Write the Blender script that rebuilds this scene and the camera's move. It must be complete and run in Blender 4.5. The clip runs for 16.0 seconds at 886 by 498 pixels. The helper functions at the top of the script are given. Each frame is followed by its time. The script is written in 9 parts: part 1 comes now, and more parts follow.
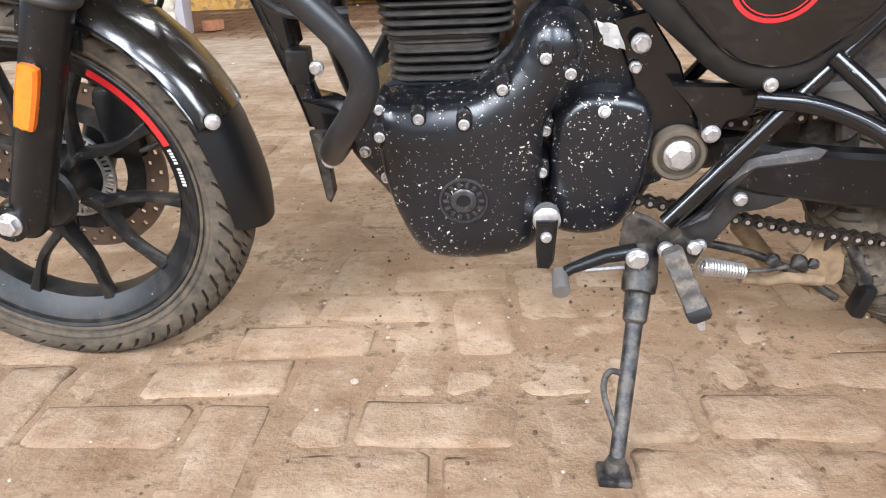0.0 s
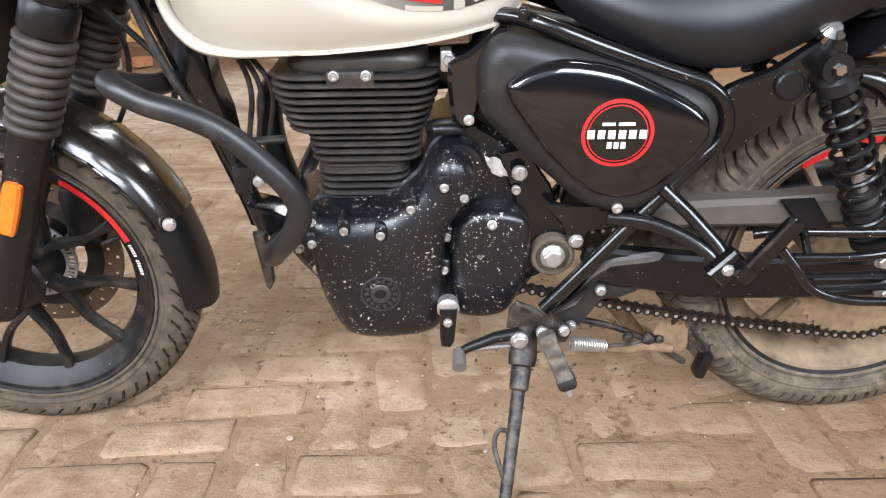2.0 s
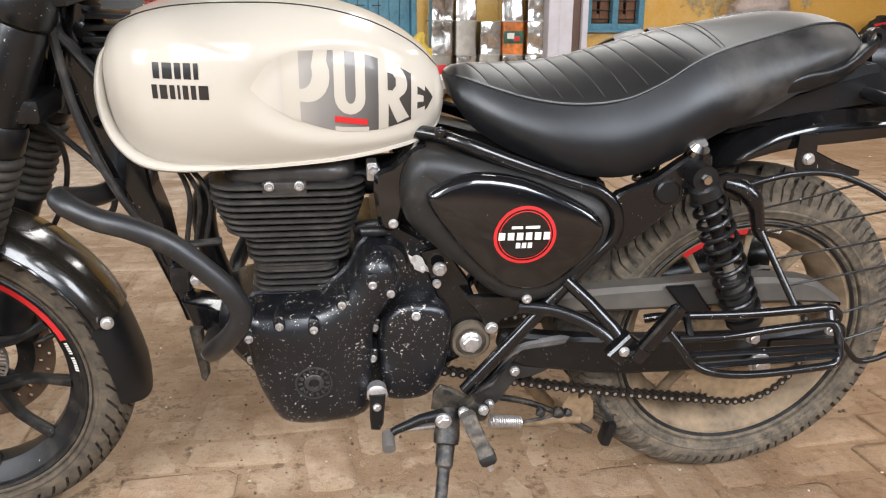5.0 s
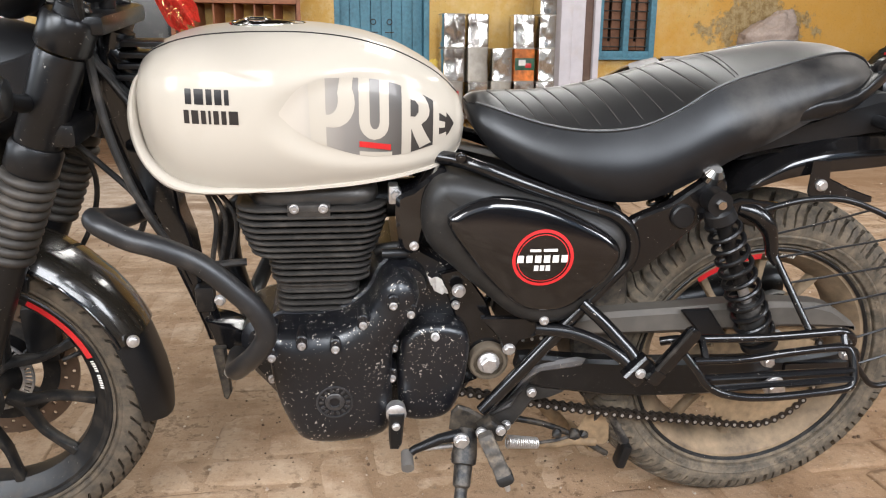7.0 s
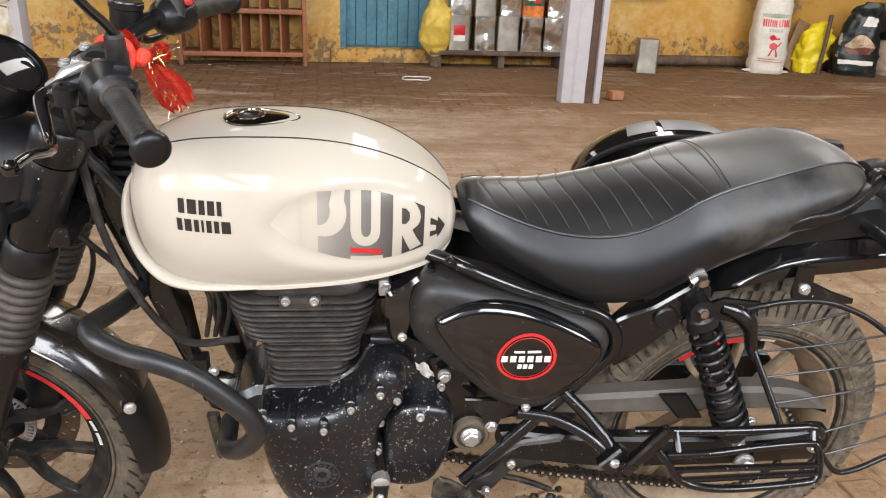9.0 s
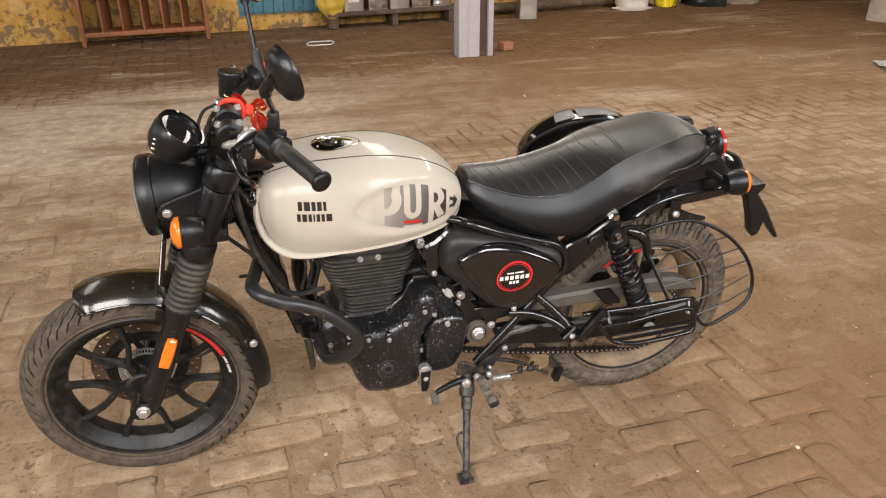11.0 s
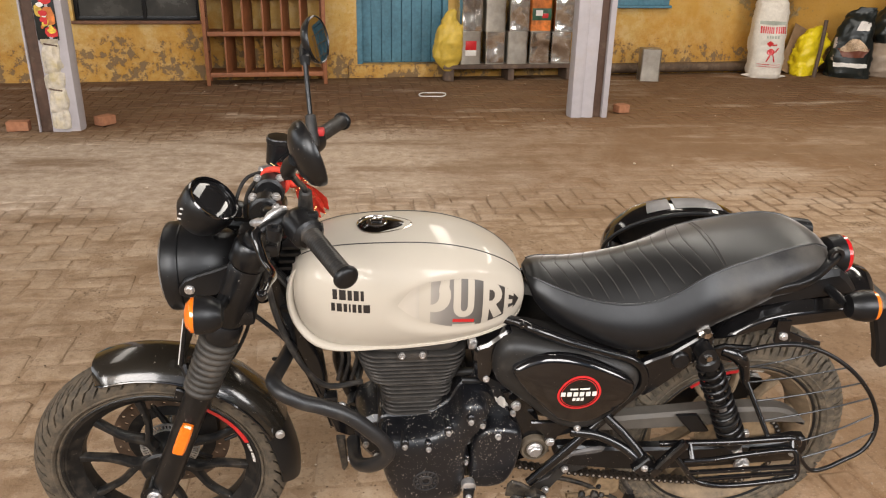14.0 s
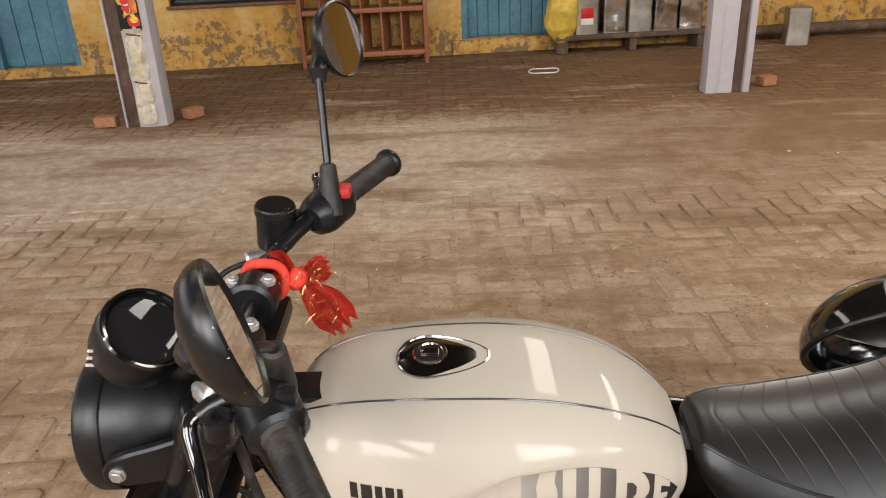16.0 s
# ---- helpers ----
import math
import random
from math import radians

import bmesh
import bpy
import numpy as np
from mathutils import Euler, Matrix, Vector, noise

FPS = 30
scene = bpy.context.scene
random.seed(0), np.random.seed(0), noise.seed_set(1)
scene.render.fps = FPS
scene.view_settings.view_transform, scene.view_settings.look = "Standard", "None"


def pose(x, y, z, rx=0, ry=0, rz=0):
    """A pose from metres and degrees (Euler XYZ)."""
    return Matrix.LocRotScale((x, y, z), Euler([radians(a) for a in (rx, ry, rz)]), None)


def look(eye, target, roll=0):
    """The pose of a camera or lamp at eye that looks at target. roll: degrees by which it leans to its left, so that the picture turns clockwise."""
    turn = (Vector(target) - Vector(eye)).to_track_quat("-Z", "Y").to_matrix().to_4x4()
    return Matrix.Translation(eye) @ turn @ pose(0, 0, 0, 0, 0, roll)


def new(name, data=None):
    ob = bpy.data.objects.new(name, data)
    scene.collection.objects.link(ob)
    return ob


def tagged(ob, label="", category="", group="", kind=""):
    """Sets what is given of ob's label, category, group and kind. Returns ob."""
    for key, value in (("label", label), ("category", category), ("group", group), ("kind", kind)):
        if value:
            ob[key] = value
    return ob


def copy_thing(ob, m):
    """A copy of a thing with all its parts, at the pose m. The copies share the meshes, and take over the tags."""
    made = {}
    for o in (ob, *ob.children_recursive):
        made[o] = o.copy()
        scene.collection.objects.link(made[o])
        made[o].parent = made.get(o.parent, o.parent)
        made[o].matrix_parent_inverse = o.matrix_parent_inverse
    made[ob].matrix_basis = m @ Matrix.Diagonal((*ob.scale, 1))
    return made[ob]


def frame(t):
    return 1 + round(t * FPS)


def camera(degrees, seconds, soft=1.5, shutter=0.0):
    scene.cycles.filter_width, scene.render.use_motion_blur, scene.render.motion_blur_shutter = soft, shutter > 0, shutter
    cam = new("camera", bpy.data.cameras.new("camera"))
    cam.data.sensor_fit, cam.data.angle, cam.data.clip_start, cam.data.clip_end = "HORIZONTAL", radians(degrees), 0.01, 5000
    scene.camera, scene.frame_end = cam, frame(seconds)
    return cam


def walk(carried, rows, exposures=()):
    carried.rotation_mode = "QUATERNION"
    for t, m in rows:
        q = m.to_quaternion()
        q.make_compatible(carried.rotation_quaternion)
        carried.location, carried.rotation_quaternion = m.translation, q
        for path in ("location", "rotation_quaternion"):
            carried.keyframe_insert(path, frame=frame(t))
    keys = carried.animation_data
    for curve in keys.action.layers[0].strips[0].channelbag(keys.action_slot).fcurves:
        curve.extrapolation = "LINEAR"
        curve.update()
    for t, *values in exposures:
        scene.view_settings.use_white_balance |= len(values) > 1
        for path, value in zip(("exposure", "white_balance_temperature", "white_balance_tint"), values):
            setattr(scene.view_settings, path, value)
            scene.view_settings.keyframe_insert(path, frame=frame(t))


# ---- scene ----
# camera and its walk
cam = camera(60.3, 16.0, 1.15)
PATH = [
    (0, (-0.009, -1.035, 0.599), (-0.215, 0.804, -0.159), -2.6),
    (0.5, (-0.029, -1.077, 0.525), (-0.187, 0.77, -0.227), -0.0),
    (1, (-0.031, -1.112, 0.556), (-0.139, 0.739, -0.194), 0.9),
    (1.5, (-0.014, -1.187, 0.705), (-0.103, 0.662, -0.051), -1.3),
    (2, (0.025, -1.198, 0.767), (0.005, 0.671, 0.054), -0.7),
    (2.5, (0.034, -1.226, 0.795), (0.046, 0.654, 0.111), -0.2),
    (3, (0.035, -1.248, 0.812), (0.101, 0.636, 0.142), -0.0),
    (3.5, (0.043, -1.264, 0.816), (0.178, 0.63, 0.189), -0.7),
    (4, (0.043, -1.259, 0.817), (0.233, 0.636, 0.208), -0.3),
    (4.5, (0.025, -1.273, 0.839), (0.23, 0.627, 0.25), -0.0),
    (4.7, (0.009, -1.279, 0.849), (0.227, 0.623, 0.27), 0.2),
    (7, (-0.02, -1.311, 0.854), (0.175, 0.615, 0.352), 0.4),
    (7.5, (-0.013, -1.306, 0.854), (0.17, 0.621, 0.349), -0.1),
    (8, (0.005, -1.304, 0.853), (0.183, 0.623, 0.345), -0.4),
    (8.5, (0.025, -1.244, 0.878), (0.198, 0.674, 0.337), -0.4),
    (8.7, (0.018, -1.217, 0.974), (0.18, 0.672, 0.337), 2.0),
    (10.8, (-0.297, -1.804, 1.432), (0.104, -0.049, 0.56), -0.9),
    (11, (-0.351, -1.807, 1.43), (0.1, -0.056, 0.574), -0.4),
    (11.5, (-0.406, -1.812, 1.43), (0.125, -0.059, 0.628), 0.6),
    (12, (-0.414, -1.819, 1.432), (0.153, -0.053, 0.682), 1.2),
    (12.5, (-0.369, -1.81, 1.443), (0.183, -0.027, 0.725), 1.7),
    (13, (-0.262, -1.789, 1.443), (0.077, 0.046, 0.722), 1.5),
    (13.5, (-0.179, -1.74, 1.433), (0.024, 0.105, 0.688), 1.5),
    (14, (-0.188, -1.576, 1.437), (-0.007, 0.271, 0.693), 1.2),
    (14.5, (-0.218, -1.425, 1.443), (-0.033, 0.426, 0.708), 0.5),
    (15, (-0.175, -1.265, 1.416), (-0.094, 0.585, 0.658), -1.2),
    (15.5, (-0.071, -1.09, 1.412), (-0.123, 0.744, 0.615), -2.9),
    (16, (-0.108, -0.877, 1.39), (-0.226, 0.947, 0.577), -2.6),
]
EXPOSURES = [(0, 1.02, 5900, 10), (1, 1.0, 5900, 10), (1.5, 0.93, 5950, 10), (2.5, 0.72, 6100, 10), (3.5, 0.57, 6200, 10), (8.5, 0.58, 6300, 10), (11, 0.27, 6900, 12), (14, 0.26, 6900, 12), (16, 0.15, 6850, 12)]
walk(cam, [(t, look(eye, target, roll)) for t, eye, target, roll in PATH], EXPOSURES)

# ---- light: daylight through the open sides and the roof slots ----
world = bpy.data.worlds.new("world")
scene.world = world
world.use_nodes = True
wn = world.node_tree
sky = wn.nodes.new("ShaderNodeTexSky")
sky.sky_type, sky.sun_disc = "NISHITA", False
sky.sun_elevation, sky.sun_rotation = radians(42), radians(215)
sky.air_density, sky.dust_density = 1.2, 4.0
wn.links.new(sky.outputs[0], wn.nodes["Background"].inputs[0])
wn.nodes["Background"].inputs[1].default_value = 0.09


def opening_light(name, eye, target, sx, sy, watts, colour):
    """Sky light that comes in through one opening."""
    lamp = new(name, bpy.data.lights.new(name, "AREA"))
    lamp.data.shape, lamp.data.size, lamp.data.size_y = "RECTANGLE", sx, sy
    lamp.data.energy, lamp.data.color = watts, colour
    lamp.matrix_world = look(eye, target)


DAY = (1.0, 0.93, 0.83)
SLOTS = [(-3.2, 0.7), (1.35, 0.7), (4.4, 0.7)]
for (slot_x, slot_w), watts in zip(SLOTS, (26, 80, 112)):
    opening_light("skylight", (slot_x, 3.2, 4.24), (slot_x, 3.2, 0), slot_w - 0.04, 3.9, watts, DAY)
for bay_x in (-6.0, -2.1, 2.0, 6.2):
    opening_light("yard_opening", (bay_x, -4.1, 3.15), (bay_x * 0.85, 1.0, 0.8), 2.3, 2.2, 172, (1.0, 0.965, 0.945))
opening_light("side_opening", (-7.6, 1.5, 2.9), (0, 2.0, 0.8), 6.0, 2.2, 66, (0.96, 0.97, 1.0))

# ---- tools ----
def V(*a):
    return Vector(a)


def finish(me, angle=38):
    me.shade_smooth()
    me.set_sharp_from_angle(angle=radians(angle))
    me.update()


def part(name, bm, material, parent=None, label="", angle=38, at=None):
    """One bmesh as one mesh object under a thing or a part (or on its own)."""
    bmesh.ops.recalc_face_normals(bm, faces=bm.faces)
    me = bpy.data.meshes.new(name)
    bm.to_mesh(me)
    bm.free()
    me.materials.append(material)
    finish(me, angle)
    ob = new(name, me)
    if parent is not None:
        ob.parent = parent
    if at is not None:
        ob.matrix_basis = at
    if label:
        ob["label"] = label
    return ob


def empty(name, m, label, category, group="", kind=""):
    ob = new(name)
    ob.matrix_basis = m
    return tagged(ob, label, category, group, kind)


def curve_pts(pts, n=6, closed=False):
    """Catmull-Rom points through pts."""
    pts = [Vector(p) for p in pts]
    out, m = [], len(pts)
    last = m if closed else m - 1
    for i in range(last):
        a = pts[(i - 1) % m] if closed or i > 0 else pts[0] * 2 - pts[1]
        b, c = pts[i], pts[(i + 1) % m]
        d = pts[(i + 2) % m] if closed or i + 2 < m else pts[-1] * 2 - pts[-2]
        for k in range(n):
            t = k / n
            out.append(0.5 * ((2 * b) + (c - a) * t + (2 * a - 5 * b + 4 * c - d) * t * t + (3 * b - a - 3 * c + d) * t ** 3))
    if not closed:
        out.append(pts[-1])
    return out


def skin(bm, rings, cap=True, closed=False):
    """Faces between rings of equal count."""
    vs = [[bm.verts.new(p) for p in r] for r in rings]
    n = len(vs[0])
    pairs = list(zip(vs, vs[1:])) + ([(vs[-1], vs[0])] if closed else [])
    for a, b in pairs:
        for i in range(n):
            bm.faces.new((a[i], a[(i + 1) % n], b[(i + 1) % n], b[i]))
    if cap and not closed:
        bm.faces.new(vs[0][::-1])
        bm.faces.new(vs[-1])
    return bm


def loft(rings, cap=True, closed=False):
    return skin(bmesh.new(), rings, cap, closed)


def tube(pts, r, seg=12, smooth=0, closed=False, bm=None, cap=True):
    """A round bar along pts; r one radius or one for each point; smooth: points added between."""
    if smooth:
        pts = curve_pts(pts, smooth, closed)
        if not np.isscalar(r):
            r = list(np.interp(np.linspace(0, len(r) - 1, len(pts)), range(len(r)), r))
    pts = [Vector(p) for p in pts]
    rs = [r] * len(pts) if np.isscalar(r) else r
    n, rings, side = len(pts), [], None
    for i, p in enumerate(pts):
        if closed:
            d = pts[(i + 1) % n] - pts[i - 1]
        else:
            d = pts[min(i + 1, n - 1)] - pts[max(i - 1, 0)]
        d.normalize()
        if side is None:
            side = d.orthogonal().normalized()
        side = (side - d * side.dot(d)).normalized()
        up = d.cross(side)
        rings.append([p + (side * math.cos(a) + up * math.sin(a)) * rs[i] for a in np.linspace(0, 2 * math.pi, seg, endpoint=False)])
    return skin(bm or bmesh.new(), rings, cap, closed)


def frame_of(axis):
    a = Vector(axis).normalized()
    s = a.orthogonal().normalized()
    return a, s, a.cross(s)


def lathe(profile, centre=(0, 0, 0), axis=(0, 1, 0), seg=32, bm=None, closed=False, cap=True):
    """Turned about axis: profile of (radius, distance along the axis)."""
    a, s, u = frame_of(axis)
    c = Vector(centre)
    rings = [[c + a * h + (s * math.cos(t) + u * math.sin(t)) * max(rr, 1e-4) for t in np.linspace(0, 2 * math.pi, seg, endpoint=False)] for rr, h in profile]
    return skin(bm or bmesh.new(), rings, cap, closed)


def smooth2(outline, n=4):
    return [(p.x, p.y) for p in curve_pts([(a, b, 0) for a, b in outline], n, True)]


def area2(o):
    return sum(o[i][0] * o[(i + 1) % len(o)][1] - o[(i + 1) % len(o)][0] * o[i][1] for i in range(len(o))) / 2


def inset2(o, d):
    """The outline moved inwards by d."""
    s = 1 if area2(o) > 0 else -1
    out, n = [], len(o)
    for i in range(n):
        (ax, ay), (bx, by) = o[i - 1], o[(i + 1) % n]
        tx, ty = bx - ax, by - ay
        k = math.hypot(tx, ty) or 1
        out.append((o[i][0] - s * ty / k * d, o[i][1] + s * tx / k * d))
    return out


def to3(o, v):
    return [V(a, v, b) for a, b in o]


def plate(o, v0, v1, bevel=0.002, bm=None):
    """An outline in (u, w) with thickness from v0 to v1 and softened edges."""
    s = 1 if v1 > v0 else -1
    i = inset2(o, bevel)
    return skin(bm or bmesh.new(), [to3(i, v0), to3(o, v0 + s * bevel), to3(o, v1 - s * bevel), to3(i, v1)])


def dome(o, v0, v1, r, steps=5, crown=0.004, bm=None):
    """A cover: an outline in (u, w) standing on v0, with a rounded shoulder of radius r up to v1."""
    s = 1 if v1 > v0 else -1
    rings = [to3(o, v0)]
    for k in range(steps + 1):
        a = k / steps * math.pi / 2
        rings.append(to3(inset2(o, r * (1 - math.cos(a))), v1 - s * (r - r * math.sin(a)) - s * crown))
    top = inset2(o, r)
    cx, cy = np.mean([p[0] for p in top]), np.mean([p[1] for p in top])
    for f, h in ((0.85, 0.4), (0.6, 0.75), (0.3, 0.95), (0.08, 1.0)):
        rings.append(to3([(cx + (a - cx) * f, cy + (b - cy) * f) for a, b in top], v1 - s * crown * (1 - h)))
    return skin(bm or bmesh.new(), rings)


def box(cx, cy, cz, sx, sy, sz, bevel=0.0, bm=None, m=None):
    out = bm or bmesh.new()
    vs = bmesh.ops.create_cube(out, size=1, matrix=(m or Matrix()) @ Matrix.LocRotScale((cx, cy, cz), None, (sx, sy, sz)))["verts"]
    if bevel:
        es = list({e for v in vs for e in v.link_edges})
        bmesh.ops.bevel(out, geom=es, offset=bevel, segments=2, affect="EDGES", profile=0.6)
    return out


def bolt(p, axis=(0, -1, 0), r=0.008, h=0.006, bm=None):
    """A hexagon head on a washer."""
    out = bm or bmesh.new()
    a = Vector(axis).normalized()
    lathe([(r * 1.15, -0.004), (r * 1.15, 0.0008), (r * 1.1, 0.0015)], p, a, 16, out)
    lathe([(r * 0.92, 0.0), (r * 0.92, h * 0.85), (r * 0.78, h), (r * 0.3, h)], p, a, 6, out)
    return out


def cap_bolt(p, axis=(0, -1, 0), r=0.006, h=0.006, bm=None):
    """A round flanged screw head with a socket."""
    return lathe([(r * 1.3, -0.004), (r * 1.3, 0.001), (r, 0.0015), (r, h * 0.8), (r * 0.85, h), (r * 0.45, h), (r * 0.4, h * 0.55)], p, axis, 14, bm)


# ---- materials ----
def nodes_of(m):
    m.use_nodes = True
    nt = m.node_tree
    return nt, nt.nodes["Principled BSDF"]


def add(nt, kind, **inputs):
    n = nt.nodes.new(kind)
    for k, v in inputs.items():
        n.inputs[k.replace("_", " ")].default_value = v
    return n


def coords(nt, space="Object"):
    return nt.nodes.new("ShaderNodeTexCoord").outputs[space]


def noise_tex(nt, vec, scale, detail=4.0, rough=0.55):
    n = add(nt, "ShaderNodeTexNoise", Scale=scale, Detail=detail, Roughness=rough)
    nt.links.new(vec, n.inputs["Vector"])
    return n.outputs["Fac"]


def ramp(nt, fac, stops):
    n = nt.nodes.new("ShaderNodeValToRGB")
    els = n.color_ramp.elements
    for i, (p, c) in enumerate(stops):
        e = els[i] if i < 2 else els.new(p)
        e.position = p
        e.color = (*c, 1) if not np.isscalar(c) else (c, c, c, 1)
    nt.links.new(fac, n.inputs[0])
    return n.outputs[0]


def mix(nt, fac, a, b, blend="MIX"):
    n = nt.nodes.new("ShaderNodeMix")
    n.data_type, n.blend_type = "RGBA", blend
    for sock, val in ((n.inputs[0], fac), (n.inputs[6], a), (n.inputs[7], b)):
        if hasattr(val, "is_output"):
            nt.links.new(val, sock)
        elif np.isscalar(val):
            sock.default_value = val
        else:
            sock.default_value = (*val, 1)
    return n.outputs[2]


def arith(nt, op, a, b=0.0):
    n = nt.nodes.new("ShaderNodeMath")
    n.operation = op
    for sock, val in zip(n.inputs, (a, b)):
        if hasattr(val, "is_output"):
            nt.links.new(val, sock)
        else:
            sock.default_value = val
    return n.outputs[0]


def bump(nt, p, height, strength=0.3, distance=0.002):
    n = add(nt, "ShaderNodeBump", Strength=strength, Distance=distance)
    nt.links.new(height, n.inputs["Height"])
    nt.links.new(n.outputs[0], p.inputs["Normal"])


DUST = (0.33, 0.26, 0.18)


def surface(name, base, rough=0.5, metal=0.0, vary=0.15, scale=40.0, dust=0.0, dust_scale=9.0, dust_col=DUST, specks=0.0, speck_scale=70.0,
            bumpy=0.15, coat=0.0, sheen=0.0, space="Object", spec=0.5, rubbed=None):
    """A painted, rubber, metal or plastic surface with fine grain, worn patches, dust and dried splashes."""
    m = bpy.data.materials.new(name)
    nt, p = nodes_of(m)
    co = coords(nt, space)
    fine, broad = noise_tex(nt, co, scale, 5.0), noise_tex(nt, co, scale * 0.12, 3.0)
    lo, hi = [c * (1 - vary) for c in base], [min(c * (1 + vary), 1) for c in base]
    both = arith(nt, "ADD", arith(nt, "MULTIPLY", fine, 0.5), arith(nt, "MULTIPLY", broad, 0.5))
    col = mix(nt, ramp(nt, both, ((0.35, 0.0), (0.65, 1.0))), lo, hi)
    rgh = arith(nt, "ADD", rough - 0.06, arith(nt, "MULTIPLY", both, 0.12))
    if dust:
        d = noise_tex(nt, co, dust_scale, 6.0, 0.65)
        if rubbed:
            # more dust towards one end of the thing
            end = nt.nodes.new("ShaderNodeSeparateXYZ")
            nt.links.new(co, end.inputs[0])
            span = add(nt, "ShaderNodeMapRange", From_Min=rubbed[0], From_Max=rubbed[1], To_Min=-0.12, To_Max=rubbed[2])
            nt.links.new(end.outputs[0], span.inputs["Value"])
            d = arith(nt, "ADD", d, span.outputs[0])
        lvl = ramp(nt, d, ((0.62 - 0.32 * dust, 0.0), (0.98 - 0.25 * dust, min(1.0, 0.35 + dust * 0.6))))
        col = mix(nt, lvl, col, dust_col)
        rgh = arith(nt, "ADD", rgh, arith(nt, "MULTIPLY", lvl, 0.35))
    if specks:
        vo = add(nt, "ShaderNodeTexVoronoi", Scale=speck_scale, Randomness=1.0)
        wob = nt.nodes.new("ShaderNodeVectorMath")
        wob.operation = "ADD"
        nn = add(nt, "ShaderNodeTexNoise", Scale=170.0)
        nt.links.new(co, nn.inputs["Vector"])
        sc = nt.nodes.new("ShaderNodeVectorMath")
        sc.operation = "SCALE"
        sc.inputs["Scale"].default_value = 0.016
        nt.links.new(nn.outputs["Color"], sc.inputs[0])
        nt.links.new(co, wob.inputs[0])
        nt.links.new(sc.outputs[0], wob.inputs[1])
        nt.links.new(wob.outputs[0], vo.inputs["Vector"])
        sep = nt.nodes.new("ShaderNodeSeparateColor")
        nt.links.new(vo.outputs["Color"], sep.inputs[0])
        size = arith(nt, "MULTIPLY", arith(nt, "SUBTRACT", sep.outputs[0], 1.0 - 0.5 * specks), ramp(nt, noise_tex(nt, co, 11.0, 3.0), ((0.36, 0.42), (0.64, 0.78))))
        hit = arith(nt, "LESS_THAN", vo.outputs["Distance"], size)
        col = mix(nt, arith(nt, "MULTIPLY", hit, 0.95), col, (0.66, 0.62, 0.56))
        rgh = arith(nt, "ADD", rgh, arith(nt, "MULTIPLY", hit, 0.4))
    nt.links.new(col, p.inputs["Base Color"])
    nt.links.new(rgh, p.inputs["Roughness"])
    p.inputs["Metallic"].default_value = metal
    p.inputs["Coat Weight"].default_value = coat
    p.inputs["Coat Roughness"].default_value = 0.08
    p.inputs["Specular IOR Level"].default_value = spec
    if max(base) < 0.02:
        p.inputs["Specular Tint"].default_value = (0.86, 0.93, 1.0, 1)
    p.inputs["Sheen Weight"].default_value, p.inputs["Sheen Roughness"].default_value = sheen, 0.22
    if bumpy:
        bump(nt, p, both, bumpy, 0.0015)
    return m


GLOSS = surface("black_gloss_paint", (0.0042, 0.0043, 0.0052), 0.09, vary=0.3, dust=0.0, specks=0.3, speck_scale=230, bumpy=0.006, coat=0.9)
FENDER = surface("dusty_black_fender_paint", (0.0140, 0.0120, 0.0092), 0.20, vary=0.25, scale=14, dust=0.12, dust_scale=12, dust_col=(0.05, 0.039, 0.026), specks=0.5, speck_scale=230, bumpy=0.004, coat=0.65)
SATIN = surface("black_satin_paint", (0.0058, 0.0058, 0.0064), 0.30, vary=0.3, dust=0.12, dust_scale=30, dust_col=(0.10, 0.085, 0.07), specks=0.55, speck_scale=230, bumpy=0.05, spec=0.5)
ENGINE = surface("matt_black_engine_paint", (0.0055, 0.0060, 0.0080), 0.30, vary=0.2, scale=160, dust=0.0, specks=1.05, speck_scale=238, bumpy=0.02, spec=0.62)
FINS = surface("black_cylinder_paint", (0.029, 0.028, 0.027), 0.36, vary=0.3, dust=0.35, dust_scale=40, dust_col=(0.085, 0.075, 0.064), bumpy=0.06, spec=0.6)
GUARD = surface("scuffed_black_powder_coat", (0.0125, 0.0125, 0.0135), 0.40, vary=0.3, scale=30, dust=0.2, dust_scale=20, dust_col=(0.09, 0.078, 0.066), specks=0.35, speck_scale=230, bumpy=0.04, spec=0.6)
GAITER = surface("dusty_gaiter_rubber", (0.027, 0.0255, 0.0235), 0.52, vary=0.25, scale=120, dust=0.5, dust_scale=25, dust_col=(0.125, 0.105, 0.085), bumpy=0.2, spec=0.45)
PLASTIC = surface("grey_black_plastic", (0.0066, 0.0067, 0.0074), 0.36, vary=0.2, scale=220, dust=0.10, dust_scale=20, dust_col=(0.07, 0.063, 0.056), specks=0.25, speck_scale=240, bumpy=0.08, spec=0.42)
FRAME = surface("black_frame_enamel", (0.0045, 0.0045, 0.0052), 0.20, vary=0.3, dust=0.08, dust_scale=30, dust_col=(0.10, 0.085, 0.07), specks=0.55, speck_scale=230, bumpy=0.03, coat=0.35, spec=0.5)
ROADDIRT = surface("black_paint_with_road_dirt", (0.012, 0.0115, 0.011), 0.5, vary=0.3, dust=0.6, dust_scale=40, dust_col=(0.15, 0.12, 0.085), specks=0.5, speck_scale=180, bumpy=0.2, spec=0.35)
CREAM = surface("cream_tank_paint", (0.438, 0.412, 0.361), 0.45, vary=0.012, scale=30, dust=0.04, dust_scale=5, bumpy=0.0, coat=0.42, spec=0.2)
nodes_of(CREAM)[1].inputs["Coat Roughness"].default_value = 0.025
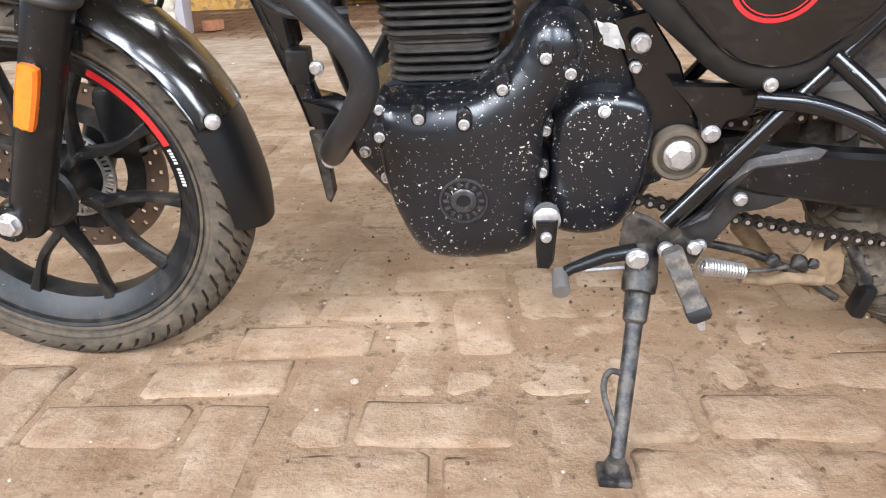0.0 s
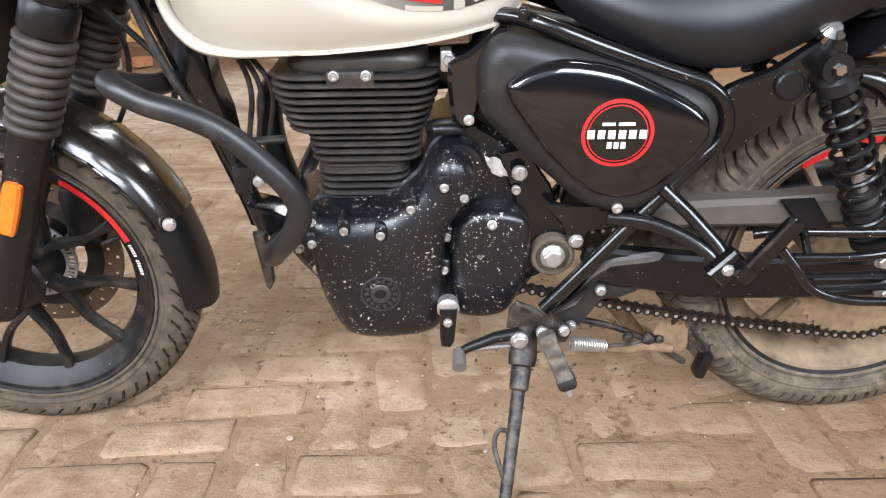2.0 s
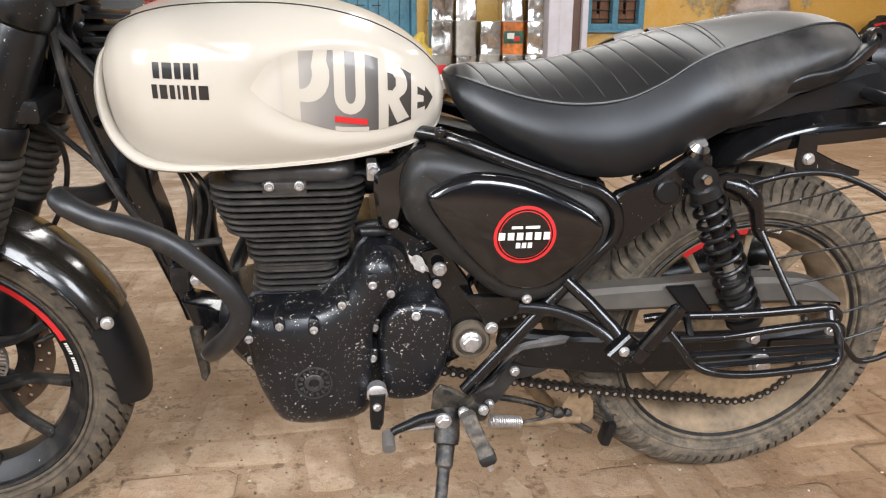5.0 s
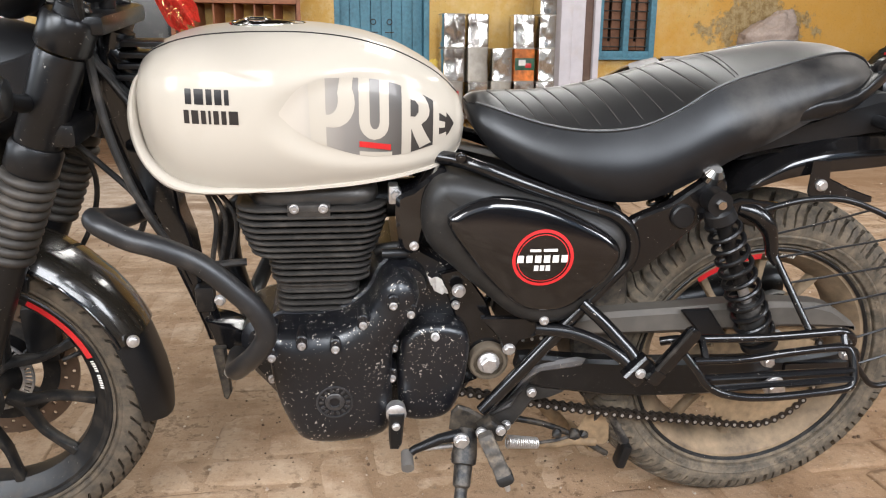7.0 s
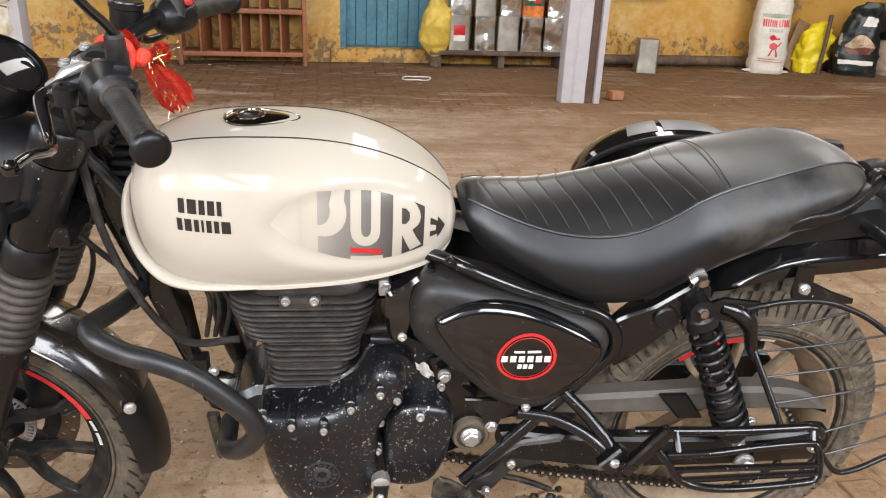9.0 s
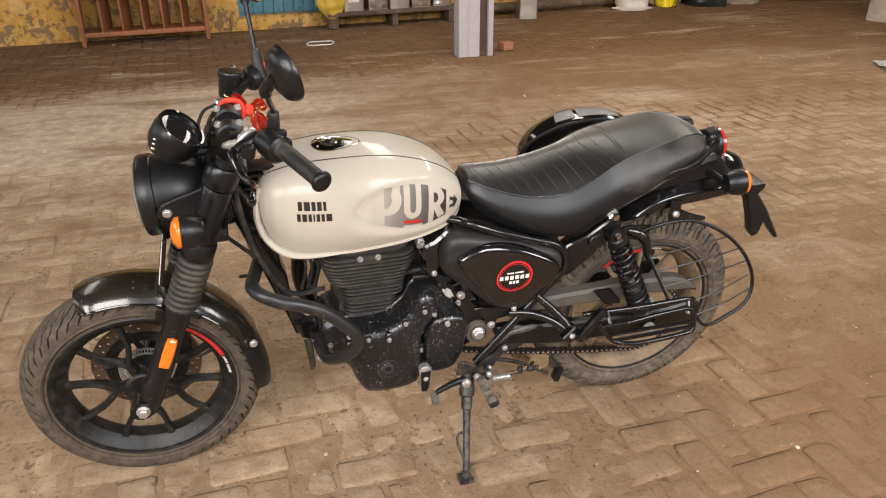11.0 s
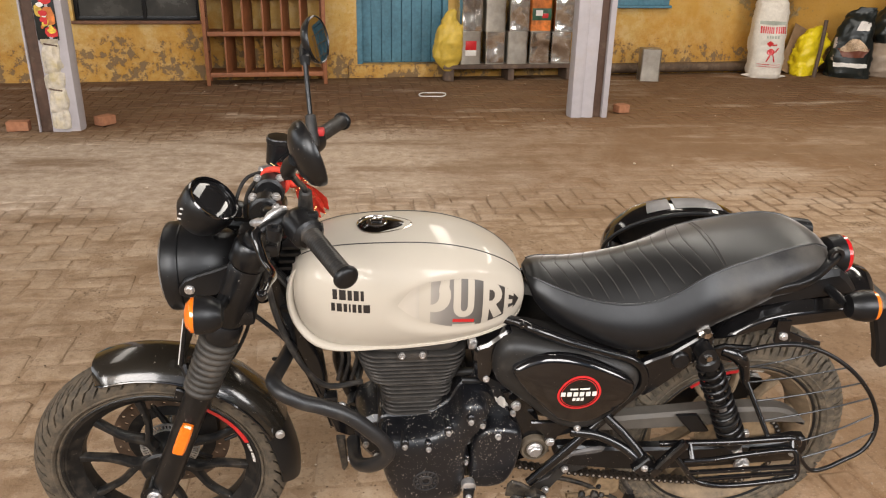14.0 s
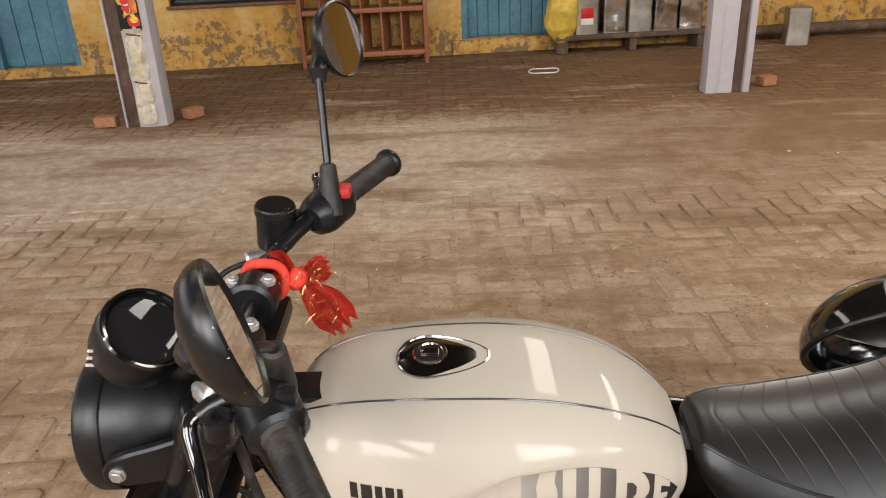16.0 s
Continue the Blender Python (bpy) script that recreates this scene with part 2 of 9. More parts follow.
GREYDECAL = bpy.data.materials.new("grey_fade_print")
nt, p = nodes_of(GREYDECAL)
sepx = nt.nodes.new("ShaderNodeSeparateXYZ")
nt.links.new(coords(nt), sepx.inputs[0])
mr = add(nt, "ShaderNodeMapRange", From_Min=-0.146, From_Max=0.11)
nt.links.new(sepx.outputs[0], mr.inputs["Value"])
nt.links.new(ramp(nt, mr.outputs[0], ((0.0, (0.49, 0.46, 0.405)), (0.13, (0.45, 0.425, 0.38)), (0.22, (0.33, 0.315, 0.29)), (0.36, (0.21, 0.203, 0.195)), (0.54, (0.13, 0.126, 0.122)), (0.74, (0.045, 0.043, 0.042)), (1.0, (0.016, 0.015, 0.015)))), p.inputs["Base Color"])
p.inputs["Roughness"].default_value, p.inputs["Coat Weight"].default_value, p.inputs["Coat Roughness"].default_value = 0.42, 0.35, 0.08
INK = surface("black_print", (0.012, 0.011, 0.012), 0.3, bumpy=0, coat=0.6)
WHITEINK = surface("white_print", (0.75, 0.74, 0.72), 0.35, vary=0.05, bumpy=0, coat=0.4)
RED = surface("red_print", (0.55, 0.02, 0.025), 0.35, vary=0.1, dust=0.08, bumpy=0, coat=0.4)
SEAT = surface("black_vinyl_leather", (0.0055, 0.0052, 0.0051), 0.40, vary=0.2, scale=420, dust=0.2, dust_scale=6, dust_col=(0.048, 0.043, 0.039), bumpy=0.06, sheen=0.85, spec=0.75)
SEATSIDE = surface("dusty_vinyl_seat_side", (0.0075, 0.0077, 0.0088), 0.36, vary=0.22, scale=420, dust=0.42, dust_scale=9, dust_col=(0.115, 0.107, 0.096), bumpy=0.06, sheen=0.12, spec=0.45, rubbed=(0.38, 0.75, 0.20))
THREAD = surface("grey_stitching", (0.055, 0.053, 0.051), 0.8, bumpy=0.1)
RUBBER = surface("grip_rubber", (0.014, 0.0135, 0.013), 0.5, vary=0.25, scale=260, dust=0.45, dust_scale=30, dust_col=(0.13, 0.112, 0.095), bumpy=0.3, spec=0.4)
TYRE_F = surface("tyre_rubber_front", (0.052, 0.045, 0.036), 0.75, vary=0.4, scale=150, dust=0.74, dust_scale=40, dust_col=(0.155, 0.122, 0.085), bumpy=0.4, spec=0.3)
TYRE_R = surface("tyre_rubber_dusty", (0.062, 0.054, 0.042), 0.72, vary=0.5, scale=110, dust=0.62, dust_scale=44, dust_col=(0.27, 0.215, 0.15), bumpy=0.38)
RIM = surface("black_alloy_wheel", (0.009, 0.009, 0.0092), 0.42, vary=0.3, dust=0.4, dust_scale=40, dust_col=(0.09, 0.072, 0.053), specks=0.4, speck_scale=230, bumpy=0.05, spec=0.36)
RIM_R = surface("black_alloy_wheel_caked", (0.10, 0.076, 0.05), 0.6, vary=0.5, dust=0.95, dust_scale=14, dust_col=(0.36, 0.27, 0.175), bumpy=0.3)
CHROME = surface("chrome", (0.5, 0.49, 0.48), 0.10, 1.0, vary=0.08, bumpy=0.02)
STEEL = surface("zinc_plated_steel", (0.56, 0.565, 0.575), 0.40, 0.85, vary=0.25, scale=160, dust=0.12, dust_scale=60, dust_col=(0.2, 0.18, 0.15), bumpy=0.15)
WORN = surface("worn_grey_steel", (0.016, 0.016, 0.017), 0.45, 0.2, vary=0.5, scale=60, dust=0.6, dust_scale=55, dust_col=(0.24, 0.215, 0.18), specks=0.5, bumpy=0.4)
DISC = surface("rusty_brake_disc", (0.17, 0.125, 0.095), 0.42, 0.7, vary=0.3, dust=0.4, dust_col=(0.15, 0.10, 0.06), bumpy=0.1)
CHAIN = surface("oily_chain_steel", (0.03, 0.025, 0.021), 0.4, 0.4, vary=0.4, scale=150, dust=0.3, dust_scale=60, dust_col=(0.16, 0.12, 0.08), bumpy=0.2)
AMBER = surface("amber_lens", (0.75, 0.17, 0.012), 0.16, vary=0.15, scale=160, bumpy=0.05, coat=0.8)
REDLENS = surface("red_lens", (0.45, 0.012, 0.015), 0.14, vary=0.1, bumpy=0.0, coat=0.8)
MIRROR = surface("mirror_glass", (0.82, 0.82, 0.82), 0.025, 1.0, vary=0.02, bumpy=0)
DIAL = surface("dark_dial_glass", (0.012, 0.012, 0.013), 0.05, vary=0.1, bumpy=0, coat=0.0, spec=0.4)
REDCLOTH = surface("red_gauze_cloth", (0.62, 0.045, 0.025), 0.7, vary=0.35, scale=220, bumpy=0.5)
TINSEL = surface("gold_tinsel", (0.85, 0.62, 0.28), 0.2, 1.0, vary=0.2, bumpy=0)
PAPER = surface("white_tag_paper", (0.72, 0.71, 0.69), 0.6, vary=0.08, bumpy=0.1)
SILVER = surface("grey_reflective_tape", (0.13, 0.13, 0.135), 0.45, 0.0, vary=0.15, bumpy=0.05)
MUDMETAL = surface("mud_caked_bracket", (0.22, 0.155, 0.09), 0.75, vary=0.4, scale=70, dust=0.5, dust_scale=40, dust_col=(0.27, 0.2, 0.12), bumpy=0.4)
# ---- setting ----
WALL = pose(0, 7.3, 0, 0, 0, 7.1)


def wall_paint(name, base, stain, patch, worn=0.5, ochre=None):
    """Limewash in uneven coats, with damp bloom, flaked patches and dirt at the foot."""
    m = bpy.data.materials.new(name)
    nt, p = nodes_of(m)
    co = coords(nt)
    big, mid, fine = noise_tex(nt, co, 1.3, 6.0, 0.62), noise_tex(nt, co, 5.0, 9.0, 0.7), noise_tex(nt, co, 45.0, 5.0)
    rough = noise_tex(nt, co, 13.0, 7.0, 0.7)
    col = mix(nt, ramp(nt, big, ((0.36, 0.0), (0.62, 1.0))), base, [c * k for c, k in zip(base, (0.98, 0.82, 0.5))])
    col = mix(nt, ramp(nt, mid, ((0.47, 0.0), (0.58, 0.8))), col, [min(1, c * k) for c, k in zip(base, (1.08, 1.12, 1.45))])
    low = nt.nodes.new("ShaderNodeSeparateXYZ")
    nt.links.new(co, low.inputs[0])
    if ochre:
        coat_end = arith(nt, "ADD", arith(nt, "MULTIPLY", low.outputs[0], 0.22), arith(nt, "ADD", arith(nt, "MULTIPLY", big, 1.3), arith(nt, "MULTIPLY", mid, 0.6)))
        col = mix(nt, ramp(nt, arith(nt, "SUBTRACT", coat_end, 1.3), ((0.30, 0.0), (0.62, 0.85))), col, ochre)
    rise = arith(nt, "SUBTRACT", low.outputs[2], arith(nt, "MULTIPLY", big, 1.1))
    damp = ramp(nt, arith(nt, "ADD", rise, arith(nt, "MULTIPLY", mid, 0.9)), ((0.25, 1.0), (0.62, 0.0)))
    col = mix(nt, arith(nt, "MULTIPLY", arith(nt, "MULTIPLY", damp, worn), ramp(nt, rough, ((0.38, 0.3), (0.58, 1.0)))), col, stain)
    gone = ramp(nt, arith(nt, "ADD", arith(nt, "MULTIPLY", damp, 0.19), arith(nt, "ADD", arith(nt, "MULTIPLY", mid, 0.5), arith(nt, "MULTIPLY", rough, 0.5))), ((0.695, 0.0), (0.72, 0.9)))
    col = mix(nt, gone, col, patch)
    col = mix(nt, ramp(nt, fine, ((0.58, 0.0), (0.76, 0.45))), col, (0.12, 0.08, 0.04))
    if ochre:
        # a leak stain where the limewash has come off, above the sacks
        far = arith(nt, "ADD", arith(nt, "ABSOLUTE", arith(nt, "MULTIPLY", arith(nt, "SUBTRACT", low.outputs[0], 4.75), 0.75)), arith(nt, "ABSOLUTE", arith(nt, "SUBTRACT", low.outputs[2], 1.15)))
        leak = ramp(nt, arith(nt, "ADD", far, arith(nt, "MULTIPLY", arith(nt, "SUBTRACT", mid, 0.5), 2.6)), ((0.45, 0.85), (0.62, 0.0)))
        col = mix(nt, leak, col, mix(nt, ramp(nt, rough, ((0.4, 0.0), (0.6, 1.0))), (0.17, 0.125, 0.06), (0.36, 0.30, 0.18)))
    nt.links.new(col, p.inputs["Base Color"])
    p.inputs["Roughness"].default_value = 0.88
    bump(nt, p, arith(nt, "SUBTRACT", arith(nt, "ADD", arith(nt, "MULTIPLY", fine, 0.25), mid), arith(nt, "MULTIPLY", gone, 0.5)), 0.6, 0.014)
    return m


YELLOW = wall_paint("yellow_limewash", (0.58, 0.41, 0.15), (0.46, 0.22, 0.035), (0.20, 0.135, 0.075), 0.8, (0.54, 0.29, 0.05))
PLASTER = wall_paint("grey_plaster", (0.42, 0.40, 0.37), (0.3, 0.26, 0.2), (0.2, 0.18, 0.15), 0.3)
WHITEWASH = surface("lilac_whitewash", (0.42, 0.405, 0.44), 0.85, vary=0.08, scale=14, dust=0.3, dust_scale=4, dust_col=(0.42, 0.34, 0.26), bumpy=0.35)
BROWNSTEEL = surface("brown_oxide_steel", (0.085, 0.048, 0.034), 0.6, vary=0.3, scale=20, dust=0.25, bumpy=0.2)
BLUEWOOD = surface("faded_blue_painted_wood", (0.075, 0.205, 0.285), 0.6, vary=0.25, scale=26, dust=0.25, dust_scale=5, dust_col=(0.13, 0.2, 0.22), bumpy=0.3)
BROWNWOOD = surface("red_brown_painted_wood", (0.26, 0.095, 0.04), 0.55, vary=0.25, scale=24, dust=0.25, dust_scale=7, dust_col=(0.2, 0.12, 0.07), bumpy=0.2)
SHADEWOOD = surface("dark_shutter_wood", (0.16, 0.07, 0.035), 0.6, vary=0.3, scale=24, bumpy=0.2)
IRON = surface("dark_iron", (0.05, 0.045, 0.042), 0.55, 0.4, vary=0.3, dust=0.2, bumpy=0.2)
GLASS = surface("dirty_window_glass", (0.035, 0.037, 0.036), 0.22, vary=0.3, scale=6, dust=0.35, dust_scale=3, dust_col=(0.12, 0.11, 0.09), bumpy=0.03)
# roof tone set dark so that paint and chrome reflect it dark
ROOFMAT = surface("dark_roof_sheet", (0.085, 0.078, 0.07), 0.7, vary=0.2, scale=6, dust=0.3, bumpy=0.2)
# near-black colour stands in for the shade inside the rooms
ROOM_SHADE = surface("painted_room_shade", (0.03, 0.027, 0.024), 0.9, vary=0.2)


def wall_pieces(name, s0, s1, z0, z1, holes, m, material, thick=0.24):
    """A wall from s0 to s1 with openings that go through it, as one mesh of butted blocks."""
    bm = bmesh.new()
    xs = sorted({s0, s1, *(h[0] for h in holes), *(h[1] for h in holes)})
    zs = sorted({z0, z1, *(h[2] for h in holes), *(h[3] for h in holes)})
    key = {}

    def vert(i, j, k):
        if (i, j, k) not in key:
            key[i, j, k] = bm.verts.new((xs[i], thick * k, zs[j]))
        return key[i, j, k]
    solid = {(i, j) for i in range(len(xs) - 1) for j in range(len(zs) - 1)
             if not any(h[0] <= xs[i] and xs[i + 1] <= h[1] and h[2] <= zs[j] and zs[j + 1] <= h[3] for h in holes)}
    for i, j in solid:
        bm.faces.new([vert(i, j, 0), vert(i + 1, j, 0), vert(i + 1, j + 1, 0), vert(i, j + 1, 0)])
        bm.faces.new([vert(i, j, 1), vert(i, j + 1, 1), vert(i + 1, j + 1, 1), vert(i + 1, j, 1)])
        for di, dj, a, b in ((-1, 0, (0, 0), (0, 1)), (1, 0, (1, 0), (1, 1)), (0, -1, (0, 0), (1, 0)), (0, 1, (0, 1), (1, 1))):
            if (i + di, j + dj) not in solid:
                bm.faces.new([vert(i + a[0], j + a[1], 0), vert(i + b[0], j + b[1], 0), vert(i + b[0], j + b[1], 1), vert(i + a[0], j + a[1], 1)])
    ob = part(name, bm, material)
    ob.matrix_basis = m
    return tagged(ob, kind="structure")


WIN_L, WIN_R = (-3.25, -2.0, 0.62, 1.75), (2.66, 3.39, 0.80, 1.75)
DOOR_M, DOOR_L, DOOR_R = (-0.34, 0.70, 0.145, 2.1), (-5.05, -4.22, 0.09, 2.1), (8.45, 9.35, 0.06, 2.1)
wall_north = wall_pieces("wall_north", -9.4, 13.4, -0.05, 4.4, [WIN_L, WIN_R, DOOR_M, DOOR_L, DOOR_R], WALL, YELLOW)
tagged(wall_north, "yellow limewashed wall with damp stains and flaking patches", "wall")
# side, end and yard walls stay out of view, added to enclose shed and yard
for nm, x, label in (("wall_west", -14.0, "unseen plain grey plaster side wall, added to close the place"), ("wall_east", 13.0, "unseen plain grey plaster end wall, added to close the place")):
    w = part(nm, box(x, -2.0, 2.1 if x > 0 else 1.2, 0.24, 24.0, 4.6 if x > 0 else 2.6), PLASTER)
    tagged(w, label, "wall", kind="structure")
# unseen backing wall, coloured as the rooms' shade
w = part("wall_rooms", box(2, 0.245 + 1.2, 2.1, 22, 0.1, 4.4), ROOM_SHADE)
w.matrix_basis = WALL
tagged(w, "unseen back wall added behind the rooms, near-black for their shade", "wall", kind="structure")
w = part("wall_yard", box(2, -14.0, 1.2, 40, 0.24, 2.6), PLASTER)
tagged(w, "unseen low grey plaster wall, added beyond the yard", "wall", kind="structure")

# roof of the shed, with skylight slots and open sides to the yard
bm = bmesh.new()
xs = [-9.2]
for sx, sw in SLOTS:
    xs += [sx - sw / 2, sx + sw / 2]
xs.append(13.2)
for i in range(0, len(xs), 2):
    box((xs[i] + xs[i + 1]) / 2, 2.75, 4.3, xs[i + 1] - xs[i], 13.9, 0.1, 0, bm)
for sx, sw in SLOTS:
    box(sx, 7.425, 4.3, sw, 4.55, 0.1, 0, bm)
    box(sx, -1.475, 4.3, sw, 5.45, 0.1, 0, bm)
roof = tagged(part("ceiling", bm, ROOFMAT), "dark sheet roof with open skylight slots", "ceiling", kind="structure")

# plinth under the doorway and pipe along the wall foot
tagged(part("trim", box(0.18, -0.02, 0.07, 1.25, 0.04, 0.145, 0.01), YELLOW, at=WALL), "yellow painted plinth under the doorway", "plinth", kind="structure")


def plank_door(name, hole, leaves, label):
    s0, s1, z0, z1 = hole
    d = part(name, box((s0 + s1) / 2, 0.15, (z0 + z1) / 2, s1 - s0, 0.02, z1 - z0), BLUEWOOD, at=WALL)
    tagged(d, label, "door", kind="structure")
    fr = 0.06
    for a, b in ((s0 + fr / 2, 0), (s1 - fr / 2, 0)):
        part("door_frame", box(a, 0.06, (z0 + z1) / 2, fr, 0.10, z1 - z0, 0.004), BLUEWOOD, d)
    part("door_frame", box((s0 + s1) / 2, 0.06, z1 - fr / 2, s1 - s0 - 2 * fr, 0.10, fr, 0.004), BLUEWOOD, d)
    w = (s1 - s0 - 2 * fr) / leaves
    for k in range(leaves):
        a = s0 + fr + k * w
        n = 4
        for q in range(n):
            pw = w / n
            part("plank", box(a + (q + 0.5) * pw, 0.115 + 0.004 * ((q * 7 + k * 3) % 3), (z0 + z1) / 2 - fr / 2 + 0.01, pw - 0.006, 0.03, z1 - z0 - fr - 0.02, 0.004), BLUEWOOD, d)
        ring = tube([(a + (w - 0.09 if k == 0 else 0.09) + 0.028 * math.cos(t), 0.085, 1.16 + 0.028 * math.sin(t)) for t in np.linspace(0, 6.283, 18, endpoint=False)], 0.005, 6, 0, True)
        part("pull_ring", ring, IRON, d, "dark iron pull ring")
        part("hasp", box(a + (w - 0.09 if k == 0 else 0.09), 0.096, 1.05, 0.1, 0.006, 0.012, 0.002), IRON, d)
    return d


plank_door("door_1", DOOR_M, 2, "closed faded blue double plank door with iron rings")
plank_door("door_2", DOOR_L, 1, "closed faded blue plank door")
plank_door("door_3", DOOR_R, 1, "closed blue plank door behind an iron grille")


def glazed_window(name, hole, label):
    s0, s1, z0, z1 = hole
    # sheet close behind the panes, its colour is the room's shade
    wdw = tagged(part(name, box((s0 + s1) / 2, 0.17, (z0 + z1) / 2, s1 - s0, 0.01, z1 - z0), ROOM_SHADE, at=WALL), label, "window", kind="structure")
    part("window_sill", box((s0 + s1) / 2, 0.0, z0 - 0.012, s1 - s0 + 0.04, 0.10, 0.03, 0.004), SHADEWOOD, wdw)
    mid = s0 + (s1 - s0) * 0.55
    for a in (s0 + 0.02, mid, s1 - 0.02):
        part("window_frame", box(a, 0.09, (z0 + z1) / 2, 0.04, 0.05, z1 - z0, 0.004), PLASTIC, wdw)
    for a in (z0 + 0.02, z1 - 0.02):
        part("window_frame", box((s0 + s1) / 2, 0.09, a, s1 - s0, 0.045, 0.04, 0.004), PLASTIC, wdw)
    for a, b in ((s0 + 0.04, mid - 0.02), (mid + 0.02, s1 - 0.04)):
        part("pane", box((a + b) / 2, 0.10, (z0 + z1) / 2, b - a, 0.006, z1 - z0 - 0.08), GLASS, wdw)


def barred_window(name, hole, label):
    s0, s1, z0, z1 = hole
    # sheet behind bars and shutters, room shade put into its colour
    wdw = tagged(part(name, box((s0 + s1) / 2, 0.19, (z0 + z1) / 2, s1 - s0, 0.01, z1 - z0), ROOM_SHADE, at=WALL), label, "window", kind="structure")
    mid = (s0 + s1) / 2
    for a, wdt in ((s0 + 0.035, 0.07), (mid, 0.07), (s1 - 0.035, 0.07)):
        part("window_frame", box(a, 0.0, (z0 + z1) / 2, wdt, 0.09, z1 - z0, 0.005), BLUEWOOD, wdw)
    for a in (z0 + 0.035, z1 - 0.035):
        for b, c in ((s0 + 0.07, mid - 0.035), (mid + 0.035, s1 - 0.07)):
            part("window_frame", box((b + c) / 2, 0.0, a, c - b, 0.085, 0.07, 0.005), BLUEWOOD, wdw)
    part("window_sill", box(mid, -0.05, z0 - 0.015, s1 - s0 + 0.04, 0.06, 0.03, 0.004), BLUEWOOD, wdw)
    for b, c in ((s0 + 0.07, mid - 0.035), (mid + 0.035, s1 - 0.07)):
        for k in range(9):
            part("bar", tube([(b, 0.02, z0 + 0.12 + k * 0.1), (c, 0.02, z0 + 0.12 + k * 0.1)], 0.007, 8), IRON, wdw)
        for e in (b + 0.055, c - 0.055):
            part("shutter", box(e, 0.08, (z0 + z1) / 2, 0.11, 0.03, z1 - z0 - 0.16, 0.004), SHADEWOOD, wdw)
        part("shutter_rail", box((b + c) / 2, 0.085, z0 + 0.13, c - b - 0.22, 0.028, 0.1, 0.004), SHADEWOOD, wdw)


glazed_window("window_1", WIN_L, "grimy dark two-pane window with a dark frame")
barred_window("window_2", WIN_R, "blue-framed window with iron bars and brown shutters")

pipe = tagged(part("pipe", tube([(2.2, -0.075, 0.075), (4.5, -0.075, 0.08), (6.9, -0.075, 0.075)], 0.06, 14, 4), surface("grimy_brown_pipe", (0.10, 0.065, 0.042), 0.6, vary=0.3, scale=18, dust=0.4, bumpy=0.2), at=WALL),
              "grimy brown pipe lying along the foot of the wall", "pipe", kind="structure")


def pillar(x, y, turn, label, steel=0.074, lip=0.05, face=0.055):
    """A whitewashed post with a brown steel section set into it."""
    th = empty("pillar", pose(x, y, 0, 0, 0, turn), label, "pillar", "roof pillars", "structure")
    n = 28
    rings = []
    for z in np.linspace(0, 4.25, n):
        rings.append([V(a + 0.004 * noise.noise((a * 9, b * 9, z * 5)), b + 0.004 * noise.noise((a * 9 + 5, b * 9, z * 5)), z) for a, b in
                      smooth2([(-0.18, -0.06), (-0.165, -0.085), (-0.10, -0.085), (-0.075, -0.07), (-0.03, -0.085), (0.015, -0.085), (0.03, -0.06), (0.03, 0.09), (-0.17, 0.09)], 2)])
    part("shaft", loft(rings), WHITEWASH, th)
    part("steel_section", box(0.030 + steel / 2, (face - 0.055) / 2, 2.125, steel, face + 0.055, 4.25, 0.003), BROWNSTEEL, th, "brown oxide-painted steel section")
    part("flange", box(0.031 + steel + lip / 2, -0.01 + (face - 0.055) / 2, 2.125, lip, 0.17 + face - 0.055, 4.25, 0.004), WHITEWASH, th)
    return th


pillar(1.77, 5.2, 3.0, "whitewashed roof pillar with a brown steel section")
p_left = pillar(-2.66, 4.68, 186.0, "whitewashed roof pillar with a torn poster and cloth wrapped round it", 0.086, 0.014, 0.080)
wide = pillar(7.05, 5.85, 25.0, "whitewashed roof pillar with a scuffed dirty foot")
wide.matrix_basis = wide.matrix_basis @ Matrix.Diagonal((1.45, 1.45, 1, 1))

rings = []
for k, z in enumerate(np.linspace(0.0, 0.62, 14)):
    f = 1.0 - 0.10 * max(0, z - 0.45) / 0.17
    rings.append([V((a + 0.075) * 1.05 * f - 0.075 + 0.008 * noise.noise((a * 14, b * 14, z * 7)), b * 1.06 * f + 0.008 * noise.noise((a * 14 + 3, b * 14, z * 7)), z + (0.10 * noise.noise((a * 22, b * 22, 5.0)) if k > 11 else 0)) for a, b in
                  smooth2([(-0.18, -0.06), (-0.165, -0.085), (-0.10, -0.085), (-0.075, -0.08), (-0.03, -0.085), (0.015, -0.085), (0.03, -0.06), (0.03, 0.09), (-0.17, 0.09)], 4)])
part("scuffed_foot", loft(rings), surface("scuffed_dirty_plaster", (0.36, 0.31, 0.27), 0.9, vary=0.3, scale=9, dust=0.55, dust_scale=6, dust_col=(0.24, 0.15, 0.085), bumpy=0.5), wide, "brown scuffed plaster foot")

# ground: one sheet of packed dust, lying over and between the paving bricks
GROUND_DIRT = bpy.data.materials.new("packed_dust")
BRICK_MAT = bpy.data.materials.new("dusty_paving_brick")


